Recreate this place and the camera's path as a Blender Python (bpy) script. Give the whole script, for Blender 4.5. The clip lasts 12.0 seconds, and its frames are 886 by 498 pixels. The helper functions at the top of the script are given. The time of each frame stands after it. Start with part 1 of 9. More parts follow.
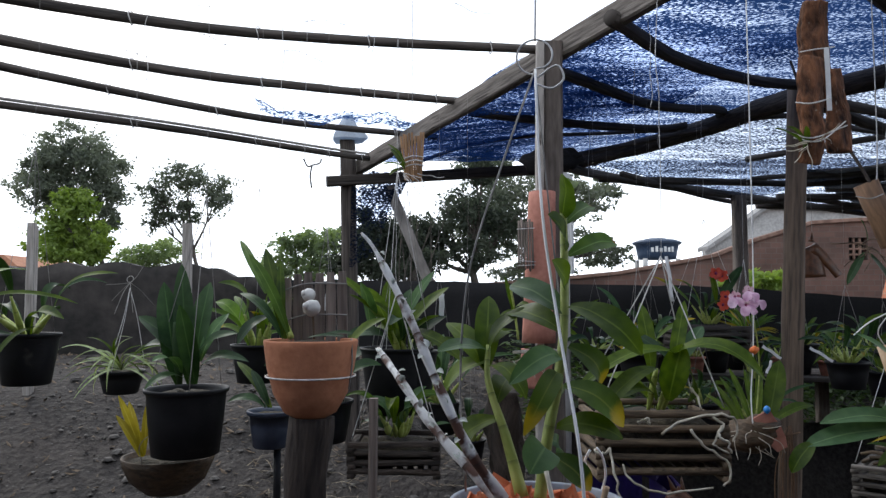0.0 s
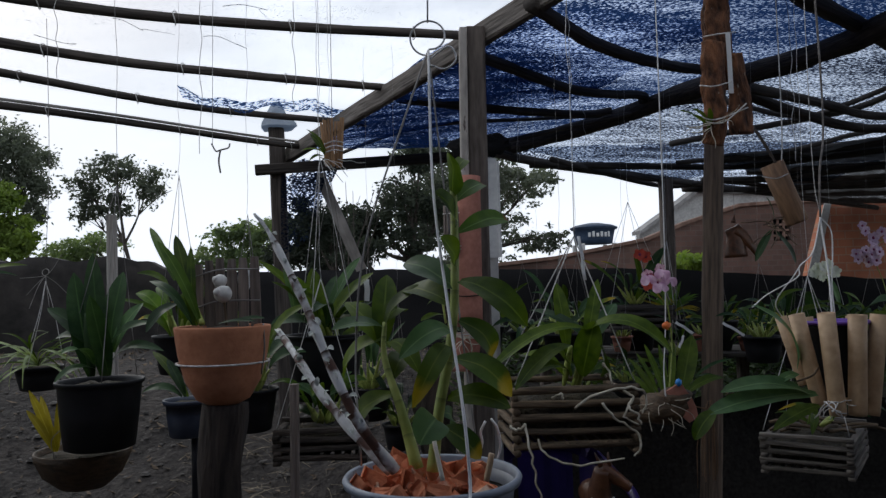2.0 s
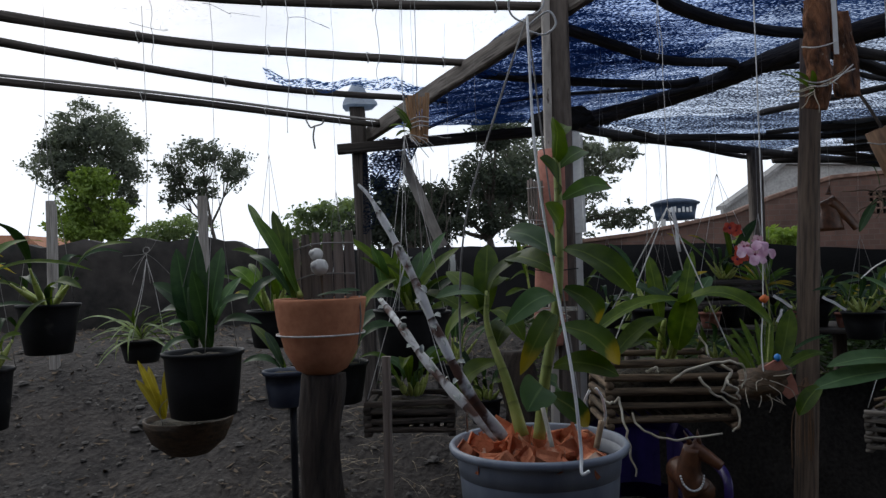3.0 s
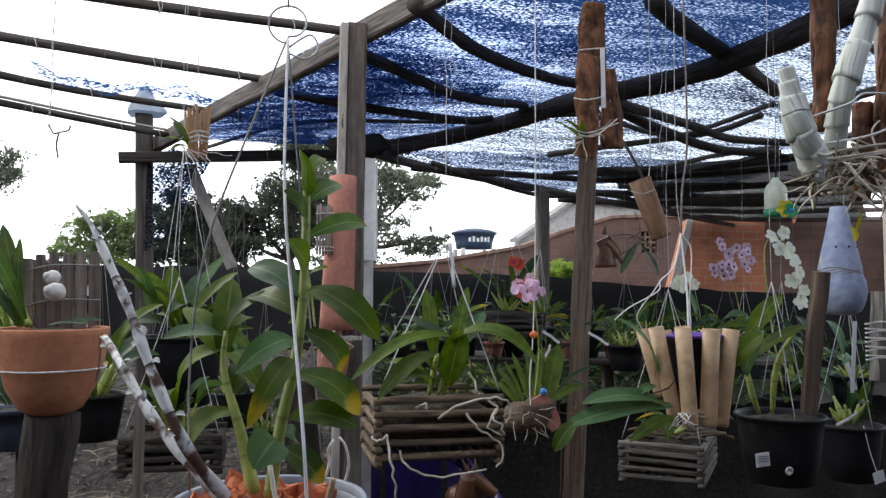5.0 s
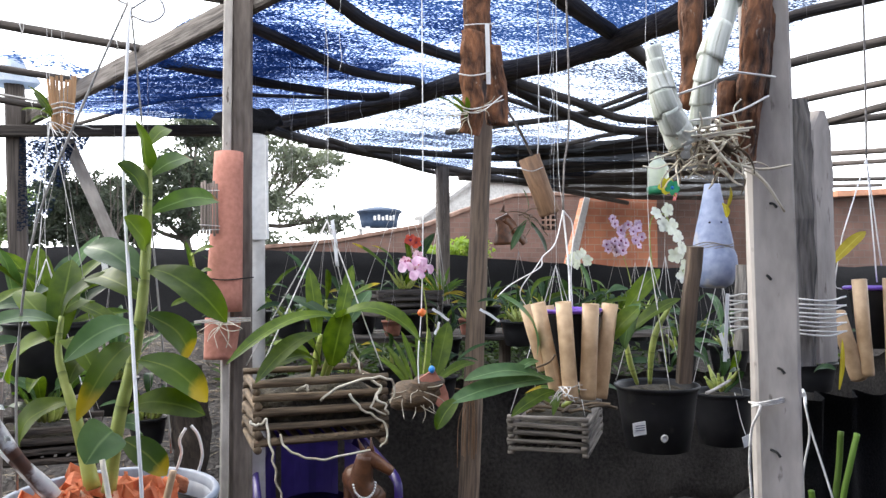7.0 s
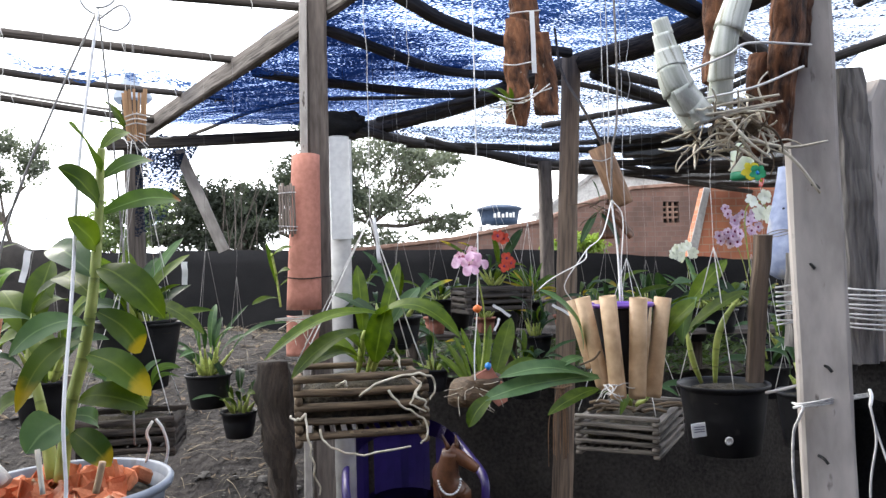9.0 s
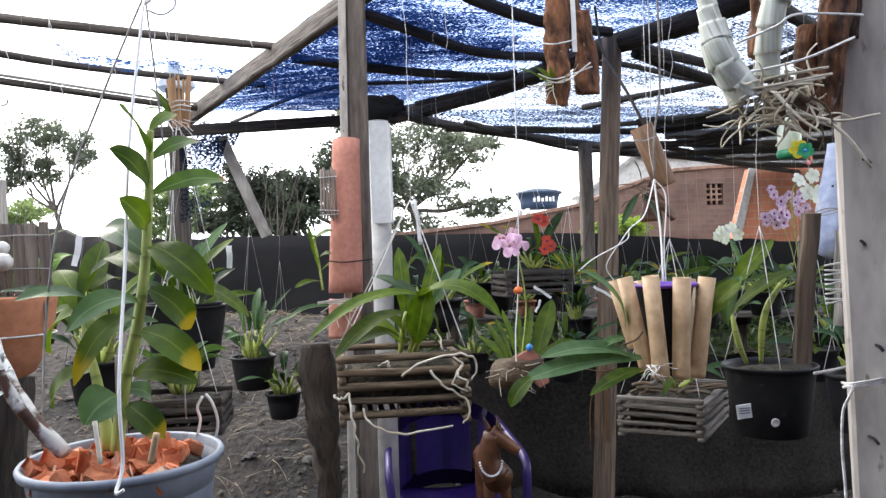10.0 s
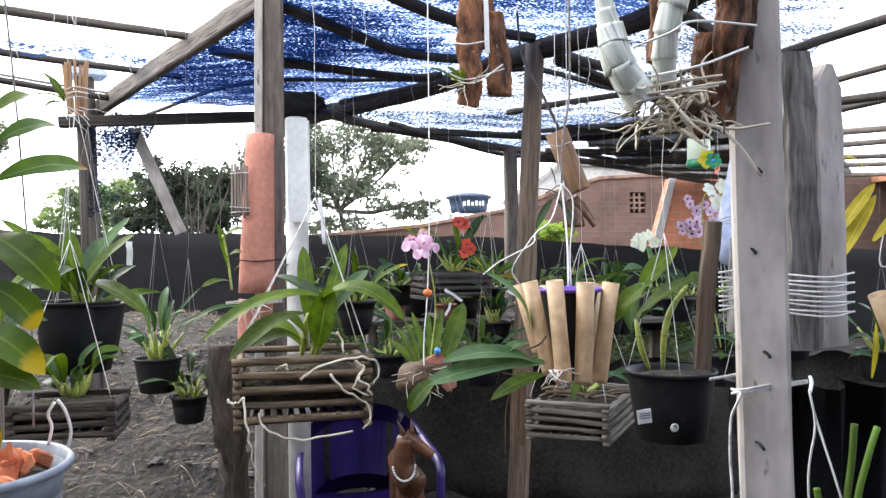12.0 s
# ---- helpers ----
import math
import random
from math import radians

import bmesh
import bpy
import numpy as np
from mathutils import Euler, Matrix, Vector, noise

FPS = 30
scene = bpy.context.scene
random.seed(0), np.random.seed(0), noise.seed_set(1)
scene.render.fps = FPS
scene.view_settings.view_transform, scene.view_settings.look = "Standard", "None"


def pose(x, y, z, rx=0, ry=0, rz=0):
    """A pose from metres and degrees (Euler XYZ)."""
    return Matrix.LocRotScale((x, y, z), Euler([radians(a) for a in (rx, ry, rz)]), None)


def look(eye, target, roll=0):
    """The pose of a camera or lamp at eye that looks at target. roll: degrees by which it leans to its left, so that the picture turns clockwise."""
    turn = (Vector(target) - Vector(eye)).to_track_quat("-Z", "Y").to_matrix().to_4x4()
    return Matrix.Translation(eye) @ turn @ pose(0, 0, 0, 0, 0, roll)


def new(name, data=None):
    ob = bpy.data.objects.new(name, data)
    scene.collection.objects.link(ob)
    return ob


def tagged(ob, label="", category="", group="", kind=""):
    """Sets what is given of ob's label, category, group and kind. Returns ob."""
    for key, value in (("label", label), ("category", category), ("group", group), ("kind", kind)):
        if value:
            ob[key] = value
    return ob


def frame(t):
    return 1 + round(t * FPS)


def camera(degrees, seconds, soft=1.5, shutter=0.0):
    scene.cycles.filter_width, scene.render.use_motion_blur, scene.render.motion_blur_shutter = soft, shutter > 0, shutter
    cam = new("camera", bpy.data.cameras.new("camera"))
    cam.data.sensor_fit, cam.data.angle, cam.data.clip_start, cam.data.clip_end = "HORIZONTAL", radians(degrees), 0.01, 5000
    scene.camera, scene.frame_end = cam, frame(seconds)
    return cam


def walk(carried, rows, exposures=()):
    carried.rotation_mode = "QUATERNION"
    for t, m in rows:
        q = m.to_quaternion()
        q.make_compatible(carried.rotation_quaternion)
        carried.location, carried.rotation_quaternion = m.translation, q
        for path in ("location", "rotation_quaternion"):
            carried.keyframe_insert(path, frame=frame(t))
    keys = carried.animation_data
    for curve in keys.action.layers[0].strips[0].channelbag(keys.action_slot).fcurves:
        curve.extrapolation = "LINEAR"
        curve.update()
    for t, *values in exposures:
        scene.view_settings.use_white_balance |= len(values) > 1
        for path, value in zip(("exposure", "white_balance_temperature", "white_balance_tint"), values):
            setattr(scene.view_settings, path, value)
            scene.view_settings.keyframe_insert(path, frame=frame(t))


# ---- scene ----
# ---------------------------------------------------------------- camera
cam = camera(60.83, 12.0, soft=1.4)
# seconds, x, y, z, yaw, pitch, roll
ROWS = [
    (0.0, 0.0000, 0.0001, 1.5003, -0.002, 4.001, -0.004),
    (0.5, -0.0241, 0.0057, 1.5080, 5.159, 4.790, 0.065),
    (1.0, 0.0139, 0.0073, 1.4989, 3.007, 3.943, 0.768),
    (1.5, 0.0397, 0.0035, 1.4928, -1.312, 3.176, 0.997),
    (2.0, 0.0538, -0.0140, 1.4872, -4.342, 3.088, 1.390),
    (2.5, 0.0363, -0.0193, 1.4801, -1.420, 2.409, 1.214),
    (3.0, 0.0232, -0.0116, 1.4768, 1.416, 1.606, 1.728),
    (3.5, 0.0379, 0.0096, 1.4848, -4.793, 1.453, 1.141),
    (3.7, 0.0490, 0.0219, 1.4973, -7.887, 2.020, 1.055),
    (5.3, 0.0954, 0.0426, 1.4945, -14.282, 3.132, -0.451),
    (5.5, 0.0995, 0.0478, 1.4897, -15.005, 2.744, -0.515),
    (6.0, 0.1121, 0.0354, 1.4890, -15.497, 3.009, 0.277),
    (6.5, 0.1310, 0.0316, 1.4847, -19.887, 1.748, -0.066),
    (7.0, 0.1435, 0.0465, 1.4950, -20.454, 1.456, 0.464),
    (7.5, 0.1887, 0.0445, 1.4981, -15.716, 1.760, 0.062),
    (7.7, 0.2103, 0.0391, 1.4938, -13.223, 2.049, -0.626),
    (9.3, 0.3266, 0.0202, 1.4870, -10.469, 1.271, 1.945),
    (9.5, 0.3235, 0.0214, 1.4862, -9.429, 1.189, 1.783),
    (10.0, 0.3173, 0.0175, 1.4793, -7.957, 0.377, 1.847),
    (10.5, 0.3200, 0.0286, 1.4714, -8.521, 0.359, 0.571),
    (11.0, 0.3281, 0.0404, 1.4695, -8.227, -0.207, 0.397),
    (11.5, 0.3418, 0.0541, 1.4790, -10.622, 0.230, 0.971),
    (12.0, 0.3744, 0.0428, 1.4754, -13.233, 0.453, 0.721),
]
EXPOSURES = [(0.0, 0.12, 6200, 8), (0.3, -0.12, 6200, 8), (0.7, -0.76, 6200, 8), (1.0, -0.95, 6200, 8), (1.5, -0.95, 6200, 8), (2.5, -0.78, 6200, 8), (3.5, -0.64, 6200, 8), (4.4, 0.13, 6200, 8), (5.3, 0.54, 6550, 9), (6.0, 0.87, 6550, 9), (6.6, 1.27, 6550, 9), (7.2, 1.5, 6550, 9), (9.5, 1.34, 6550, 9), (10.5, 1.34, 6550, 9), (11.4, 1.4, 6550, 9), (12.0, 1.67, 6550, 9)]
walk(cam, [(t, pose(x, y, z, 90 + pitch, roll, yaw)) for t, x, y, z, yaw, pitch, roll in ROWS], EXPOSURES)

# ---------------------------------------------------------------- world and sun
SUN_EL, SUN_AZ = radians(38), radians(-35)
world = bpy.data.worlds.new("overcast_sky")
scene.world = world
world.use_nodes = True
wt = world.node_tree
wt.nodes.clear()
w_out = wt.nodes.new("ShaderNodeOutputWorld")
w_bg = wt.nodes.new("ShaderNodeBackground")
w_sky = wt.nodes.new("ShaderNodeTexSky")
w_sky.sky_type = "NISHITA"
w_sky.sun_disc = False
w_sky.sun_elevation, w_sky.sun_rotation = SUN_EL, SUN_AZ
w_sky.dust_density = 2.5
w_co = wt.nodes.new("ShaderNodeTexCoord")
w_map = wt.nodes.new("ShaderNodeMapping")
w_map.inputs["Scale"].default_value = (1.0, 1.0, 2.4)
w_noise = wt.nodes.new("ShaderNodeTexNoise")
w_noise.inputs["Scale"].default_value = 2.3
w_noise.inputs["Detail"].default_value = 7
w_ramp = wt.nodes.new("ShaderNodeValToRGB")
w_ramp.color_ramp.elements[0].position, w_ramp.color_ramp.elements[1].position = 0.36, 0.62
w_mix = wt.nodes.new("ShaderNodeMix")
w_mix.data_type = "RGBA"
w_mix.inputs["B"].default_value = (14.6, 14.9, 15.7, 1)
wt.links.new(w_co.outputs["Generated"], w_map.inputs["Vector"])
wt.links.new(w_map.outputs["Vector"], w_noise.inputs["Vector"])
wt.links.new(w_noise.outputs["Fac"], w_ramp.inputs["Fac"])
# cloud closes in to a white haze low over the horizon
w_sep, w_low, w_max = wt.nodes.new("ShaderNodeSeparateXYZ"), wt.nodes.new("ShaderNodeMapRange"), wt.nodes.new("ShaderNodeMath")
w_low.inputs["From Min"].default_value, w_low.inputs["From Max"].default_value = 0.1, 0.45
w_low.inputs["To Min"].default_value, w_low.inputs["To Max"].default_value = 1.0, 0.0
w_max.operation = "MAXIMUM"
wt.links.new(w_co.outputs["Generated"], w_sep.inputs["Vector"])
wt.links.new(w_sep.outputs["Z"], w_low.inputs["Value"])
wt.links.new(w_low.outputs["Result"], w_max.inputs[0])
wt.links.new(w_ramp.outputs["Color"], w_max.inputs[1])
wt.links.new(w_max.outputs[0], w_mix.inputs["Factor"])
wt.links.new(w_sky.outputs["Color"], w_mix.inputs["A"])
wt.links.new(w_mix.outputs["Result"], w_bg.inputs["Color"])
w_bg.inputs["Strength"].default_value = 0.13
wt.links.new(w_bg.outputs["Background"], w_out.inputs["Surface"])
sun = new("sun", bpy.data.lights.new("sun", "SUN"))
sun.data.energy, sun.data.angle, sun.data.color = 0.8, radians(14), (1.0, 0.95, 0.88)
sun.matrix_world = look((0, 0, 30), Vector((0, 0, 30)) - Vector((math.sin(SUN_AZ) * math.cos(SUN_EL), math.cos(SUN_AZ) * math.cos(SUN_EL), math.sin(SUN_EL))))


# ---------------------------------------------------------------- materials
def material(name, dark, light, rough=0.7, fine=60.0, coarse=4.0, bump=0.3, metal=0.0, coords="Object", stretch=(1, 1, 1),
             vary=0.12, spots=None, spot_at=0.62, spot_scale=14.0, sheen=0.5, translucent=0.0, through_tint=(1.5, 1.6, 0.6)):
    """Two-scale noise between two colours, with a random shift for each object, optional spots and relief."""
    m = bpy.data.materials.new(name)
    m.use_nodes = True
    nt = m.node_tree
    b = nt.nodes["Principled BSDF"]
    co = nt.nodes.new("ShaderNodeTexCoord")
    mp = nt.nodes.new("ShaderNodeMapping")
    mp.inputs["Scale"].default_value = stretch
    nt.links.new(co.outputs[coords], mp.inputs["Vector"])
    info = nt.nodes.new("ShaderNodeObjectInfo")
    shift = nt.nodes.new("ShaderNodeVectorMath")
    shift.operation = "MULTIPLY_ADD"
    rnd = nt.nodes.new("ShaderNodeCombineXYZ")
    for k in range(3):
        nt.links.new(info.outputs["Random"], rnd.inputs[k])
    shift.inputs[1].default_value = (7, 5, 3)
    nt.links.new(rnd.outputs[0], shift.inputs[0])
    nt.links.new(mp.outputs["Vector"], shift.inputs[2])
    n1, n2 = nt.nodes.new("ShaderNodeTexNoise"), nt.nodes.new("ShaderNodeTexNoise")
    n1.inputs["Scale"].default_value, n2.inputs["Scale"].default_value = fine, coarse
    n1.inputs["Detail"].default_value, n2.inputs["Detail"].default_value = 6, 4
    for n in (n1, n2):
        nt.links.new(shift.outputs[0], n.inputs["Vector"])
    add = nt.nodes.new("ShaderNodeMath")
    add.operation = "ADD"
    nt.links.new(n1.outputs["Fac"], add.inputs[0])
    nt.links.new(n2.outputs["Fac"], add.inputs[1])
    ramp = nt.nodes.new("ShaderNodeMapRange")
    ramp.inputs["From Min"].default_value, ramp.inputs["From Max"].default_value = 0.72, 1.28
    nt.links.new(add.outputs[0], ramp.inputs["Value"])
    mix = nt.nodes.new("ShaderNodeMix")
    mix.data_type = "RGBA"
    mix.inputs["A"].default_value, mix.inputs["B"].default_value = (*dark, 1), (*light, 1)
    nt.links.new(ramp.outputs["Result"], mix.inputs["Factor"])
    colour = mix.outputs["Result"]
    if spots:
        n3 = nt.nodes.new("ShaderNodeTexNoise")
        n3.inputs["Scale"].default_value, n3.inputs["Detail"].default_value = spot_scale, 5
        nt.links.new(shift.outputs[0], n3.inputs["Vector"])
        r3 = nt.nodes.new("ShaderNodeMapRange")
        r3.inputs["From Min"].default_value, r3.inputs["From Max"].default_value = spot_at - 0.03, spot_at + 0.05
        nt.links.new(n3.outputs["Fac"], r3.inputs["Value"])
        m3 = nt.nodes.new("ShaderNodeMix")
        m3.data_type = "RGBA"
        m3.inputs["B"].default_value = (*spots, 1)
        nt.links.new(r3.outputs["Result"], m3.inputs["Factor"])
        nt.links.new(colour, m3.inputs["A"])
        colour = m3.outputs["Result"]
    hsv = nt.nodes.new("ShaderNodeHueSaturation")
    val = nt.nodes.new("ShaderNodeMapRange")
    val.inputs["To Min"].default_value, val.inputs["To Max"].default_value = 1 - vary, 1 + vary
    nt.links.new(info.outputs["Random"], val.inputs["Value"])
    nt.links.new(val.outputs["Result"], hsv.inputs["Value"])
    nt.links.new(colour, hsv.inputs["Color"])
    nt.links.new(hsv.outputs["Color"], b.inputs["Base Color"])
    rr = nt.nodes.new("ShaderNodeMapRange")
    rr.inputs["To Min"].default_value, rr.inputs["To Max"].default_value = max(rough - 0.1, 0.05), min(rough + 0.12, 1)
    nt.links.new(n2.outputs["Fac"], rr.inputs["Value"])
    nt.links.new(rr.outputs["Result"], b.inputs["Roughness"])
    b.inputs["Metallic"].default_value = metal
    b.inputs["Specular IOR Level"].default_value = sheen
    if bump:
        bp = nt.nodes.new("ShaderNodeBump")
        bp.inputs["Strength"].default_value, bp.inputs["Distance"].default_value = bump, 0.01
        nt.links.new(add.outputs[0], bp.inputs["Height"])
        nt.links.new(bp.outputs["Normal"], b.inputs["Normal"])
    if translucent:
        tr = nt.nodes.new("ShaderNodeBsdfTranslucent")
        lum = nt.nodes.new("ShaderNodeMix")
        lum.data_type, lum.blend_type = "RGBA", "MULTIPLY"
        lum.inputs["Factor"].default_value = 1
        lum.inputs["B"].default_value = (*through_tint, 1)
        nt.links.new(hsv.outputs["Color"], lum.inputs["A"])
        nt.links.new(lum.outputs["Result"], tr.inputs["Color"])
        ms = nt.nodes.new("ShaderNodeMixShader")
        ms.inputs["Fac"].default_value = translucent
        nt.links.new(b.outputs[0], ms.inputs[1])
        nt.links.new(tr.outputs[0], ms.inputs[2])
        nt.links.new(ms.outputs[0], nt.nodes["Material Output"].inputs["Surface"])
    return m


def leaf_material(name, dark, light, rib, tip=None, tip_at=0.9, rough=0.5, translucent=0.25):
    """A leaf: tone by noise, a paler midrib across the blade and, where wanted, a dry or yellowed tip."""
    m = material(name, dark, light, rough=rough, fine=45, coarse=9, bump=0.12, vary=0.28, translucent=translucent, sheen=0.22)
    nt = m.node_tree
    hsv = next(n for n in nt.nodes if n.type == "HUE_SAT")
    src = hsv.inputs["Color"].links[0].from_socket
    co = next(n for n in nt.nodes if n.type == "TEX_COORD")
    sep = nt.nodes.new("ShaderNodeSeparateXYZ")
    nt.links.new(co.outputs["UV"], sep.inputs[0])
    d = nt.nodes.new("ShaderNodeMath")
    d.operation = "ABSOLUTE"
    nt.links.new(sep.outputs["Y"], d.inputs[0])
    r = nt.nodes.new("ShaderNodeMapRange")
    r.inputs["From Min"].default_value, r.inputs["From Max"].default_value = 0.1, 0.0
    nt.links.new(d.outputs[0], r.inputs["Value"])
    mx = nt.nodes.new("ShaderNodeMix")
    mx.data_type = "RGBA"
    mx.inputs["B"].default_value = (*rib, 1)
    nt.links.new(src, mx.inputs["A"])
    nt.links.new(r.outputs["Result"], mx.inputs["Factor"])
    last = mx.outputs["Result"]
    if tip:
        noise_n = next(n for n in nt.nodes if n.type == "TEX_NOISE")
        a = nt.nodes.new("ShaderNodeMath")
        a.operation = "MULTIPLY_ADD"
        a.inputs[1].default_value = 0.3
        nt.links.new(noise_n.outputs["Fac"], a.inputs[0])
        nt.links.new(sep.outputs["X"], a.inputs[2])
        r2 = nt.nodes.new("ShaderNodeMapRange")
        r2.inputs["From Min"].default_value, r2.inputs["From Max"].default_value = tip_at + 0.1, tip_at + 0.2
        nt.links.new(a.outputs[0], r2.inputs["Value"])
        m2 = nt.nodes.new("ShaderNodeMix")
        m2.data_type = "RGBA"
        m2.inputs["B"].default_value = (*tip, 1)
        nt.links.new(last, m2.inputs["A"])
        nt.links.new(r2.outputs["Result"], m2.inputs["Factor"])
        last = m2.outputs["Result"]
    nt.links.new(last, hsv.inputs["Color"])
    return m


def net_material(name, thread, glow, cover, streak, fine=120.0, film=(0.2, 0.265, 0.43), clear=(0.7, 0.77, 0.9)):
    """Woven shade cloth: dark threads crowded unevenly over a thin tinted weave that the sky shines through."""
    m = bpy.data.materials.new(name)
    m.use_nodes = True
    nt = m.node_tree
    nt.nodes.remove(nt.nodes["Principled BSDF"])
    co = nt.nodes.new("ShaderNodeTexCoord")
    n1, n2, n3 = (nt.nodes.new("ShaderNodeTexNoise") for _ in range(3))
    for node, scale, detail, squeeze in ((n1, fine, 3, (0.55, 1.0, 1.0)), (n2, 2.2, 5, (1.2, 8.0, 1.0)), (n3, 1.5, 3, (0.8, 1.3, 1.0))):
        mp = nt.nodes.new("ShaderNodeMapping")
        mp.inputs["Rotation"].default_value = (0, 0, radians(35))
        mp.inputs["Scale"].default_value = squeeze
        nt.links.new(co.outputs["Object"], mp.inputs["Vector"])
        node.inputs["Scale"].default_value, node.inputs["Detail"].default_value = scale, detail
        nt.links.new(mp.outputs["Vector"], node.inputs["Vector"])
    broad = nt.nodes.new("ShaderNodeMath")
    broad.operation = "ADD"
    nt.links.new(n2.outputs["Fac"], broad.inputs[0])
    nt.links.new(n3.outputs["Fac"], broad.inputs[1])
    level = nt.nodes.new("ShaderNodeMath")
    level.operation = "MULTIPLY_ADD"
    level.inputs[1].default_value = streak
    nt.links.new(broad.outputs[0], level.inputs[0])
    nt.links.new(n1.outputs["Fac"], level.inputs[2])
    r = nt.nodes.new("ShaderNodeMapRange")
    mid = 0.5 + streak + cover
    r.inputs["From Min"].default_value, r.inputs["From Max"].default_value = mid - 0.035, mid + 0.035
    nt.links.new(level.outputs[0], r.inputs["Value"])
    thin = nt.nodes.new("ShaderNodeMapRange")
    thin.inputs["From Min"].default_value, thin.inputs["From Max"].default_value = mid, mid + 0.2
    nt.links.new(level.outputs[0], thin.inputs["Value"])
    tint = nt.nodes.new("ShaderNodeMix")
    tint.data_type = "RGBA"
    tint.inputs["A"].default_value, tint.inputs["B"].default_value = (*film, 1), (*clear, 1)
    nt.links.new(thin.outputs["Result"], tint.inputs["Factor"])
    df, tl, tp = nt.nodes.new("ShaderNodeBsdfDiffuse"), nt.nodes.new("ShaderNodeBsdfTranslucent"), nt.nodes.new("ShaderNodeBsdfTransparent")
    df.inputs["Color"].default_value, tl.inputs["Color"].default_value = (*thread, 1), (*glow, 1)
    nt.links.new(tint.outputs["Result"], tp.inputs["Color"])
    ad, mx = nt.nodes.new("ShaderNodeAddShader"), nt.nodes.new("ShaderNodeMixShader")
    nt.links.new(df.outputs[0], ad.inputs[0])
    nt.links.new(tl.outputs[0], ad.inputs[1])
    nt.links.new(r.outputs["Result"], mx.inputs["Fac"])
    nt.links.new(ad.outputs[0], mx.inputs[1])
    nt.links.new(tp.outputs[0], mx.inputs[2])
    nt.links.new(mx.outputs[0], nt.nodes["Material Output"].inputs["Surface"])
    return m


def banded_material(name, a, b, line, per_metre=22.0, rough=0.6, spots=None):
    """A cane or stem with joints: a dark line at each joint, patches of a second colour between."""
    m = material(name, a, b, rough=rough, fine=50, coarse=16, bump=0.2, coords="UV", vary=0.1, spots=spots, spot_at=0.53, spot_scale=26)
    nt = m.node_tree
    hsv = next(n for n in nt.nodes if n.type == "HUE_SAT")
    src = hsv.inputs["Color"].links[0].from_socket
    co = next(n for n in nt.nodes if n.type == "TEX_COORD")
    sep, mul, fr, r = (nt.nodes.new(k) for k in ("ShaderNodeSeparateXYZ", "ShaderNodeMath", "ShaderNodeMath", "ShaderNodeMapRange"))
    mul.operation, fr.operation = "MULTIPLY", "FRACT"
    mul.inputs[1].default_value = per_metre
    nt.links.new(co.outputs["UV"], sep.inputs[0])
    nt.links.new(sep.outputs["X"], mul.inputs[0])
    nt.links.new(mul.outputs[0], fr.inputs[0])
    r.inputs["From Min"].default_value, r.inputs["From Max"].default_value = 0.86, 0.97
    nt.links.new(fr.outputs[0], r.inputs["Value"])
    mx = nt.nodes.new("ShaderNodeMix")
    mx.data_type = "RGBA"
    mx.inputs["B"].default_value = (*line, 1)
    nt.links.new(src, mx.inputs["A"])
    nt.links.new(r.outputs["Result"], mx.inputs["Factor"])
    nt.links.new(mx.outputs["Result"], hsv.inputs["Color"])
    return m


def brick_material(name, one, two, mortar):
    m = bpy.data.materials.new(name)
    m.use_nodes = True
    nt = m.node_tree
    b = nt.nodes["Principled BSDF"]
    co, br = nt.nodes.new("ShaderNodeTexCoord"), nt.nodes.new("ShaderNodeTexBrick")
    mp = nt.nodes.new("ShaderNodeMapping")
    mp.inputs["Rotation"].default_value = (radians(90), 0, 0)
    no = nt.nodes.new("ShaderNodeTexNoise")
    no.inputs["Scale"].default_value, no.inputs["Detail"].default_value = 1.4, 6
    br.inputs["Color1"].default_value, br.inputs["Color2"].default_value, br.inputs["Mortar"].default_value = (*one, 1), (*two, 1), (*mortar, 1)
    br.inputs["Scale"].default_value = 1.0
    br.inputs["Brick Width"].default_value, br.inputs["Row Height"].default_value, br.inputs["Mortar Size"].default_value = 0.2, 0.1, 0.008
    nt.links.new(co.outputs["Object"], mp.inputs["Vector"])
    nt.links.new(mp.outputs["Vector"], br.inputs["Vector"])
    nt.links.new(co.outputs["Object"], no.inputs["Vector"])
    mx = nt.nodes.new("ShaderNodeMix")
    mx.data_type, mx.blend_type = "RGBA", "MULTIPLY"
    r = nt.nodes.new("ShaderNodeMapRange")
    r.inputs["From Min"].default_value, r.inputs["From Max"].default_value = 0.4, 0.65
    r.inputs["To Max"].default_value = 0.6
    nt.links.new(no.outputs["Fac"], r.inputs["Value"])
    nt.links.new(r.outputs["Result"], mx.inputs["Factor"])
    nt.links.new(br.outputs["Color"], mx.inputs["A"])
    mx.inputs["B"].default_value = (0.35, 0.33, 0.32, 1)
    nt.links.new(mx.outputs["Result"], b.inputs["Base Color"])
    b.inputs["Roughness"].default_value = 0.9
    bp = nt.nodes.new("ShaderNodeBump")
    bp.inputs["Strength"].default_value, bp.inputs["Distance"].default_value = 0.5, 0.02
    nt.links.new(br.outputs["Fac"], bp.inputs["Height"])
    nt.links.new(bp.outputs["Normal"], b.inputs["Normal"])
    return m


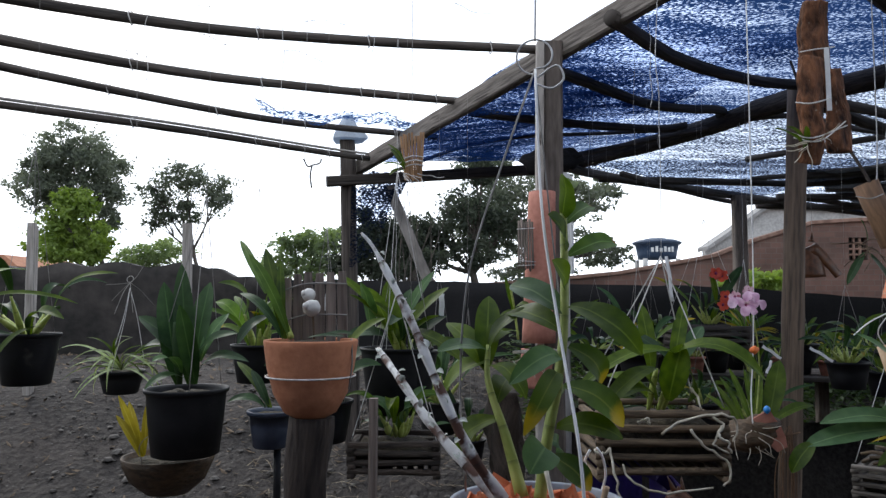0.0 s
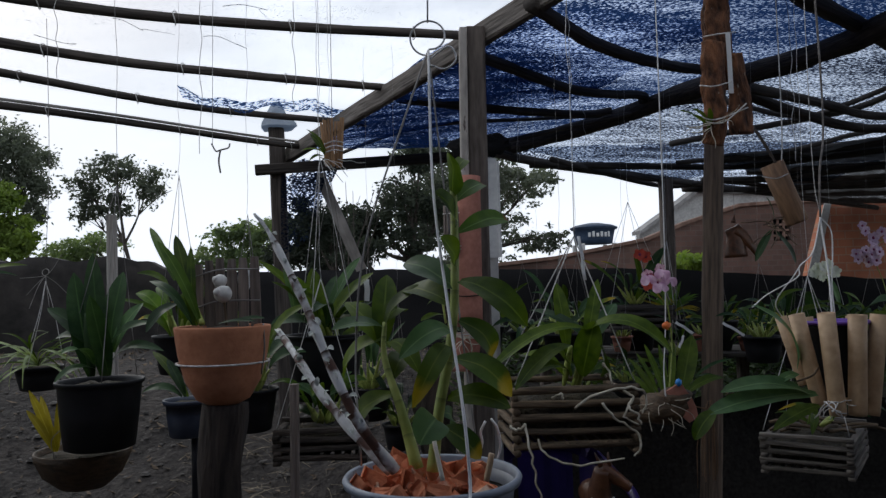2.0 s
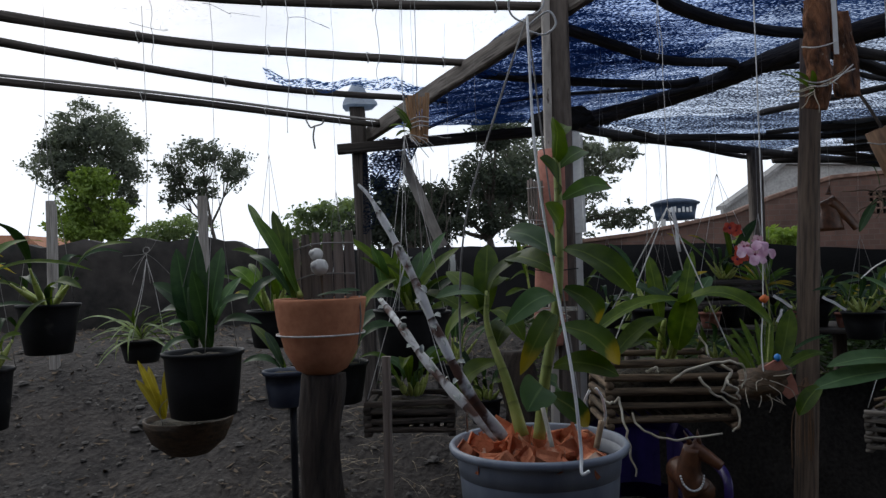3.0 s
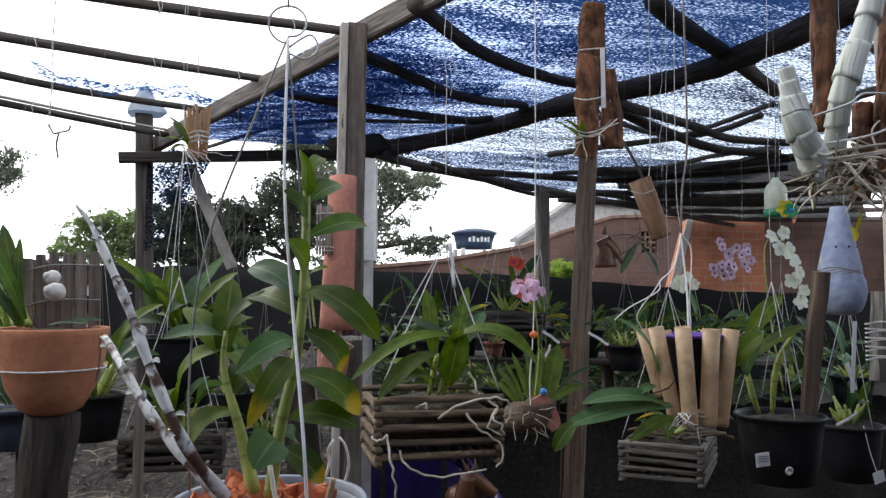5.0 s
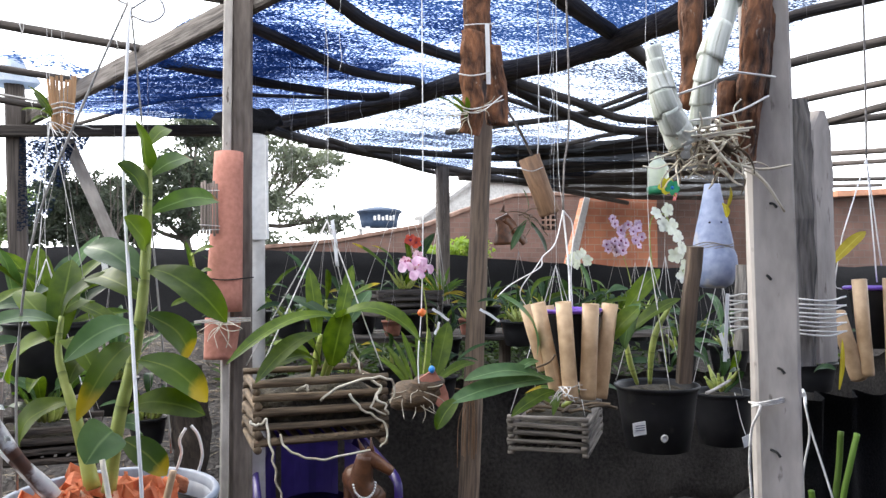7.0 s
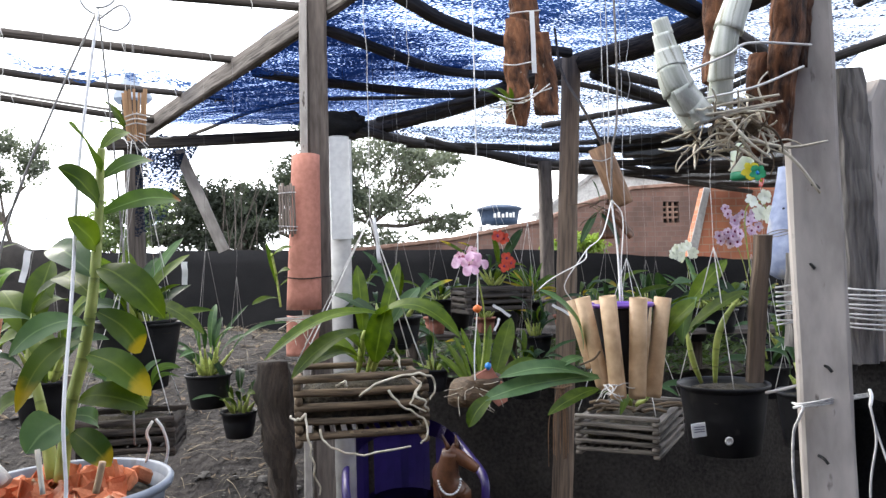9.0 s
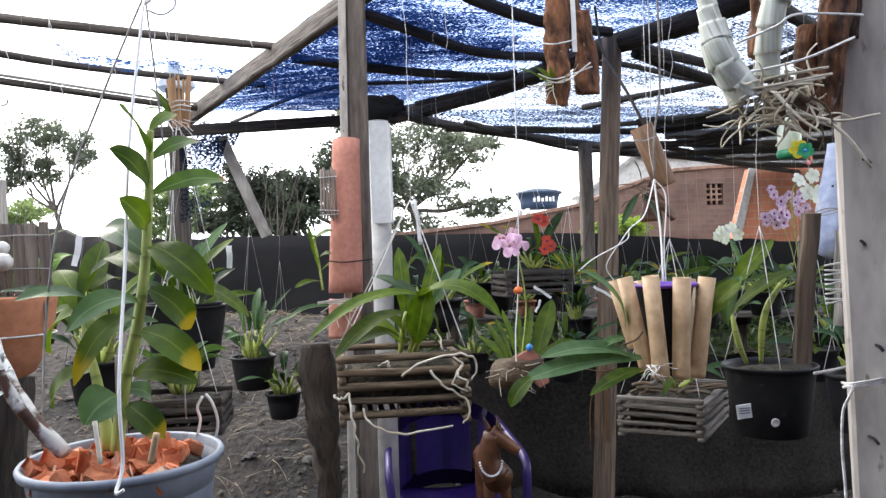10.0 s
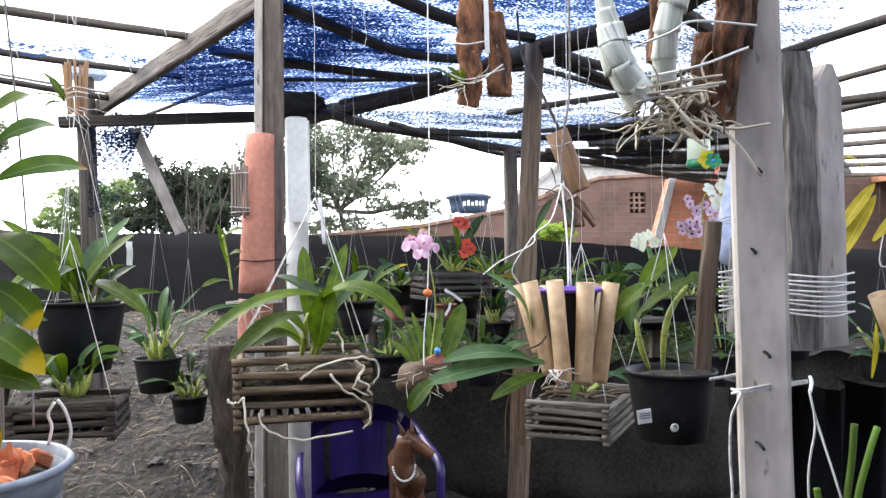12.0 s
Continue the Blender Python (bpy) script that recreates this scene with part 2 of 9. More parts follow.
SOIL = material("dry_soil", (0.012, 0.0098, 0.0085), (0.06, 0.05, 0.043), 0.95, fine=26, coarse=2.2, bump=1.0, spots=(0.1, 0.09, 0.08), spot_at=0.66, spot_scale=40)
next(n for n in SOIL.node_tree.nodes if n.type == "BUMP").inputs["Distance"].default_value = 0.035
POLE = material("weathered_pole", (0.02, 0.016, 0.0135), (0.105, 0.087, 0.075), 0.9, fine=5, coarse=1.5, bump=0.5, coords="UV", stretch=(1.2, 22, 1), vary=0.25)
LOGWOOD = material("barky_log", (0.018, 0.014, 0.011), (0.075, 0.055, 0.043), 0.95, fine=9, coarse=2.5, bump=0.9, coords="UV", stretch=(2, 12, 1))
OLDRAFTER = material("old_rafter", (0.075, 0.063, 0.054), (0.25, 0.218, 0.19), 0.92, fine=7, coarse=1.4, bump=0.45, coords="UV", stretch=(1.2, 14, 1), spots=(0.04, 0.032, 0.027), spot_at=0.64, spot_scale=4, vary=0.08)
POST = material("sawn_post", (0.07, 0.055, 0.046), (0.185, 0.152, 0.13), 0.9, fine=7, coarse=2, bump=0.4, coords="UV", stretch=(1.6, 9, 1), vary=0.1)
BROWNPOST = material("brown_post", (0.07, 0.05, 0.036), (0.22, 0.155, 0.108), 0.85, fine=6, coarse=2, bump=0.5, coords="UV", stretch=(1.2, 16, 1))
GREYWOOD = material("grey_wood", (0.27, 0.243, 0.218), (0.53, 0.482, 0.436), 0.92, fine=7, coarse=1.6, bump=0.25, coords="UV", stretch=(1.8, 5, 1), spots=(0.1, 0.08, 0.07), spot_at=0.68, spot_scale=9, vary=0.08)
SLAB = material("weathered_slab", (0.05, 0.046, 0.043), (0.28, 0.26, 0.24), 0.95, fine=10, coarse=2.0, bump=0.8, coords="UV", stretch=(1.4, 14, 1), vary=0.08)
SLATWOOD = material("grey_slat", (0.05, 0.042, 0.034), (0.25, 0.215, 0.18), 0.9, fine=9, coarse=3, bump=0.4, coords="UV", stretch=(1, 18, 1), vary=0.2)
TWIG = material("brown_stick", (0.04, 0.027, 0.016), (0.2, 0.14, 0.085), 0.85, fine=9, coarse=4, bump=0.5, coords="UV", stretch=(2, 14, 1), vary=0.3)
PICKET = material("old_picket", (0.12, 0.095, 0.08), (0.32, 0.26, 0.22), 0.9, fine=8, coarse=3, bump=0.4, coords="UV", stretch=(1.2, 20, 1), vary=0.2)
BAMBOO = banded_material("dry_bamboo", (0.35, 0.225, 0.12), (0.54, 0.375, 0.225), (0.2, 0.12, 0.06), per_metre=3.2, rough=0.5)
SPLINT = material("brown_splints", (0.26, 0.14, 0.065), (0.52, 0.32, 0.17), 0.7, fine=9, coarse=4, bump=0.3, coords="UV", stretch=(1, 14, 1), vary=0.25)
BARK = material("reddish_bark", (0.016, 0.007, 0.0045), (0.24, 0.1, 0.045), 0.95, fine=12, coarse=5, bump=1.0, coords="UV", stretch=(3, 7, 1), vary=0.2, spots=(0.3, 0.24, 0.19), spot_at=0.69, spot_scale=14)
TERRACOTTA = material("terracotta", (0.4, 0.15, 0.07), (0.56, 0.24, 0.125), 0.85, fine=70, coarse=7, bump=0.12, spots=(0.62, 0.4, 0.29), spot_at=0.64, spot_scale=9, vary=0.06)
REDTILE = material("red_clay_tile", (0.36, 0.145, 0.1), (0.52, 0.225, 0.165), 0.85, fine=60, coarse=5, bump=0.15, spots=(0.3, 0.12, 0.08), spot_at=0.64, spot_scale=9, vary=0.06)
BROWNTUBE = material("brown_bamboo", (0.13, 0.07, 0.035), (0.32, 0.18, 0.095), 0.7, fine=9, coarse=3, bump=0.3, coords="UV", stretch=(2, 12, 1))
CHIP = material("brick_chips", (0.46, 0.12, 0.045), (0.66, 0.25, 0.12), 0.9, fine=90, coarse=20, bump=0.4, vary=0.22, spots=(0.75, 0.52, 0.36), spot_at=0.62, spot_scale=30)
BLACKPOT = material("black_plastic", (0.006, 0.006, 0.007), (0.015, 0.015, 0.017), 0.5, fine=30, coarse=6, bump=0.05, spots=(0.05, 0.047, 0.043), spot_at=0.7, spot_scale=12, sheen=0.3)
GREYPOT = material("grey_blue_plastic", (0.17, 0.195, 0.245), (0.3, 0.335, 0.39), 0.45, fine=40, coarse=9, bump=0.06, stretch=(1, 1, 0.35), spots=(0.13, 0.12, 0.11), spot_at=0.64, spot_scale=26)
SLATEPOT = material("slate_blue_plastic", (0.035, 0.045, 0.075), (0.07, 0.085, 0.12), 0.45, fine=40, coarse=5, bump=0.04)
COCONUT = material("coconut_shell", (0.045, 0.028, 0.014), (0.14, 0.085, 0.042), 0.7, fine=60, coarse=9, bump=0.5, stretch=(1, 1, 2.5))
MOSS = material("fern_fibre", (0.016, 0.014, 0.009), (0.085, 0.068, 0.042), 0.95, fine=90, coarse=18, bump=1.0)
WHITEWIRE = material("white_coated_wire", (0.7, 0.69, 0.67), (0.86, 0.85, 0.83), 0.5, bump=0.0, vary=0.1)
STRING = material("pale_string", (0.42, 0.4, 0.38), (0.72, 0.7, 0.67), 0.9, fine=120, coarse=30, bump=0.3, vary=0.15)
GREYROPE = material("grey_rope", (0.13, 0.115, 0.105), (0.3, 0.27, 0.25), 0.9, fine=120, coarse=30, bump=0.3)
STEELWIRE = material("rusty_wire", (0.16, 0.15, 0.14), (0.36, 0.34, 0.32), 0.55, metal=0.6, bump=0.0)
ROOT = material("pale_roots", (0.42, 0.36, 0.26), (0.74, 0.69, 0.57), 0.8, fine=60, coarse=20, bump=0.3, vary=0.15)
CANE = banded_material("papery_cane", (0.5, 0.48, 0.45), (0.82, 0.81, 0.78), (0.07, 0.035, 0.022), per_metre=21, rough=0.6, spots=(0.1, 0.042, 0.024))
SHEATH = material("papery_sheath", (0.36, 0.39, 0.31), (0.74, 0.75, 0.7), 0.65, fine=7, coarse=3, bump=0.2, coords="UV", stretch=(1.5, 22, 1), vary=0.14, spots=(0.3, 0.3, 0.22), spot_at=0.62, spot_scale=5)
GREENSTEM = banded_material("green_stem", (0.24, 0.3, 0.05), (0.44, 0.48, 0.13), (0.2, 0.24, 0.05), per_metre=26, rough=0.45)
LEAF = leaf_material("orchid_leaf", (0.026, 0.053, 0.004), (0.09, 0.135, 0.008), (0.12, 0.17, 0.025), translucent=0.36)
LEAFTIP = leaf_material("orchid_leaf_dry_tip", (0.026, 0.062, 0.006), (0.075, 0.14, 0.012), (0.13, 0.22, 0.055), tip=(0.2, 0.06, 0.015), tip_at=0.93)
LEAFYELLOW = leaf_material("yellowing_leaf", (0.04, 0.08, 0.012), (0.09, 0.14, 0.02), (0.16, 0.2, 0.04), tip=(0.34, 0.25, 0.02), tip_at=0.78)
LEAFDARK = leaf_material("dark_leaf", (0.014, 0.036, 0.012), (0.036, 0.075, 0.024), (0.06, 0.11, 0.04), rough=0.46, translucent=0.16)
LEAFBLUE = leaf_material("blue_green_leaf", (0.04, 0.085, 0.032), (0.085, 0.15, 0.06), (0.15, 0.23, 0.1), rough=0.4, translucent=0.2)
LEAFBRIGHT = leaf_material("young_leaf", (0.044, 0.092, 0.011), (0.105, 0.185, 0.023), (0.16, 0.25, 0.055), translucent=0.38)
LEAFGOLD = leaf_material("golden_leaf", (0.26, 0.2, 0.02), (0.42, 0.33, 0.04), (0.5, 0.42, 0.1), translucent=0.35)
LEAFPALE = leaf_material("striped_leaf", (0.18, 0.24, 0.1), (0.4, 0.45, 0.28), (0.12, 0.2, 0.06), translucent=0.3)
# haze over the distant trees is put into this lighter, greyer leaf colour
TREELEAF = material("tree_foliage", (0.085, 0.1, 0.08), (0.2, 0.22, 0.175), 0.65, fine=3, coarse=0.8, bump=0, vary=0.15, translucent=0.5, sheen=0.2, through_tint=(1.15, 1.2, 0.9))
DARKTREELEAF = material("dark_tree_foliage", (0.03, 0.038, 0.03), (0.085, 0.1, 0.075), 0.6, fine=3, coarse=0.8, bump=0, vary=0.15, translucent=0.4, sheen=0.2, through_tint=(1.15, 1.25, 0.85))
PALELEAF = material("pale_bush_foliage", (0.09, 0.13, 0.07), (0.24, 0.3, 0.18), 0.6, fine=3, coarse=0.9, bump=0, vary=0.15, translucent=0.5)
VINELEAF = material("vine_foliage", (0.1, 0.16, 0.025), (0.27, 0.36, 0.075), 0.55, fine=3, coarse=0.9, bump=0, vary=0.15, translucent=0.4)
TREEBARK = material("tree_bark", (0.03, 0.025, 0.02), (0.12, 0.1, 0.085), 0.95, fine=12, coarse=2, bump=0.7)
PALEBARK = material("pale_stake", (0.22, 0.2, 0.18), (0.42, 0.39, 0.36), 0.95, fine=8, coarse=2, bump=0.5, coords="UV", stretch=(1, 14, 1))
OLDWALL = material("old_rubble_wall", (0.012, 0.011, 0.01), (0.06, 0.052, 0.047), 0.98, fine=9, coarse=1.6, bump=1.0, vary=0.1)
SHADECLOTH = material("black_shade_cloth", (0.008, 0.008, 0.009), (0.022, 0.021, 0.022), 0.9, fine=220, coarse=3, bump=0.4, sheen=0.2)
SKIRT = material("dusty_black_cloth", (0.034, 0.031, 0.029), (0.088, 0.08, 0.073), 0.95, fine=60, coarse=3, bump=0.5, sheen=0.15)
FILM = material("milky_plastic_sheet", (0.42, 0.47, 0.54), (0.62, 0.67, 0.74), 0.35, fine=20, coarse=6, bump=0.2, translucent=0.55, through_tint=(1.1, 1.15, 1.2))
NEST = material("root_nest", (0.05, 0.035, 0.022), (0.24, 0.18, 0.12), 0.95, fine=50, coarse=14, bump=1.0)
BRICKWALL = brick_material("red_brick", (0.18, 0.1, 0.077), (0.135, 0.08, 0.064), (0.155, 0.11, 0.092))
ORANGEBRICK = brick_material("orange_brick", (0.5, 0.19, 0.1), (0.42, 0.15, 0.085), (0.42, 0.24, 0.16))
# dark brick for the added rear wall, so it bounces little fill light
SKYBLOCKBRICK = brick_material("sky_blocker_brick", (0.12, 0.075, 0.058), (0.095, 0.06, 0.048), (0.13, 0.1, 0.085))
PLASTER = material("grey_plaster", (0.36, 0.35, 0.34), (0.6, 0.59, 0.57), 0.95, fine=20, coarse=1.5, bump=0.2)
ROOFGREY = material("fibre_cement_roof", (0.2, 0.195, 0.19), (0.38, 0.37, 0.36), 0.95, fine=6, coarse=0.8, bump=0.3)
COPING = material("weathered_coping", (0.13, 0.075, 0.055), (0.27, 0.17, 0.13), 0.95, fine=8, coarse=1, bump=0.4)
CLAYROOF = material("clay_roof", (0.3, 0.13, 0.075), (0.48, 0.24, 0.145), 0.9, fine=10, coarse=1, bump=0.4)
TANKBLUE = material("faded_blue_tank", (0.022, 0.042, 0.085), (0.05, 0.08, 0.135), 0.5, fine=8, coarse=1, bump=0.05)
WHITEPAINT = material("white_paint", (0.6, 0.6, 0.6), (0.8, 0.8, 0.79), 0.6, fine=40, coarse=6, bump=0.08, vary=0.05)
LITTER = material("dry_litter", (0.05, 0.035, 0.022), (0.22, 0.16, 0.105), 0.95, fine=20, coarse=5, bump=0.2)
PVC = material("white_pipe", (0.42, 0.405, 0.385), (0.66, 0.64, 0.61), 0.45, fine=20, coarse=3, bump=0.05)
PURPLE = material("purple_plastic", (0.02, 0.009, 0.09), (0.034, 0.016, 0.14), 0.38, fine=20, coarse=3, bump=0.03)
PURPLERING = material("purple_ring", (0.12, 0.04, 0.36), (0.17, 0.07, 0.45), 0.45, bump=0.03)
HORSEBROWN = material("brown_glazed_figure", (0.05, 0.02, 0.01), (0.16, 0.062, 0.026), 0.4, fine=30, coarse=6, bump=0.3)
VASEBLUE = material("blue_grey_clay", (0.2, 0.24, 0.36), (0.42, 0.46, 0.58), 0.75, fine=40, coarse=6, bump=0.15, spots=(0.5, 0.48, 0.46), spot_at=0.62, spot_scale=9)
HOLE = material("dark_hole", (0.008, 0.008, 0.008), (0.015, 0.014, 0.013), 0.95, bump=0)
PINK = material("pink_petals", (0.52, 0.26, 0.42), (0.82, 0.66, 0.74), 0.55, fine=70, coarse=22, bump=0.05, translucent=0.25, through_tint=(1.2, 0.9, 1.1))
PINKSPOT = material("spotted_pink_petals", (0.5, 0.24, 0.32), (0.85, 0.74, 0.74), 0.55, fine=90, coarse=30, bump=0.05, translucent=0.2, spots=(0.28, 0.06, 0.1), spot_at=0.55, spot_scale=90, through_tint=(1.2, 0.9, 1.0))
LILAC = material("lilac_petals", (0.45, 0.3, 0.58), (0.7, 0.56, 0.78), 0.55, fine=60, coarse=20, bump=0.05, translucent=0.25)
MAROON = material("maroon_lip", (0.16, 0.015, 0.06), (0.3, 0.04, 0.13), 0.5, bump=0.05)
WHITEPETAL = material("white_petals", (0.66, 0.66, 0.64), (0.82, 0.82, 0.8), 0.55, fine=40, coarse=14, bump=0.04, translucent=0.2)
REDPETAL = material("red_petals", (0.42, 0.03, 0.02), (0.7, 0.09, 0.04), 0.5, bump=0.05, translucent=0.2)
ORANGE = material("orange_plastic", (0.75, 0.16, 0.03), (0.85, 0.22, 0.05), 0.45, bump=0.02)
LABEL = material("white_label", (0.72, 0.72, 0.72), (0.84, 0.84, 0.84), 0.5, bump=0.02)
INK = material("label_ink", (0.1, 0.1, 0.14), (0.2, 0.2, 0.25), 0.7, bump=0)
GREENPLASTIC = material("green_plastic", (0.02, 0.22, 0.1), (0.05, 0.34, 0.16), 0.35, bump=0.02)
YELLOWPLASTIC = material("yellow_plastic", (0.6, 0.5, 0.02), (0.75, 0.64, 0.05), 0.4, bump=0.02)
REDPLASTIC = material("red_plastic", (0.6, 0.03, 0.02), (0.75, 0.06, 0.03), 0.4, bump=0.02)
BLUEPLASTIC = material("blue_plastic", (0.02, 0.2, 0.6), (0.04, 0.3, 0.75), 0.4, bump=0.02)
FROST = material("frosted_bottle", (0.66, 0.68, 0.68), (0.82, 0.83, 0.83), 0.2, fine=30, coarse=6, bump=0.02, translucent=0.35)
SHELLWHITE = material("white_snail_shell", (0.5, 0.48, 0.45), (0.74, 0.72, 0.68), 0.5, fine=60, coarse=20, bump=0.2)
NETBLUE = net_material("blue_shade_net", (0.006, 0.01, 0.026), (0.01, 0.026, 0.08), 0.025, 0.42, fine=130)
NETFOLD = net_material("blue_net_fold", (0.006, 0.01, 0.026), (0.01, 0.026, 0.08), -0.01, 0.5, fine=130, film=(0.5, 0.6, 0.82), clear=(0.95, 0.97, 1.0))
NETGREY = net_material("grey_shade_net", (0.01, 0.011, 0.015), (0.016, 0.02, 0.034), -0.02, 0.36, fine=110, film=(0.34, 0.4, 0.52), clear=(0.8, 0.84, 0.9))
NETDENSE = net_material("dense_grey_net", (0.07, 0.067, 0.063), (0.03, 0.03, 0.03), 0.16, 0.3, fine=150, film=(0.4, 0.42, 0.45), clear=(0.7, 0.72, 0.76))
NETBLACK = net_material("black_torn_net", (0.008, 0.009, 0.012), (0.008, 0.014, 0.03), 0.05, 0.5, fine=120, film=(0.5, 0.56, 0.7), clear=(0.95, 0.96, 0.98))
NETTORN = net_material("torn_blue_net", (0.012, 0.018, 0.04), (0.02, 0.045, 0.12), 0.0, 0.5, fine=90, film=(0.55, 0.65, 0.85), clear=(1, 1, 1))
NETPALE = net_material("thin_white_net", (0.5, 0.52, 0.55), (0.4, 0.42, 0.46), -0.16, 0.12, fine=260, film=(0.93, 0.95, 0.98), clear=(1, 1, 1))


# ---------------------------------------------------------------- shape helpers
def part(name, bm, mat, parent=None, label="", smooth=True):
    """Links a bmesh, drawn in world metres, as one mesh object under a thing or a part."""
    root = parent
    while root is not None and root.parent is not None:
        root = root.parent
    if root is not None:
        bmesh.ops.translate(bm, verts=bm.verts, vec=-root.location)
    me = bpy.data.meshes.new(name)
    bmesh.ops.recalc_face_normals(bm, faces=bm.faces)
    bm.to_mesh(me)
    bm.free()
    for poly in me.polygons:
        poly.use_smooth = smooth
    me.materials.append(mat)
    ob = new(name, me)
    if parent is not None:
        ob.parent = parent
    if label:
        tagged(ob, label)
    return ob


def thing(name, at, label, category, group="", kind=""):
    """An empty at a thing's base, which parents its parts."""
    ob = new(name)
    ob.location = at
    ob.empty_display_size = 0.02
    return tagged(ob, label, category, group, kind)


def smooth_line(pts, steps=6):
    """A Catmull-Rom line through the points."""
    p = [Vector(q) for q in pts]
    if len(p) < 3:
        return [p[0].lerp(p[-1], k / steps) for k in range(steps + 1)]
    p = [2 * p[0] - p[1], *p, 2 * p[-1] - p[-2]]
    out = []
    for a, b, c, d in zip(p, p[1:], p[2:], p[3:]):
        for k in range(steps):
            t = k / steps
            out.append(0.5 * (2 * b + (c - a) * t + (2 * a - 5 * b + 4 * c - d) * t * t + (3 * b - a - 3 * c + d) * t ** 3))
    return out + [p[-2]]


def sweep(bm, line, radius, sides=7, uneven=0.0, flat=1.0, seed=0.0):
    """A capped tube along a line; radius is a number or a function of the way along (0 to 1). UV in metres along and around."""
    uv = bm.loops.layers.uv.verify()
    rings, run = [], [0.0]
    for a, b in zip(line, line[1:]):
        run.append(run[-1] + (b - a).length)
    side = None
    for k, p in enumerate(line):
        d = (line[min(k + 1, len(line) - 1)] - line[max(k - 1, 0)])
        d = d.normalized() if d.length > 1e-9 else Vector((0, 0, 1))
        if side is None:
            side = d.orthogonal().normalized() if abs(d.z) < 0.9 else Vector((1, 0, 0))
        side = (side - d * side.dot(d)).normalized()
        up = d.cross(side)
        t = run[k] / max(run[-1], 1e-9)
        r = radius(t) if callable(radius) else radius
        ring = []
        for j in range(sides):
            a = math.tau * j / sides
            rr = r * (1 + uneven * noise.noise((p * 9) + Vector((j * 1.7, seed, 3.1))))
            ring.append(bm.verts.new(p + side * math.cos(a) * rr + up * math.sin(a) * rr * flat))
        rings.append((ring, run[k], r))
    for (ra, ua, r0), (rb, ub, r1) in zip(rings, rings[1:]):
        for j in range(sides):
            f = bm.faces.new((ra[j], ra[(j + 1) % sides], rb[(j + 1) % sides], rb[j]))
            w = math.tau * max(r0, 1e-4) / sides
            for lo, (u, v) in zip(f.loops, ((ua, j * w), (ua, (j + 1) * w), (ub, (j + 1) * w), (ub, j * w))):
                lo[uv].uv = (u + seed, v)
    for ring in (rings[0][0], rings[-1][0]):
        bm.faces.new(ring)
    return bm


def tube(pts, radius, sides=7, steps=6, uneven=0.0, flat=1.0, seed=0.0):
    return sweep(bmesh.new(), smooth_line(pts, steps), radius, sides, uneven, flat, seed)


def taper(a, b):
    return lambda t: a + (b - a) * t


def plank(p0, p1, wide, thick, facing=(0, -1, 0), worn=0.002, cuts=6, end=0.0, seed=0.0):
    """A board from p0 to p1 with worn, slightly wavy edges; facing is the way its broad side looks. end: bevel of the far end."""
    p0, p1 = Vector(p0), Vector(p1)
    d = (p1 - p0).normalized()
    n = Vector(facing)
    n = (n - d * n.dot(d)).normalized()
    s = d.cross(n)
    bm = bmesh.new()
    uv = bm.loops.layers.uv.verify()
    b = min(wide, thick) * 0.14
    shape = [(-wide / 2 + b, -thick / 2), (wide / 2 - b, -thick / 2), (wide / 2, -thick / 2 + b), (wide / 2, thick / 2 - b),
             (wide / 2 - b, thick / 2), (-wide / 2 + b, thick / 2), (-wide / 2, thick / 2 - b), (-wide / 2, -thick / 2 + b)]
    length = (p1 - p0).length
    rings = []
    for k in range(cuts + 1):
        t = k / cuts
        c = p0 + (p1 - p0) * t + s * worn * 1.5 * noise.noise(Vector((t * 3 + seed, 1.3, 0))) + n * worn * 1.5 * noise.noise(Vector((t * 3 + seed, 7.3, 0)))
        shrink = 1 - end if k == cuts else 1
        ring = []
        for i, (x, y) in enumerate(shape):
            e = worn * noise.noise(Vector((t * length * 25 + seed, i * 3.7, 2.2)))
            ring.append(bm.verts.new(c + s * (x * shrink + e) + n * (y + e)))
        rings.append(ring)
    along = 0.0
    for k, (ra, rb) in enumerate(zip(rings, rings[1:])):
        around = seed
        for i in range(8):
            j = (i + 1) % 8
            w = (Vector(shape[j]) - Vector(shape[i])).length
            f = bm.faces.new((ra[i], ra[j], rb[j], rb[i]))
            for lo, q in zip(f.loops, ((k, around), (k, around + w), (k + 1, around + w), (k + 1, around))):
                lo[uv].uv = (q[0] * length / cuts + seed, q[1])
            around += w
    bm.faces.new(rings[0])
    bm.faces.new(rings[-1])
    return bm


def lathe(at, profile, sides=32, axis=(0, 0, 1), uneven=0.0):
    """A turned shape about an axis through at: profile rows of radius and height."""
    at, ax = Vector(at), Vector(axis).normalized()
    q = ax.to_track_quat("Z", "Y")
    bm = bmesh.new()
    uv = bm.loops.layers.uv.verify()
    rings = []
    for r, h in profile:
        rings.append([bm.verts.new(at + q @ Vector((r * math.cos(math.tau * j / sides) * (1 + uneven * noise.noise(Vector((j * 0.9, h * 9, r)))),
                                                      r * math.sin(math.tau * j / sides), h))) for j in range(sides)])
    run = 0.0
    for (ra, rb), (a, b) in zip(zip(rings, rings[1:]), zip(profile, profile[1:])):
        step = math.hypot(a[0] - b[0], a[1] - b[1])
        for j in range(sides):
            f = bm.faces.new((ra[j], ra[(j + 1) % sides], rb[(j + 1) % sides], rb[j]))
            w = math.tau * max(a[0], b[0]) / sides
            for lo, c in zip(f.loops, ((run, j * w), (run, (j + 1) * w), (run + step, (j + 1) * w), (run + step, j * w))):
                lo[uv].uv = c
        run += step
    bm.faces.new(rings[0])
    bm.faces.new(rings[-1])
    return bm


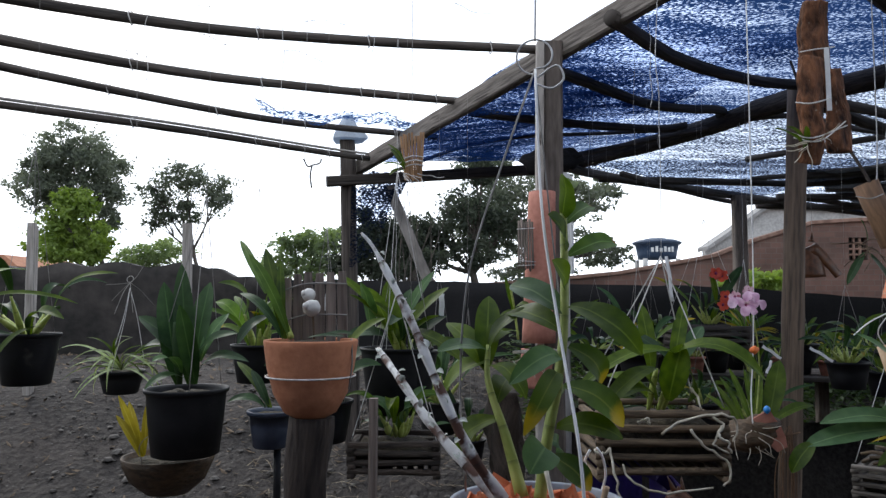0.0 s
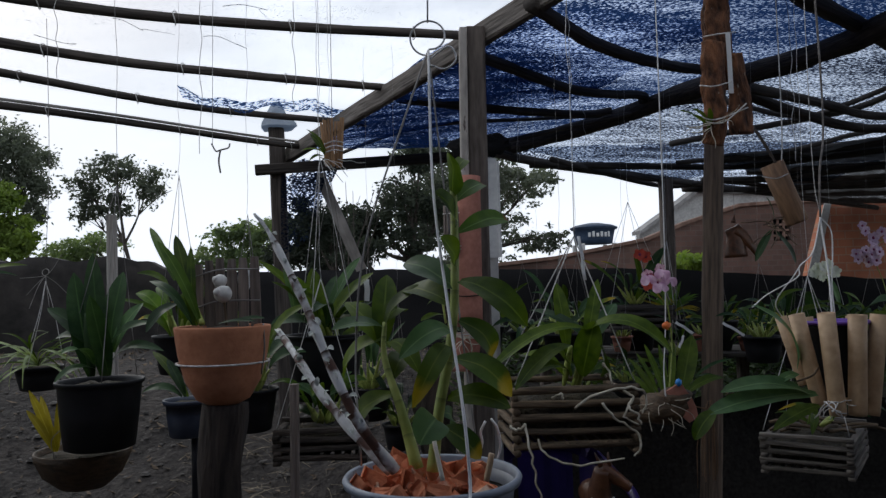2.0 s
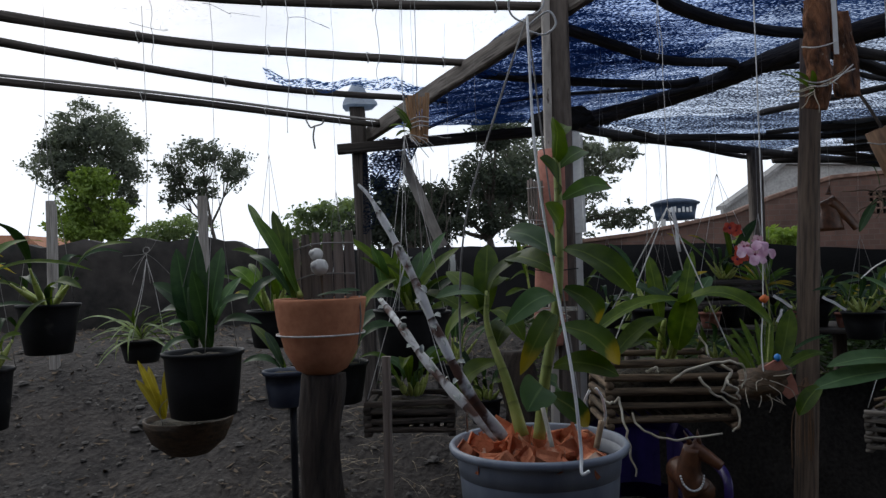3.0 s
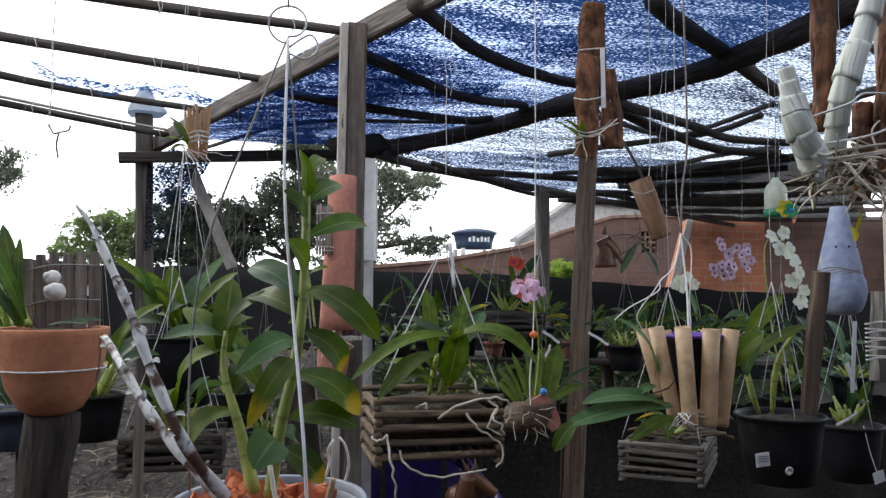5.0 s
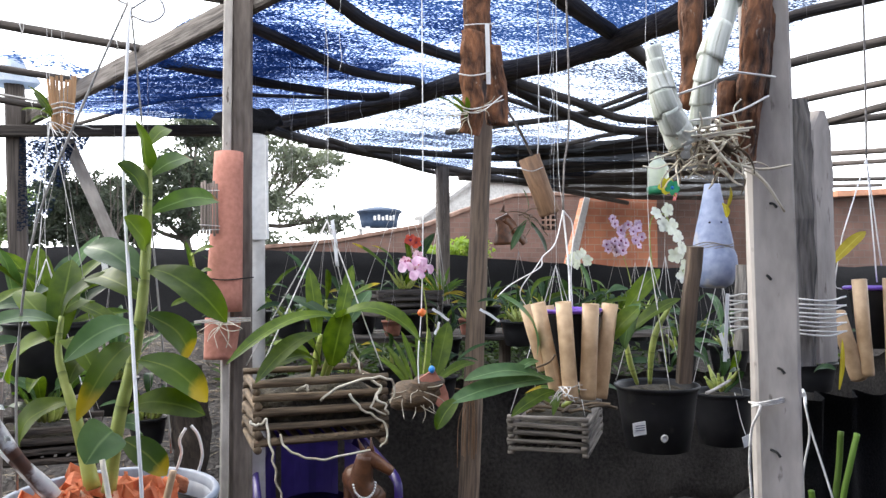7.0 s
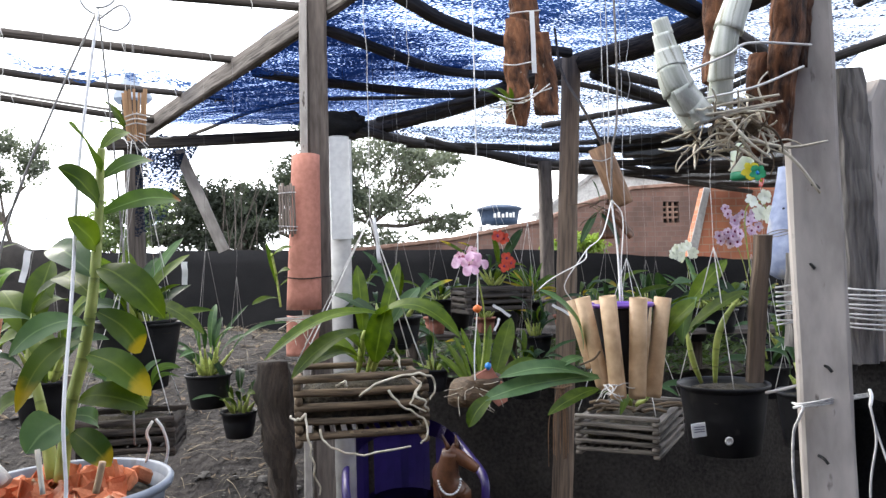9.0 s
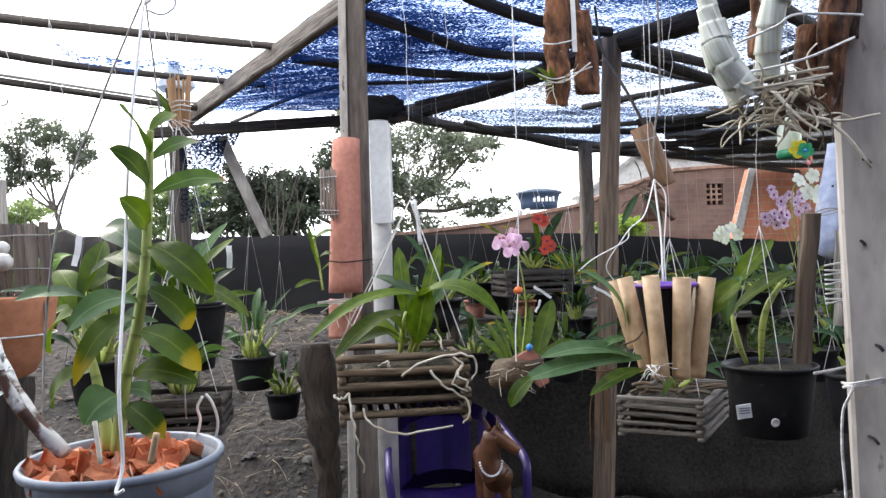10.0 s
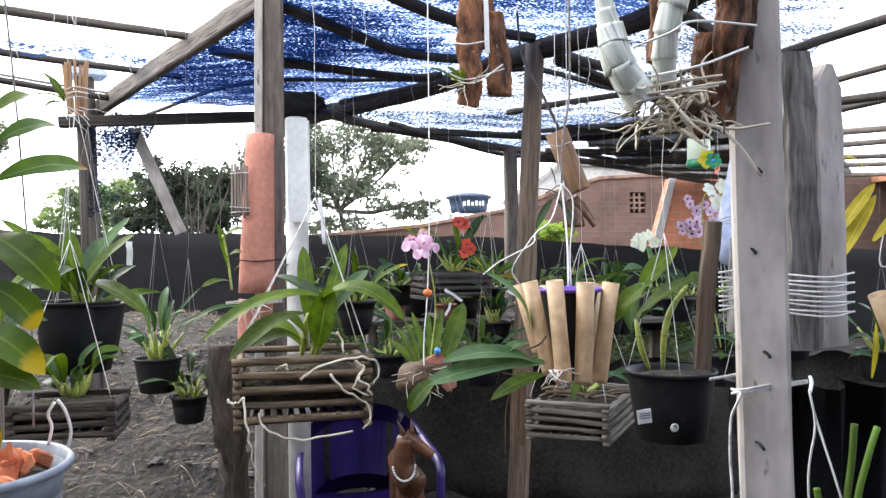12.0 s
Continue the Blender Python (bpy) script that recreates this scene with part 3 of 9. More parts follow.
def blade(base, tip, width, lift=0.0, facing=(0, -0.5, 0.85), fold=0.25, peak=0.5, blunt=0.55, wave=0.0, seed=0.0, steps=12):
    """A leaf from base to tip, arched by lift along its facing side, folded along the midrib. UV: along 0 to 1, across -1 to 1."""
    base, tip = Vector(base), Vector(tip)
    d = tip - base
    length = d.length
    n = Vector(facing)
    n = n - d * (n.dot(d) / d.dot(d))
    n = n.normalized() if n.length > 1e-6 else d.orthogonal().normalized()
    bm = bmesh.new()
    uv = bm.loops.layers.uv.verify()
    rows = []
    for k in range(steps + 1):
        t = k / steps
        c = base + d * t + n * lift * 4 * t * (1 - t) + Vector((0, 0, 1)) * wave * math.sin(t * 7 + seed) * length
        dt = (d + n * lift * 4 * (1 - 2 * t)).normalized()
        s = dt.cross(n).normalized()
        nn = s.cross(dt)
        if t < peak:
            w = (0.22 + 0.78 * math.sin(math.pi / 2 * t / peak) ** 0.9)
        else:
            w = max(1 - ((t - peak) / (1 - peak)) ** (1.2 + 2.2 * blunt), 0.02) ** 0.75
        w *= width / 2
        tw = 0.25 * noise.noise(Vector((seed, t * 1.5, 4)))
        row = []
        for x in (-1, -0.55, 0, 0.55, 1):
            row.append(bm.verts.new(c + s * x * w + nn * (abs(x) ** 1.3 * fold * w + x * tw * w + 0.06 * w * math.sin(t * 11 + x * 3 + seed))))
        rows.append(row)
    for k, (ra, rb) in enumerate(zip(rows, rows[1:])):
        for i in range(4):
            f = bm.faces.new((ra[i], ra[i + 1], rb[i + 1], rb[i]))
            xs = (-1, -0.55, 0, 0.55, 1)
            for lo, q in zip(f.loops, ((k, xs[i]), (k, xs[i + 1]), (k + 1, xs[i + 1]), (k + 1, xs[i]))):
                lo[uv].uv = (q[0] / steps, q[1])
    return bm


def rock(at, size, seed=0, rough=0.3, cuts=2):
    bm = bmesh.new()
    bmesh.ops.create_icosphere(bm, subdivisions=cuts, radius=1)
    for v in bm.verts:
        e = 1 + rough * noise.noise(v.co * 1.6 + Vector((seed * 3.3, seed, 0)))
        v.co = Vector(at) + Vector((v.co.x * size[0], v.co.y * size[1], v.co.z * size[2])) * e
    return bm


def merge(*meshes):
    """Joins bmeshes into the first."""
    first = meshes[0]
    for other in meshes[1:]:
        me = bpy.data.meshes.new("joined")
        other.to_mesh(me)
        other.free()
        first.from_mesh(me)
        bpy.data.meshes.remove(me)
    return first


def add(p, q):
    return Vector(p) + Vector(q)


# ---------------------------------------------------------------- ground, walls, houses
def ground_height(x, y):
    rise = min(max((y - 2.3) / 3.6, 0.0), 1.0)
    rise = rise * rise * (3 - 2 * rise)
    top = 1.02 - 0.3 / (1 + math.exp(-max(min(x - 1.6, 20), -20) * 2.0))
    h = rise * top
    near = max(0.0, 1 - abs(y - 3) / 9) * max(0.0, 1 - abs(x) / 9)
    h += near * (0.09 * noise.noise(Vector((x * 1.3, y * 1.3, 0))) + 0.05 * noise.noise(Vector((x * 5, y * 5, 2))) + 0.02 * noise.noise(Vector((x * 14, y * 14, 5))))
    return h if y > 2.0 or rise > 0 else h * 0.5


def spread(lo, hi, fine_lo, fine_hi, step, wide=14):
    mid = [fine_lo + step * k for k in range(int((fine_hi - fine_lo) / step) + 1)]
    left = [fine_lo - (fine_lo - lo) * (k / wide) ** 2.5 for k in range(wide, 0, -1)]
    right = [fine_hi + (hi - fine_hi) * (k / wide) ** 2.5 for k in range(1, wide + 1)]
    return left + mid + right


def build_ground():
    xs, ys = spread(-600, 600, -4, 6, 0.09), spread(-500, 900, -1, 8, 0.09)
    verts = [(x, y, ground_height(x, y)) for y in ys for x in xs]
    w = len(xs)
    faces = [(j * w + i, j * w + i + 1, (j + 1) * w + i + 1, (j + 1) * w + i) for j in range(len(ys) - 1) for i in range(w - 1)]
    me = bpy.data.meshes.new("ground")
    me.from_pydata(verts, [], faces)
    for p in me.polygons:
        p.use_smooth = True
    me.materials.append(SOIL)
    tagged(new("ground", me), "dry grey-brown soil rising in a rough bank", "ground", kind="structure")


build_ground()


def build_stones():
    rng = random.Random(5)
    verts, faces = [], []
    for k in range(2600):
        x, y = rng.uniform(-4, 3.2), rng.uniform(2.2, 6.8)
        r = rng.uniform(0.006, 0.02) * (2.2 if rng.random() < 0.06 else 1)
        z = ground_height(x, y) + r * 0.2
        b = len(verts)
        turn, flat_z = rng.uniform(0, 6.28), rng.uniform(0.4, 0.75)
        for ring, height in ((1.0, -0.1), (0.72, 0.62)):
            for j in range(6):
                a = turn + math.tau * j / 6 + height
                e = ring * rng.uniform(0.75, 1.2)
                verts.append((x + math.cos(a) * r * e, y + math.sin(a) * r * e, z + height * r * flat_z * rng.uniform(0.8, 1.2)))
        verts.append((x, y, z + r * flat_z * 0.85))
        for j in range(6):
            i = (j + 1) % 6
            faces += [(b + j, b + i, b + 6 + i, b + 6 + j), (b + 6 + j, b + 6 + i, b + 12)]
    me = bpy.data.meshes.new("pebbles")
    me.from_pydata(verts, [], faces)
    me.materials.append(PEBBLE)
    tagged(new("pebbles", me), "loose grey pebbles and crumbs of soil", "pebbles", kind="stuff")


PEBBLE = material("pebble", (0.05, 0.045, 0.04), (0.17, 0.155, 0.14), 0.95, fine=30, coarse=6, bump=0.3)
build_stones()


def build_litter():
    rng = random.Random(15)
    verts, faces = [], []
    for _ in range(3200):
        y = rng.uniform(3.2, 6.7)
        x = rng.uniform(-4.0, 3.5)
        z = ground_height(x, y) + rng.uniform(0.004, 0.02)
        a, ln, wd = rng.uniform(0, 6.28), rng.uniform(0.02, 0.075), rng.uniform(0.003, 0.014)
        d, s = Vector((math.cos(a), math.sin(a), rng.uniform(-0.4, 0.4))), Vector((-math.sin(a), math.cos(a), rng.uniform(-0.5, 0.5)))
        c, b = Vector((x, y, z)), len(verts)
        verts += [tuple(c - d * ln / 2), tuple(c + s * wd), tuple(c + d * ln / 2 + Vector((0, 0, 0.01))), tuple(c - s * wd)]
        faces.append((b, b + 1, b + 2, b + 3))
    me = bpy.data.meshes.new("leaf_litter")
    me.from_pydata(verts, [], faces)
    me.materials.append(LITTER)
    tagged(new("leaf_litter", me), "dry brown leaves and twigs scattered on the bank", "leaf litter", kind="stuff")


build_litter()


def wall_strip(name, mat, tops, thick, label, category, lump=0.03, step=0.12):
    """A wall along rows of (x, y, top height) with an uneven crest, standing in the ground."""
    bm = bmesh.new()
    line = []
    for a, b in zip(tops, tops[1:]):
        a, b = Vector(a), Vector(b)
        n = max(int((b - a).length / step), 1)
        line += [a.lerp(b, k / n) for k in range(n)]
    line.append(Vector(tops[-1]))
    grid = []
    for k, p in enumerate(line):
        d = (line[min(k + 1, len(line) - 1)] - line[max(k - 1, 0)])
        s = Vector((d.y, -d.x, 0)).normalized()
        lo = ground_height(p.x, p.y) - 0.3
        hi = p.z + lump * noise.noise(Vector((p.x * 4, p.y * 4, 0)))
        ring = []
        for side, rows in ((1, range(9)), (-1, range(8, -1, -1))):
            for r in rows:
                z = lo + (hi - lo) * r / 8
                q = Vector((p.x, p.y, z)) + s * side * thick / 2
                ring.append(bm.verts.new(q + s * lump * noise.noise(q * 5)))
        grid.append(ring)
    m = len(grid[0])
    for ra, rb in zip(grid, grid[1:]):
        for j in range(m):
            bm.faces.new((ra[j], ra[(j + 1) % m], rb[(j + 1) % m], rb[j]))
    bm.faces.new(grid[0])
    bm.faces.new(grid[-1])
    ob = part(name, bm, mat)
    return tagged(ob, label, category, kind="structure")


wall_strip("wall_west", OLDWALL, [(-6.819, 6.300, 1.787), (-5.227, 6.800, 1.799), (-4.326, 7.000, 1.819), (-3.373, 7.100, 1.831), (-2.594, 7.150, 1.855), (-2.115, 7.200, 1.825), (-1.962, 7.200, 1.728), (-1.638, 7.200, 1.728)], 0.28,
           "old dark rubble boundary wall with a crumbling top", "wall", 0.07)
wall_strip("wall_fence", SHADECLOTH, [(-1.603, 7.000, 1.722), (-0.857, 6.800, 1.676), (-0.370, 6.700, 1.689), (0.589, 6.500, 1.659), (1.651, 6.400, 1.650), (2.356, 6.400, 1.626), (3.356, 6.300, 1.547), (4.346, 6.000, 1.486), (7.475, 5.200, 1.481), (9.0, 3.0, 1.5), (9.0, -2.2, 1.6)], 0.03,
           "black shade-cloth fence stretched along the bank", "fence", 0.02)
# plain unseen walls close the yard behind the walker; the tall brick one is added to block sky light
wall_strip("wall_side", OLDWALL, [(-5.6, -2.2, 1.8), (-6.2, 0.5, 1.8), (-6.6, 3.0, 1.8), (-6.819, 6.300, 1.787)], 0.28, "old dark rubble boundary wall", "wall", 0.06, 0.3)
wall_strip("wall_house", SKYBLOCKBRICK, [(9.0, -2.3, 3.1), (2.0, -2.3, 3.1), (-5.6, -2.3, 3.1)], 0.2, "plain unplastered brick wall, unseen, added to block sky light from behind", "wall", 0.004, 0.5)


def prism(points, y0, y1):
    """A slab whose outline, rows of (x, z), runs from y0 to y1."""
    bm = bmesh.new()
    a = [bm.verts.new((x, y0, z)) for x, z in points]
    b = [bm.verts.new((x, y1, z)) for x, z in points]
    bm.faces.new(a)
    bm.faces.new(b)
    for k in range(len(points)):
        j = (k + 1) % len(points)
        bm.faces.new((a[k], a[j], b[j], b[k]))
    return bm


def flat(p):
    return (p[0], p[2])


# brick house with its rising wall and small lattice window
house = thing("brick_house", (6.5, 14.0, 0.7), "unplastered red brick house behind the fence", "house")
hx0, hx1 = (7.547, 14.000, 2.697), (7.899, 14.000, 2.272)
wall_pts = [(0.078, 14.000, 1.746), (1.422, 14.000, 1.841), (3.239, 14.000, 2.012), (5.017, 14.000, 2.331), (5.760, 14.000, 2.615), (6.865, 14.000, 2.950), (7.598, 14.000, 2.998), (8.656, 14.000, 3.027)]
left_pts = [flat(p) for p in wall_pts[:6]] + [(hx0[0], wall_pts[6][2]), (hx0[0], 0.6), (wall_pts[0][0], 0.6)]
part("wall", prism(left_pts, 14.0, 14.2), BRICKWALL, house, smooth=False)
part("wall", prism([(hx0[0], hx0[2]), (hx0[0], wall_pts[6][2]), (hx1[0], wall_pts[6][2] + 0.02), (hx1[0], hx0[2])], 14.0, 14.2), BRICKWALL, house, smooth=False)
part("wall", prism([(hx0[0], 0.6), (hx0[0], hx1[2]), (hx1[0], hx1[2]), (hx1[0], 0.6)], 14.0, 14.2), BRICKWALL, house, smooth=False)
part("wall", prism([(hx1[0], 0.6), (hx1[0], wall_pts[6][2] + 0.02), (13.5, wall_pts[6][2] + 0.1), (13.5, 0.6)], 14.0, 14.2), BRICKWALL, house, smooth=False)
win = part("window", prism([(hx0[0], hx1[2]), (hx0[0], hx0[2]), (hx1[0], hx0[2]), (hx1[0], hx1[2])], 14.15, 14.18), HOLE, house, "dark lattice window", smooth=False)
for k in range(1, 3):
    x = hx0[0] + (hx1[0] - hx0[0]) * k / 3
    part("lattice_bar", plank((x, 14.06, hx1[2]), (x, 14.06, hx0[2]), 0.04, 0.05), COPING, win)
for k in range(1, 4):
    z = hx1[2] + (hx0[2] - hx1[2]) * k / 4
    part("lattice_bar", plank((hx0[0], 14.07, z), (hx1[0], 14.07, z), 0.04, 0.05), COPING, win)
cap = bmesh.new()
for a, b in zip(wall_pts, wall_pts[1:]):
    cap = merge(cap, plank(add(a, (0, 0.08, 0.02)), add(b, (0, 0.08, 0.02)), 0.3, 0.07, facing=(0, 0, 1)))
part("coping", cap, COPING, house, "clay tile coping", smooth=False)
gp = [flat(p) for p in ((5.921, 17.000, 2.650), (6.560, 17.000, 3.080), (7.301, 17.000, 3.600), (9.551, 17.000, 3.520), (10.437, 17.000, 3.380))]
part("gable", prism(gp + [(gp[-1][0] + 2, gp[-1][1] - 0.4), (gp[-1][0] + 2, 1.0), (gp[0][0], 1.0)], 17.0, 17.2), PLASTER, house, "stained grey plaster gable", smooth=False)
for a, b in zip(gp, gp[1:]):
    part("roof", prism([a, b, (b[0], b[1] + 0.09), (a[0], a[1] + 0.09)], 16.85, 17.5), ROOFGREY, house, "grey fibre-cement roof", smooth=False)

orange = thing("orange_wall", (5.5, 9.0, 0.7), "bright orange hollow-brick wall with a whitewashed slanting edge", "wall", kind="structure")
ob_pts = [flat(p) for p in ((5.296, 9.000, 1.503), (5.579, 9.000, 2.441))]
part("brickwork", prism([(ob_pts[0][0], 0.6), ob_pts[0], ob_pts[1], (ob_pts[1][0] + 1.15, ob_pts[1][1] + 0.06), (ob_pts[1][0] + 1.15, 0.6)], 9.0, 9.16), ORANGEBRICK, orange, smooth=False)
# this stretch stands in shadow; the darker brick colour carries that shade
part("brickwork", prism([(ob_pts[1][0] + 1.15, 0.6), (ob_pts[1][0] + 1.15, ob_pts[1][1] + 0.08), (ob_pts[1][0] + 3.6, ob_pts[1][1] + 0.14), (ob_pts[1][0] + 3.6, 0.6)], 9.0, 9.16), BRICKWALL, orange, "shadowed stretch of the wall, drawn in darker brick", smooth=False)
part("plaster_edge", prism([(ob_pts[0][0] - 0.03, 0.6), (ob_pts[0][0] - 0.03, ob_pts[0][1]), (ob_pts[1][0] - 0.03, ob_pts[1][1] + 0.02), (ob_pts[1][0] + 0.06, ob_pts[1][1] + 0.02), (ob_pts[0][0] + 0.09, ob_pts[0][1]), (ob_pts[0][0] + 0.09, 0.6)], 8.985, 9.0), PLASTER, orange, smooth=False)
neighbour = thing("neighbour_house", (9.0, 8.0, 0.7), "dark red brick house beyond the yard", "house")
nb = (8.892, 8.000, 2.420)
part("wall", prism([(nb[0], 0.5), (nb[0], nb[2]), (nb[0] + 7, nb[2] + 0.4), (nb[0] + 7, 0.5)], 8.0, 8.2), BRICKWALL, neighbour, smooth=False)
part("roof", prism([(nb[0] - 0.2, nb[2]), (nb[0] + 7, nb[2] + 0.42), (nb[0] + 7, nb[2] + 0.5), (nb[0] - 0.2, nb[2] + 0.08)], 7.7, 13.0), CLAYROOF, neighbour, smooth=False)
far_house = thing("far_house", (-11.0, 26.0, 0.9), "small house with an orange clay tile roof", "house")
fa, fb = (-18.308, 26.000, 3.067), (-14.634, 26.000, 3.003)
part("wall", prism([(fa[0], 0.8), (fa[0], fa[2] - 0.3), (fb[0], fb[2] - 0.3), (fb[0], 0.8)], 26.0, 30.0), PLASTER, far_house, smooth=False)
part("roof", prism([(fa[0] - 0.2, fa[2] - 0.3), (fa[0] + 0.3, fa[2] + 0.15), (fb[0] - 0.3, fb[2] + 0.1), (fb[0] + 0.2, fb[2] - 0.3)], 25.6, 30.4), CLAYROOF, far_house, smooth=False)

# water tank on a stand
tk, tk2 = (7.846, 30.000, 4.028), (9.739, 30.000, 4.029)
tr = (tk2[0] - tk[0]) / 2
tc = ((tk[0] + tk2[0]) / 2, 30.0 + tr, (8.686, 30.000, 3.238)[2])
tank = thing("water_tank", (tc[0], tc[1], 0.9), "faded blue plastic rooftop water tank with a lettered band", "water tank")
th = 0.8087
part("stand", merge(*[tube([(tc[0] + sx * tr * 0.7, tc[1] + sy * tr * 0.7, 0.9), (tc[0] + sx * tr * 0.7, tc[1] + sy * tr * 0.7, tc[2])], 0.1) for sx in (-1, 1) for sy in (-1, 1)]), PLASTER, tank)
part("body", lathe(tc, [(tr * 0.8, 0), (tr * 0.84, th * 0.3), (tr * 0.92, th * 0.72), (tr, th * 0.74), (tr, th * 0.8)], 40), TANKBLUE, tank)
part("lid", lathe(tc, [(tr * 1.04, th * 0.79), (tr * 1.04, th * 0.86), (tr * 0.8, th * 0.97), (tr * 0.3, th * 1.08), (0.05, th * 1.1)], 40), TANKBLUE, tank)
for k, hgt in enumerate((0.5, 0.62, 0.42, 0.58, 0.5, 0.6)):
    a = -math.pi / 2 + (k - 2.4) * 0.2
    c = (tc[0] + tr * 0.89 * math.cos(a), tc[1] + tr * 0.89 * math.sin(a), tc[2] + th * 0.32)
    part("letter_mark", plank(c, add(c, (0, 0, th * hgt * 0.45)), tr * 0.11, 0.03, facing=(math.cos(a), math.sin(a), 0)), WHITEPAINT, tank)


# ---------------------------------------------------------------- trees
def tree(name, base, crowns, leaf, count, label, mat=None, trunk_r=0.085, seed=0, trunk_top=None):
    """A trunk with limbs to each clump and a crown of many small leaves; crowns: rows of centre and radii."""
    rng = random.Random(seed)
    t = thing(name, base, label, "tree")
    base = Vector(base)
    fork = Vector(trunk_top) if trunk_top else base.lerp(Vector(crowns[0][0]), 0.5)
    bm = tube([base, base.lerp(fork, 0.5) + Vector((0.1, 0, 0)), fork], taper(trunk_r, trunk_r * 0.6), 9, 5, 0.2)
    for c, r in crowns:
        c = Vector(c)
        mid = fork.lerp(c, 0.55) + Vector((0, 0, -0.1))
        bm = merge(bm, tube([fork, mid, c + Vector((0, 0, r[2] * 0.4))], taper(trunk_r * 0.5, trunk_r * 0.08), 6, 4, 0.2))
        for _ in range(5):
            e = c + Vector((rng.uniform(-1, 1) * r[0], rng.uniform(-1, 1) * r[1], rng.uniform(-0.6, 1) * r[2])) * 0.85
            bm = merge(bm, tube([mid, mid.lerp(e, 0.5) + Vector((0, 0, 0.1)), e], taper(trunk_r * 0.2, trunk_r * 0.04), 5, 3))
    part("trunk", bm, TREEBARK, t)
    verts, faces = [], []
    total = sum(r[0] * r[2] for _, r in crowns)
    for c, r in crowns:
        clumps = []
        for _ in range(max(int(46 * r[0] * r[2] / total * len(crowns)), 16)):
            d = Vector((rng.gauss(0, 1), rng.gauss(0, 1), rng.gauss(0, 1))).normalized() * rng.uniform(0.3, 1.08)
            clumps.append((Vector(c) + Vector((d.x * r[0], d.y * r[1], d.z * r[2])), rng.uniform(0.12, 0.32)))
        for _ in range(int(count * 2.2 * r[0] * r[2] / total)):
            cc, cr = rng.choice(clumps)
            p = cc + Vector((rng.gauss(0, 0.55) * r[0], rng.gauss(0, 0.55) * r[1], rng.gauss(0, 0.5) * r[2])) * cr
            d = Vector((rng.uniform(-1, 1), rng.uniform(-1, 1), rng.uniform(-1.1, 0.5))).normalized()
            s = d.cross(Vector((rng.uniform(-1, 1), rng.uniform(-1, 1), rng.uniform(-1, 1)))).normalized()
            size = leaf * 0.66 * rng.uniform(0.5, 1.4)
            b = len(verts)
            verts += [p, p + d * size * 0.45 + s * size * 0.26, p + d * size, p + d * size * 0.45 - s * size * 0.26]
            faces.append((b, b + 1, b + 2, b + 3))
    me = bpy.data.meshes.new("crown")
    me.from_pydata([tuple(v - base) for v in verts], [], faces)
    me.materials.append(mat or TREELEAF)
    ob = new("crown", me)
    ob.parent = t
    return t


def crown(p, px, pz, d):
    """A clump centred on p, with half-sizes across and up in metres."""
    return (p, (px, max(px, pz) * 0.9, pz))


tree("broad_tree", (-8.6, 20.0, 0.9), [crown((-10.058, 20.000, 5.495), 1.15, 0.75, 20), crown((-10.555, 20.000, 4.579), 0.95, 0.7, 20), crown((-9.276, 20.000, 4.731), 0.8, 0.9, 20), crown((-8.941, 20.000, 3.668), 0.5, 0.4, 20), crown((-10.950, 20.000, 5.036), 0.5, 0.4, 20)],
     0.16, 8500, "dense dark green tree beyond the wall", seed=3)
tree("vine_bush", (-8.0, 18.5, 0.9), [crown((-9.180, 18.500, 3.645), 0.62, 0.62, 18.5), crown((-9.362, 18.500, 2.877), 0.75, 0.5, 18.5), crown((-8.600, 18.500, 2.947), 0.5, 0.5, 18.5)], 0.17, 6000,
     "bright yellow-green creeper covering a bush", VINELEAF, 0.1, seed=4)
tree("round_tree", (-6.9, 21.5, 0.9), [crown((-7.375, 21.500, 5.055), 0.8, 0.45, 21.5), crown((-8.174, 21.500, 4.564), 0.6, 0.5, 21.5), crown((-6.471, 21.500, 4.564), 0.65, 0.5, 21.5), crown((-7.514, 21.500, 4.075), 0.6, 0.4, 21.5), crown((-8.155, 21.500, 3.831), 0.4, 0.35, 21.5)],
     0.16, 2900, "round-crowned tree with gaps of sky", seed=5)
tree("low_bush", (-2.9, 16.0, 0.9), [crown((-3.172, 16.000, 2.752), 0.55, 0.3, 16), crown((-2.452, 16.000, 2.812), 0.55, 0.35, 16), crown((-2.746, 16.000, 2.331), 0.8, 0.35, 16), crown((-3.525, 16.000, 2.270), 0.5, 0.25, 16)], 0.13, 3600,
     "light green bush over the wall", PALELEAF, 0.07, seed=6)
tree("low_bush", (-6.0, 24.0, 0.9), [crown((-9.077, 24.000, 3.106), 1.0, 0.4, 24), crown((-9.790, 24.000, 2.835), 0.8, 0.35, 24)], 0.16, 2200, "pale green bush over the wall", PALELEAF, 0.07, seed=16)
tree("dark_tree", (1.0, 13.0, 0.9), [crown((-1.201, 13.000, 2.586), 0.55, 0.35, 13), crown((-0.461, 13.000, 2.540), 0.6, 0.45, 13), crown((-0.882, 13.000, 2.207), 0.95, 0.45, 13), crown((-1.570, 13.000, 2.114), 0.45, 0.3, 13)], 0.12, 6500,
     "dense dark bush behind the fence", DARKTREELEAF, 0.1, seed=7)
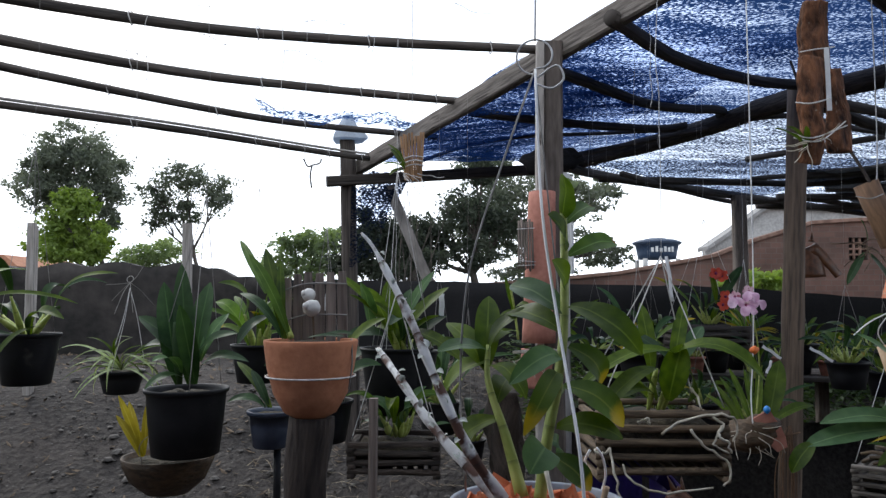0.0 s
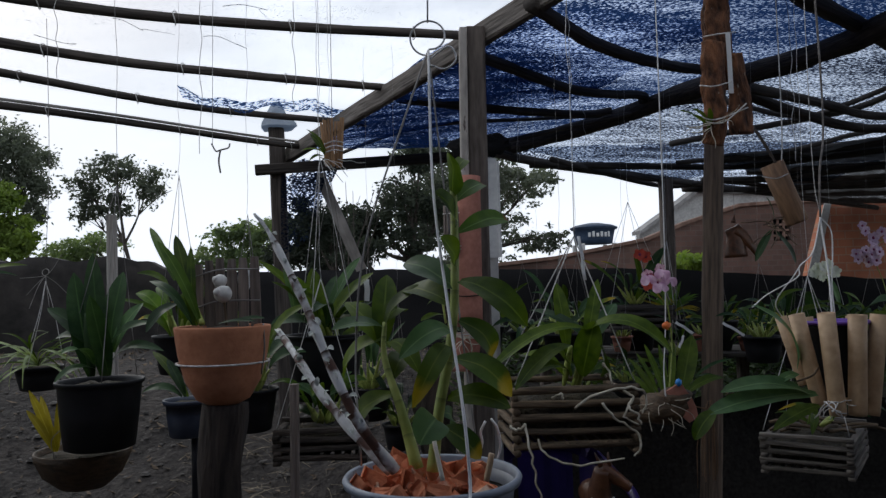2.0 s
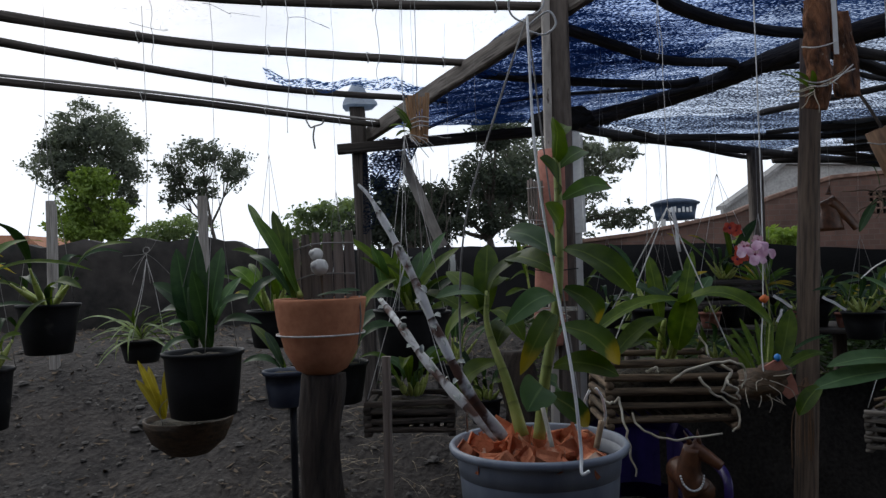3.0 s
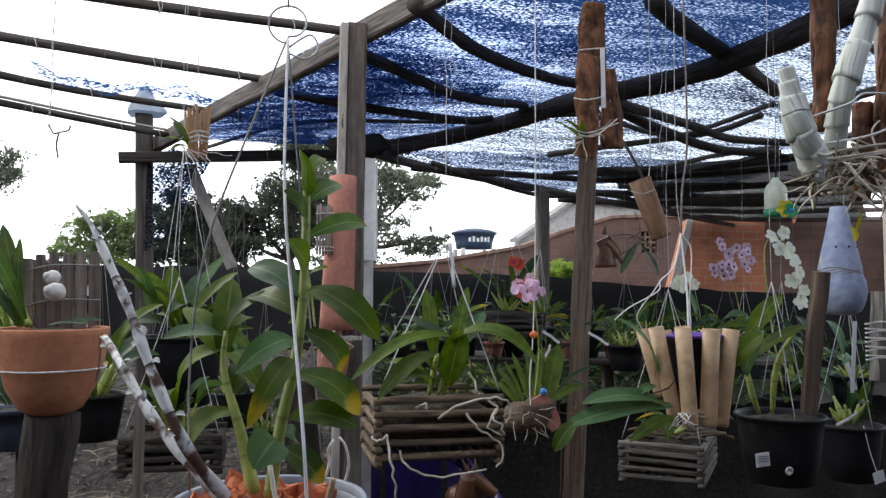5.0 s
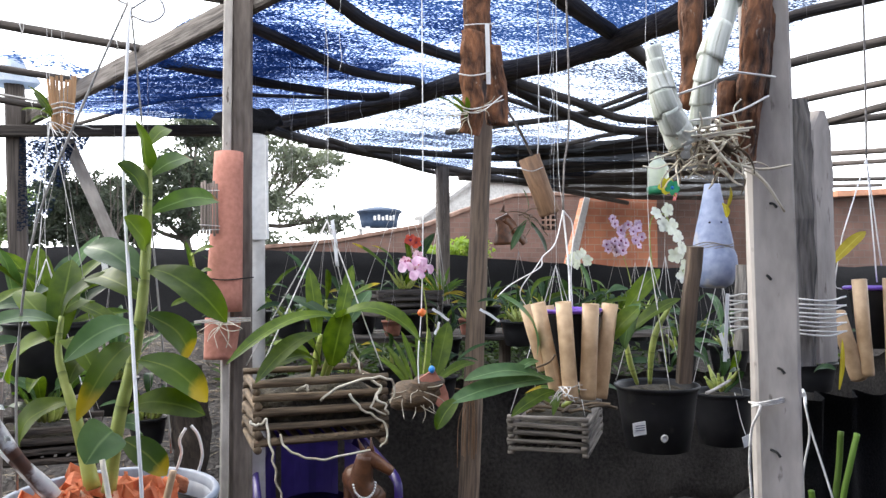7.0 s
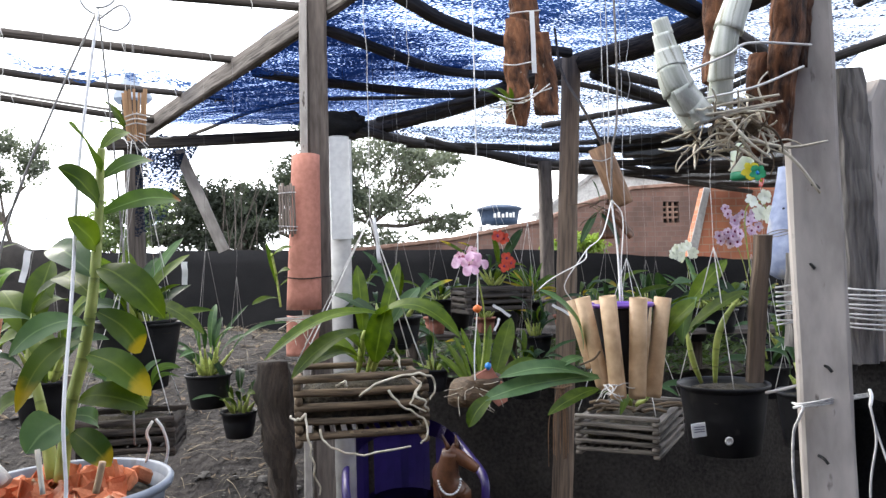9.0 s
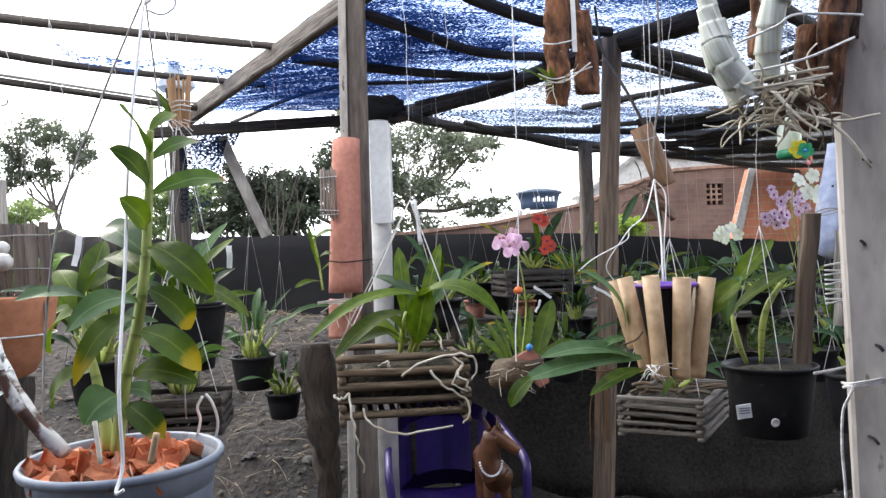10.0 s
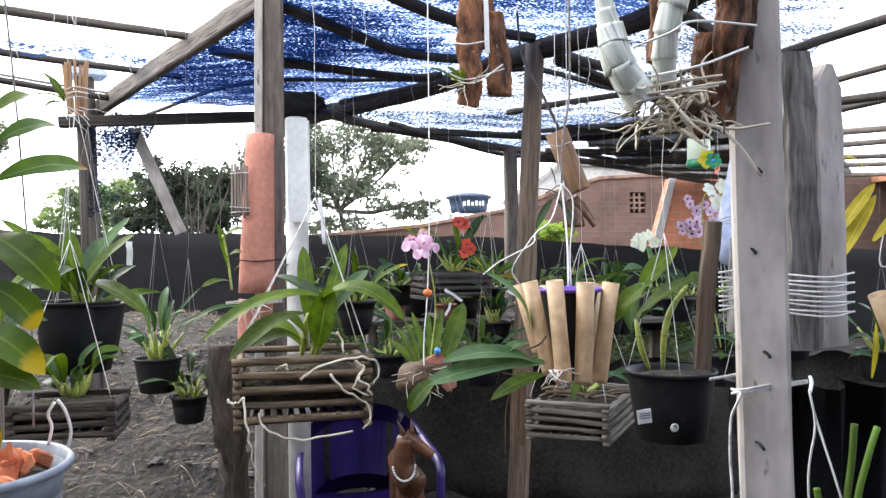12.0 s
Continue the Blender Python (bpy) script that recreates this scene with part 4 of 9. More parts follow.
tree("dark_tree", (0.5, 13.2, 0.9), [crown((0.550, 13.200, 3.100), 0.6, 0.42, 13), crown((-0.050, 13.200, 2.780), 0.4, 0.3, 13), crown((1.080, 13.200, 2.850), 0.42, 0.42, 13), crown((0.700, 13.200, 3.800), 0.45, 0.35, 13), crown((0.450, 13.200, 2.350), 0.62, 0.3, 13), crown((-0.280, 13.200, 2.450), 0.25, 0.2, 13)],
     0.12, 3600, "dark tree with gaps of sky rising behind the post", DARKTREELEAF, 0.1, seed=27)
tree("green_shrub", (4.7, 11.0, 0.9), [crown((4.700, 11.000, 1.800), 0.35, 0.16, 11), crown((4.250, 11.000, 1.740), 0.25, 0.12, 11)], 0.12, 900, "bright green shrub in front of the brick house", VINELEAF, 0.03, seed=28)
tree("tall_tree", (2.4, 19.0, 0.9), [crown((1.981, 19.000, 4.324), 1.2, 0.6, 19), crown((3.422, 19.000, 4.053), 1.0, 0.5, 19), crown((2.543, 19.000, 3.185), 1.2, 0.7, 19), crown((1.262, 19.000, 3.322), 1.0, 0.8, 19), crown((3.847, 19.000, 2.684), 0.6, 0.4, 19), crown((0.564, 19.000, 3.742), 0.6, 0.7, 19), crown((2.247, 19.000, 2.256), 1.2, 0.3, 19), crown((1.093, 19.000, 5.005), 0.8, 0.5, 19), crown((4.150, 19.000, 4.350), 0.7, 0.32, 19), crown((4.380, 19.000, 2.800), 0.38, 0.26, 19), crown((3.100, 19.000, 4.600), 0.6, 0.3, 19)],
     0.16, 9000, "tall tree with airy foliage behind the fence", seed=8)
tree("scrub_tree", (-0.6, 12.0, 0.9), [crown((-0.847, 12.000, 2.529), 0.5, 0.4, 12), crown((-0.395, 12.000, 2.123), 0.6, 0.25, 12), crown((-1.165, 12.000, 2.801), 0.25, 0.3, 12)], 0.09, 4200, "dark scrubby tree behind the fence", DARKTREELEAF, 0.06, seed=9)
bare = thing("bare_branches", (0.2, 9.5, 0.9), "leafless grey branches above the fence", "branches")
brng = random.Random(12)
for k in range(9):
    a = add((-0.455, 9.500, 1.886), (brng.uniform(-0.1, 0.1), 0, -0.3))
    a.z = 0.9
    e = Vector((-0.602, 9.500, 2.891)).lerp(Vector((0.115, 9.500, 2.746)), k / 8) + Vector((0, 0, brng.uniform(-0.3, 0.1)))
    part("branch", tube([a, a.lerp(e, 0.5) + Vector((brng.uniform(-0.15, 0.15), 0, 0)), e], taper(0.012, 0.003), 5), TREEBARK, bare)


# ---------------------------------------------------------------- roof frame
def pole(name, pts, r0, r1, label, mat=POLE, group="roof poles", sides=9, uneven=0.25, flat=1.0, seed=0.0):
    ob = part(name, tube(pts, taper(r0, r1), sides, 8, uneven, flat, seed), mat)
    return tagged(ob, label, "pole", group, "structure")


def post(name, foot, head, wide, thick, label, mat=POST, facing=(0, -1, 0), seed=0.0, end=0.0):
    foot = (foot[0], foot[1], ground_height(foot[0], foot[1]) - 0.15)
    return tagged(part(name, plank(foot, head, wide, thick, facing, 0.003, 14, seed=seed, end=end), mat, smooth=False), label, "post", "", "structure")


purlins = [
    [(-1.883, 1.851, 2.460), (-1.620, 2.176, 2.460), (-0.946, 2.549, 2.460), (-0.381, 2.706, 2.460), (0.260, 2.805, 2.460)],
    [(-2.117, 2.094, 2.440), (-1.818, 2.456, 2.440), (-1.114, 3.015, 2.440), (-0.463, 3.303, 2.440), (0.029, 3.473, 2.440)],
    [(-2.235, 2.219, 2.400), (-1.911, 2.589, 2.400), (-1.322, 3.251, 2.400), (-0.802, 3.718, 2.400), (-0.179, 4.011, 2.400)],
    [(-2.594, 2.594, 2.330), (-2.149, 2.927, 2.330), (-1.310, 3.565, 2.330), (-0.699, 4.122, 2.330), (-0.423, 4.336, 2.330)],
]
for pts in purlins[:3]:
    pts.append(tuple(Vector(pts[-1]) + (Vector(pts[-1]) - Vector(pts[-2])).normalized() * 0.16))
# lit top edge of the lowest purlin, made as a thin pale tube
pole("purlin", [add(p, (-0.004, 0.008, 0.029)) for p in purlins[3]], 0.008, 0.007, "thin pale strip drawn as the lit top edge of the lowest purlin", PALEBARK, seed=9.1, uneven=0.12)
for k, (pts, r) in enumerate(zip(purlins, (0.02, 0.021, 0.019, 0.019))):
    pole("purlin", pts, r, r * 0.85, "long thin weathered roof pole, bowed", seed=k * 1.3, uneven=0.12)
rafter = [(0.838, 2.103, 2.520), (0.681, 2.489, 2.520), (0.282, 3.050, 2.482), (-0.267, 4.200, 2.404), (-0.523, 4.550, 2.312)]
tagged(part("rafter", plank(rafter[0], rafter[-1], 0.085, 0.045, (-0.8, -0.5, 0.0), 0.004, 14, seed=2.0), OLDRAFTER, smooth=False), "long weathered sawn rafter carrying the netting", "rafter", "", "structure")
tagged(part("beam", plank((-0.684, 4.400, 2.204), (0.671, 4.400, 2.283), 0.06, 0.05, seed=5.0), POLE, smooth=False), "dark cross beam at the head of the posts", "beam", "", "structure")
pole("log_beam", [(0.662, 5.265, 2.430), (1.236, 4.370, 2.430), (1.607, 3.420, 2.430), (1.866, 2.942, 2.430), (1.963, 2.246, 2.430), (1.950, 1.773, 2.430)], 0.052, 0.045, "thick barky log beam across the roof", LOGWOOD, uneven=0.3)
blue_poles = [
    ([(0.565, 2.486, 2.460), (0.922, 2.901, 2.450), (1.325, 3.181, 2.450), (1.571, 3.289, 2.460)], 0.028),
    ([(0.446, 3.056, 2.460), (0.987, 3.543, 2.440), (1.363, 3.688, 2.450), (1.424, 3.835, 2.460)], 0.025),
    ([(0.130, 3.722, 2.450), (0.629, 3.836, 2.420), (1.144, 4.007, 2.430), (1.313, 4.013, 2.450)], 0.024),
    ([(-0.352, 5.176, 2.400), (0.254, 4.280, 2.420), (0.936, 4.158, 2.440), (1.315, 4.133, 2.450)], 0.012),
    ([(0.821, 4.591, 2.400), (1.280, 4.055, 2.410), (1.696, 3.682, 2.420), (2.494, 4.135, 2.440), (2.576, 3.302, 2.440)], 0.016),
    ([(1.355, 2.304, 2.480), (1.522, 2.445, 2.470), (2.043, 2.820, 2.460), (2.420, 3.092, 2.440)], 0.036),
    ([(1.724, 3.382, 2.420), (2.335, 3.687, 2.400), (2.746, 3.917, 2.390), (3.133, 3.885, 2.380)], 0.026),
    ([(1.772, 3.485, 2.420), (2.189, 3.746, 2.380), (2.745, 4.040, 2.350), (3.147, 4.016, 2.340)], 0.03),
    ([(1.925, 4.738, 2.400), (2.216, 4.387, 2.410), (2.631, 3.984, 2.430), (2.677, 3.539, 2.440)], 0.02),
    ([(2.205, 5.357, 2.380), (2.787, 5.004, 2.380), (2.952, 4.357, 2.380), (3.217, 4.107, 2.400)], 0.018),
    ([(1.096, 5.254, 2.360), (1.861, 5.357, 2.360), (2.679, 5.443, 2.360), (3.199, 5.065, 2.360), (3.645, 4.578, 2.360)], 0.026),
    ([(2.659, 5.963, 2.330), (3.183, 5.922, 2.330), (3.549, 5.515, 2.330), (4.014, 5.086, 2.330)], 0.03),
    ([(2.642, 6.312, 2.310), (3.420, 6.412, 2.310), (4.012, 6.213, 2.310), (4.588, 5.875, 2.310)], 0.03),
]
for k, (pts, r) in enumerate(blue_poles):
    pole("roof_pole", pts, r, r * 0.85, "crooked dark roof pole under the netting", seed=k * 2.1, uneven=0.2)
edge_pole = [(0.693, 4.667, 2.360), (1.154, 5.120, 2.350), (2.310, 5.930, 2.340), (3.973, 7.062, 2.330), (5.861, 8.450, 2.330)]
pole("edge_pole", edge_pole, 0.032, 0.028, "weathered eaves pole along the far edge", uneven=0.15)
pole("edge_pole", [(1.189, 4.977, 2.350), (2.403, 6.177, 2.320), (2.900, 6.045, 2.330), (4.014, 6.796, 2.330)], 0.02, 0.02, "thin eaves pole along the far edge", uneven=0.15)
right_poles = [
    ([(2.443, 2.515, 2.460), (2.433, 2.295, 2.460), (2.566, 1.993, 2.460), (2.655, 1.694, 2.460)], 0.024),
    ([(2.857, 3.383, 2.450), (2.929, 2.787, 2.450), (3.036, 2.376, 2.450), (3.141, 2.018, 2.450)], 0.024),
    ([(3.512, 4.028, 2.440), (3.570, 3.423, 2.440), (3.663, 2.886, 2.440), (3.774, 2.441, 2.440)], 0.02),
    ([(4.126, 4.512, 2.420), (4.184, 3.842, 2.420), (4.104, 3.246, 2.420), (4.146, 2.689, 2.420)], 0.026),
]
for k, (pts, r) in enumerate(right_poles):
    pole("purlin", pts, r, r * 0.9, "long thin weathered roof pole", seed=20 + k, uneven=0.12)

# posts
cp = (0.390, 2.780, 1.781)
post("centre_post", (cp[0] + 0.012, 2.78, 0), ((0.406, 2.780, 2.397)[0], 2.78, 2.47), 0.0749, 0.07, "square weathered timber post with a batten", POST, seed=1.0)
tagged(part("batten", plank((cp[0] - 0.0500, 2.75, 0.25), ((0.365, 2.780, 2.395)[0] - 0.004, 2.75, 2.46), 0.0271, 0.05, seed=3.0), GREYWOOD, smooth=False), "pale batten nailed beside the post", "batten", "", "structure")
post("corner_post", (-0.520, 4.470, 1.415), (-0.573, 4.470, 2.510), 0.0870, 0.085, "dark post under the corner of the roof", POLE, seed=4.0)
mp0, mp1 = (1.491, 3.350, 0.378), (1.603, 3.350, 2.453)
mfoot = add(mp0, Vector(mp0) - Vector(mp1))
tagged(part("middle_post", tube([(mfoot[0] + 0.05, 3.35, ground_height(mfoot[0], 3.35) - 0.2), mp0, Vector(mp0).lerp(Vector(mp1), 0.5), mp1], taper(0.05, 0.045), 10, 8, 0.12), BROWNPOST), "brown round timber post, slightly leaning", "post", "", "structure")
fp = (2.312, 5.860, 2.139)
post("far_post", fp, (fp[0], 5.86, 2.33), 0.0982, 0.09, "far square post under the eaves pole", POST, seed=6.0)
lp = (-3.123, 4.300, 2.382)
post("edge_post", (lp[0], 4.3, 0), (lp[0], 4.3, 2.36), 0.07, 0.07, "weathered post under the eaves pole", POST, seed=7.0)
tagged(part("brace", plank((-0.326, 4.500, 2.193), (-0.087, 4.500, 1.616), 0.0640, 0.03, seed=8.0), GREYWOOD, smooth=False), "pale sloping board beside the corner post", "board", "", "structure")
pipe_x = (0.507, 3.300, 1.840)[0]
tagged(part("white_pipe", lathe((pipe_x, 3.3, 0.1), [(0.0470, 0), (0.0470, (0.509, 3.300, 2.060)[2] - 0.1), (0.0420, (0.509, 3.300, 2.065)[2] - 0.1)], 24), PVC), "white painted pipe post behind the timber post", "pipe", "", "structure")
# plastic cap over the corner post
cc = (-0.573, 4.470, 2.524)
cap_bm = lathe((cc[0], 4.47, cc[2]), [(0.11, -0.06), (0.098, -0.04), (0.062, 0.025), (0.024, 0.085), (0.003, 0.095)], 9, uneven=0.5)
for v in cap_bm.verts:
    v.co += Vector((0.012 * noise.noise(v.co * 14), 0, 0.02 * noise.noise(v.co * 11)))
tagged(part("post_cap", cap_bm, FILM, smooth=False), "crumpled milky plastic sheet capping the corner post", "cap")
white_board = thing("white_board", (0.51, 3.24, 1.62), "white painted board with a folded edge fixed before the pipe", "board", kind="structure")
part("panel", plank((0.509, 3.24, 1.62), (0.507, 3.24, 2.055), 0.084, 0.012, worn=0.0008), WHITEPAINT, white_board, smooth=False)
part("folded_edge", plank((0.554, 3.228, 1.622), (0.552, 3.228, 2.04), 0.01, 0.03, worn=0.0008), WHITEPAINT, white_board, smooth=False)
bundle = merge(rock((0.47, 3.36, 2.13), (0.12, 0.07, 0.055), 4, 0.5, 3), rock((0.57, 3.38, 2.15), (0.07, 0.06, 0.04), 6, 0.5, 3))
tagged(part("cloth_bundle", bundle, SHADECLOTH), "bunched black shade cloth stuffed under the roof poles", "cloth", kind="structure")


# ---------------------------------------------------------------- nets
def net(name, mat, corners, label, sag=0.04, n=40, seed=0.0, fold=0.02):
    """Shade cloth hung over four corners (a, b along one edge; d, c along the other)."""
    a, b, c, d = (Vector(p) for p in corners)
    verts, faces = [], []
    for j in range(n + 1):
        for i in range(n + 1):
            u, v = i / n, j / n
            p = a.lerp(b, u).lerp(d.lerp(c, u), v)
            s = sag * (math.sin(u * math.pi * 4) ** 2 * 0.7 + 0.3) * -1
            p.z += s + fold * noise.noise(Vector((p.x * 2.2 + seed, p.y * 2.2, 0))) + fold * 0.4 * noise.noise(Vector((p.x * 9, p.y * 3 + seed, 1)))
            verts.append(tuple(p))
    w = n + 1
    faces = [(j * w + i, j * w + i + 1, (j + 1) * w + i + 1, (j + 1) * w + i) for j in range(n) for i in range(n)]
    me = bpy.data.meshes.new(name)
    me.from_pydata(verts, [], faces)
    for p in me.polygons:
        p.use_smooth = True
    me.materials.append(mat)
    return tagged(new(name, me), label, "shade net", "", "structure")


r0, r1 = Vector(rafter[0]), Vector(rafter[-1])
far0 = r0 + (r0 - r1) * 0.9
net("shade_net_blue", NETBLUE, [far0 + Vector((0, 0, 0.06)), r1 + Vector((0.02, 0, 0.05)), (0.95, 5.25, 2.5), (3.3, 0.2, 2.55)], "blue-black woven shade net stretched over the poles", 0.03, 60)
f0, f1 = r0.lerp(r1, 0.25) + Vector((0, 0, 0.07)), r1 + Vector((0.02, 0, 0.065))
net("shade_net_blue", NETFOLD, [f0, f1, r1.lerp(Vector((0.95, 5.25, 2.5)), 0.8) + Vector((0, 0, 0.03)), f0.lerp(Vector((1.9, 3.0, 2.53)), 0.7) + Vector((0, 0, 0.02))], "doubled fold of blue-black shade net along the rafter", 0.02, 40, 3.5, 0.035)
net("shade_net_grey", NETGREY, [(2.45, 2.0, 2.56), (0.95, 5.25, 2.5), edge_pole[2], (3.9, 4.9, 2.45)], "thin dark-specked shade net over the poles", 0.03, 50, 4.0)
net("shade_net_grey", NETGREY, [(0.95, 5.25, 2.49), (1.0, 5.3, 2.4), edge_pole[3], (3.9, 4.9, 2.46)], "thin dark-specked shade net over the poles", 0.02, 40, 8.0)
# unseen net added over and behind the walker to cut sky light from there
net("shade_net_blue", NETBLUE, [(-5.0, -2.2, 2.54), (-3.4, 0.25, 2.52), (3.4, 0.25, 2.54), (6.5, -2.2, 2.56)], "blue-black woven shade net stretched over the poles", 0.03, 40, 9.0)
lean = [Vector(p) for p in ((2.455, 5.160, 2.380), (3.700, 4.100, 2.430), (8.300, 8.900, 2.530), (5.277, 8.900, 2.477))]
net("shade_net_grey", NETDENSE, lean, "dense grey shade net sloping down to the far wall", 0.03, 40, 11.0, 0.05)
for k, v in enumerate((0.02, 0.2, 0.36, 0.55, 0.72, 0.9)):
    a, b = lean[0].lerp(lean[3], v), lean[1].lerp(lean[2], min(v + 0.04 * (k % 2), 1))
    pole("roof_pole", [a, a.lerp(b, 0.5) + Vector((0, 0, -0.03 - 0.02 * (k % 3))), b + (b - a) * 0.8], 0.035, 0.024, "grey weathered pole under the sloping net", POST if k % 3 else POLE, seed=40 + k, uneven=0.2)
net("shade_net_pale", NETPALE, [(-3.4, 0.2, 2.6), add(purlins[3][0], (0, 0, 0.13)), add(purlins[3][4], (0, 0, 0.1)), far0 + Vector((0, 0, 0.1))], "thin pale net, almost clear against the sky", 0.01, 40, 2.0)
net("shade_net_pale", NETPALE, [(3.3, 0.2, 2.55), (2.45, 2.0, 2.56), (3.9, 4.9, 2.47), (6.5, 3.5, 2.5)], "thin pale net, almost clear against the sky", 0.02, 30, 3.0)
net("torn_net", NETTORN, [add(purlins[2][3], (-0.1, -0.06, 0.05)), add(purlins[2][4], (0.05, 0, 0.04)), add(purlins[2][4], (0.1, -0.1, 0.07)), add(purlins[2][3], (-0.1, -0.16, 0.08))], "torn blue net edge trailing along the pole", 0.03, 24, 5.0, 0.05)
net("torn_net", NETBLACK, [(-0.539, 4.410, 2.196), (-0.279, 4.400, 2.161), (-0.385, 4.420, 1.813), (-0.547, 4.400, 1.712)], "torn dark net hanging beside the corner post", 0.02, 20, 6.0, 0.05)
net("torn_net", NETBLACK, [(-0.483, 4.500, 2.297), (-0.201, 4.500, 2.256), (-0.355, 4.500, 1.936), (-0.497, 4.500, 2.000)], "torn dark net hanging beside the corner post", 0.02, 20, 7.0, 0.05)
for k in range(16):
    lr = random.Random(300 + k)
    c = Vector((lr.uniform(-1.6, 0.1), lr.uniform(1.9, 3.0), 2.5))
    pts = [c + Vector((j * lr.uniform(0.02, 0.05), j * lr.uniform(0.005, 0.03), 0.01 * math.sin(j + k))) for j in range(6)]
    tagged(part("loose_thread", tube(pts, taper(0.0012, 0.0005), 5, 3, 0.3), SHADECLOTH), "dark frayed thread lying on the pale net", "thread", "frayed threads", "structure")


# ---------------------------------------------------------------- plant and pot parts
ROOF_Z = 2.44


def wire(parent, pts, r=0.0011, mat=STRING, name="string", label="", steps=5, sides=5):
    return part(name, tube(pts, r, sides, steps), mat, parent, label)


def hang(parent, apex, ends, r=0.0011, mat=STRING, up=True, kink=0.006, seed=0):
    """Strings from the rim to an apex, and one on from there to the roof poles."""
    rng = random.Random(seed)
    for e in ends:
        wire(parent, [e, Vector(e).lerp(Vector(apex), 0.5), apex], r, mat)
    if up:
        a = Vector(apex)
        n = max(int((ROOF_Z - a.z) / 0.07), 2)
        pts = [a + Vector((rng.uniform(-kink, kink) * 0.6, 0, (ROOF_Z + 0.03 - a.z) * k / n)) for k in range(n + 1)]
        wire(parent, pts, r * 0.6, mat, "hanging_string", steps=3)


def rim_points(c, r, n=3, turn=0.5):
    return [add(c, (r * math.cos(turn + math.tau * k / n), r * math.sin(turn + math.tau * k / n), 0)) for k in range(n)]


def pot(parent, c, r, h, foot, mat, fill=MOSS, lip=0.006, label="", name="pot"):
    """A tapered pot with a rolled rim, hollow to the filling; c is the middle of the rim."""
    c = Vector(c)
    ob = part(name, lathe(c, [(foot * 0.9, -h), (foot, -h + 0.003), (foot + (r - foot) * 0.55, -h * 0.45), (r - lip * 0.5, -h * 0.1), (r - lip * 0.3, -0.011), (r + lip * 0.35, -0.009),
                               (r + lip * 0.6, -0.003), (r + lip * 0.4, 0.0), (r - lip * 0.3, -0.001), (r - lip, -0.008), (r - lip * 1.2, -h * 0.2)], 40, uneven=0.012), mat, parent, label)
    bm = lathe(c, [(r - lip, -h * 0.2), (r * 0.7, -h * 0.1), (r * 0.35, -h * 0.05), (0.001, -h * 0.04)], 28, uneven=0.1)
    for v in bm.verts:
        v.co.z += 0.008 * noise.noise(v.co * 70)
    part("growing_medium", bm, fill, parent)
    return ob


def leaves(parent, rows, width=0.03, mat=LEAF, fold=0.25, name="leaf", facing=(0, -0.5, 0.85)):
    """Rows of base, tip, and where wanted width, lift, material."""
    for k, row in enumerate(rows):
        b, t = row[0], row[1]
        w = row[2] if len(row) > 2 and row[2] else width
        lift = row[3] if len(row) > 3 and row[3] is not None else 0.012
        m = row[4] if len(row) > 4 else mat
        part(name, blade(b, t, w, lift, facing, fold, seed=k * 1.9 + b[0] * 7), m, parent)


def clump(parent, c, n, length, width, mats, seed, upright=0.6, canes=True, spread_r=0.03, lift=0.02):
    """An orchid tuft: short canes with leaves fanning out."""
    rng = random.Random(seed)
    c = Vector(c)
    for k in range(n):
        a = math.tau * (k + rng.uniform(-0.3, 0.3)) / n
        b = c + Vector((math.cos(a), math.sin(a), 0)) * spread_r * rng.uniform(0.2, 1)
        el = math.radians(90) * (upright + rng.uniform(-0.25, 0.2))
        d = Vector((math.cos(a) * math.cos(el), math.sin(a) * math.cos(el), math.sin(el)))
        ln = length * rng.uniform(0.5, 1.22)
        if canes and rng.random() < 0.7:
            e = b + d * ln * 0.35 + Vector((0, 0, ln * 0.12))
            part("pseudobulb", tube([b, b.lerp(e, 0.5), e], lambda t: 0.0035 + 0.005 * math.sin(math.pi * min(t + 0.15, 1)), 7, 4), GREENSTEM, parent)
            b = e
        part("leaf", blade(b, b + d * ln - Vector((0, 0, ln * rng.uniform(0.05, 0.6))), width * rng.uniform(0.45, 0.95), lift * rng.uniform(0.6, 2.6), fold=rng.uniform(0.15, 0.5), seed=seed + k * 2.3), LEAFYELLOW if rng.random() < 0.07 else rng.choice(mats), parent)


def petal_flower(parent, c, size, mat, facing, lip=None, seed=0, name="flower"):
    """A five-petalled orchid bloom with a lip, looking along facing."""
    rng = random.Random(seed)
    f = Vector(facing).normalized()
    s = f.orthogonal().normalized()
    u = f.cross(s)
    turn = rng.uniform(0, 6)
    bms = []
    for k in range(5):
        a = turn + math.tau * k / 5
        d = s * math.cos(a) + u * math.sin(a)
        bms.append(blade(Vector(c), Vector(c) + d * size * 0.52 + f * size * 0.06, size * (0.5 if k % 2 else 0.36), size * 0.05, facing=tuple(f), fold=0.1, peak=0.55, blunt=0.9, seed=k, steps=5))
    ob = part(name, merge(*bms), mat, parent)
    if lip:
        part("lip", rock(Vector(c) + f * size * 0.05, (size * 0.12, size * 0.12, size * 0.14), seed, 0.3, 1), lip, ob)
    return ob


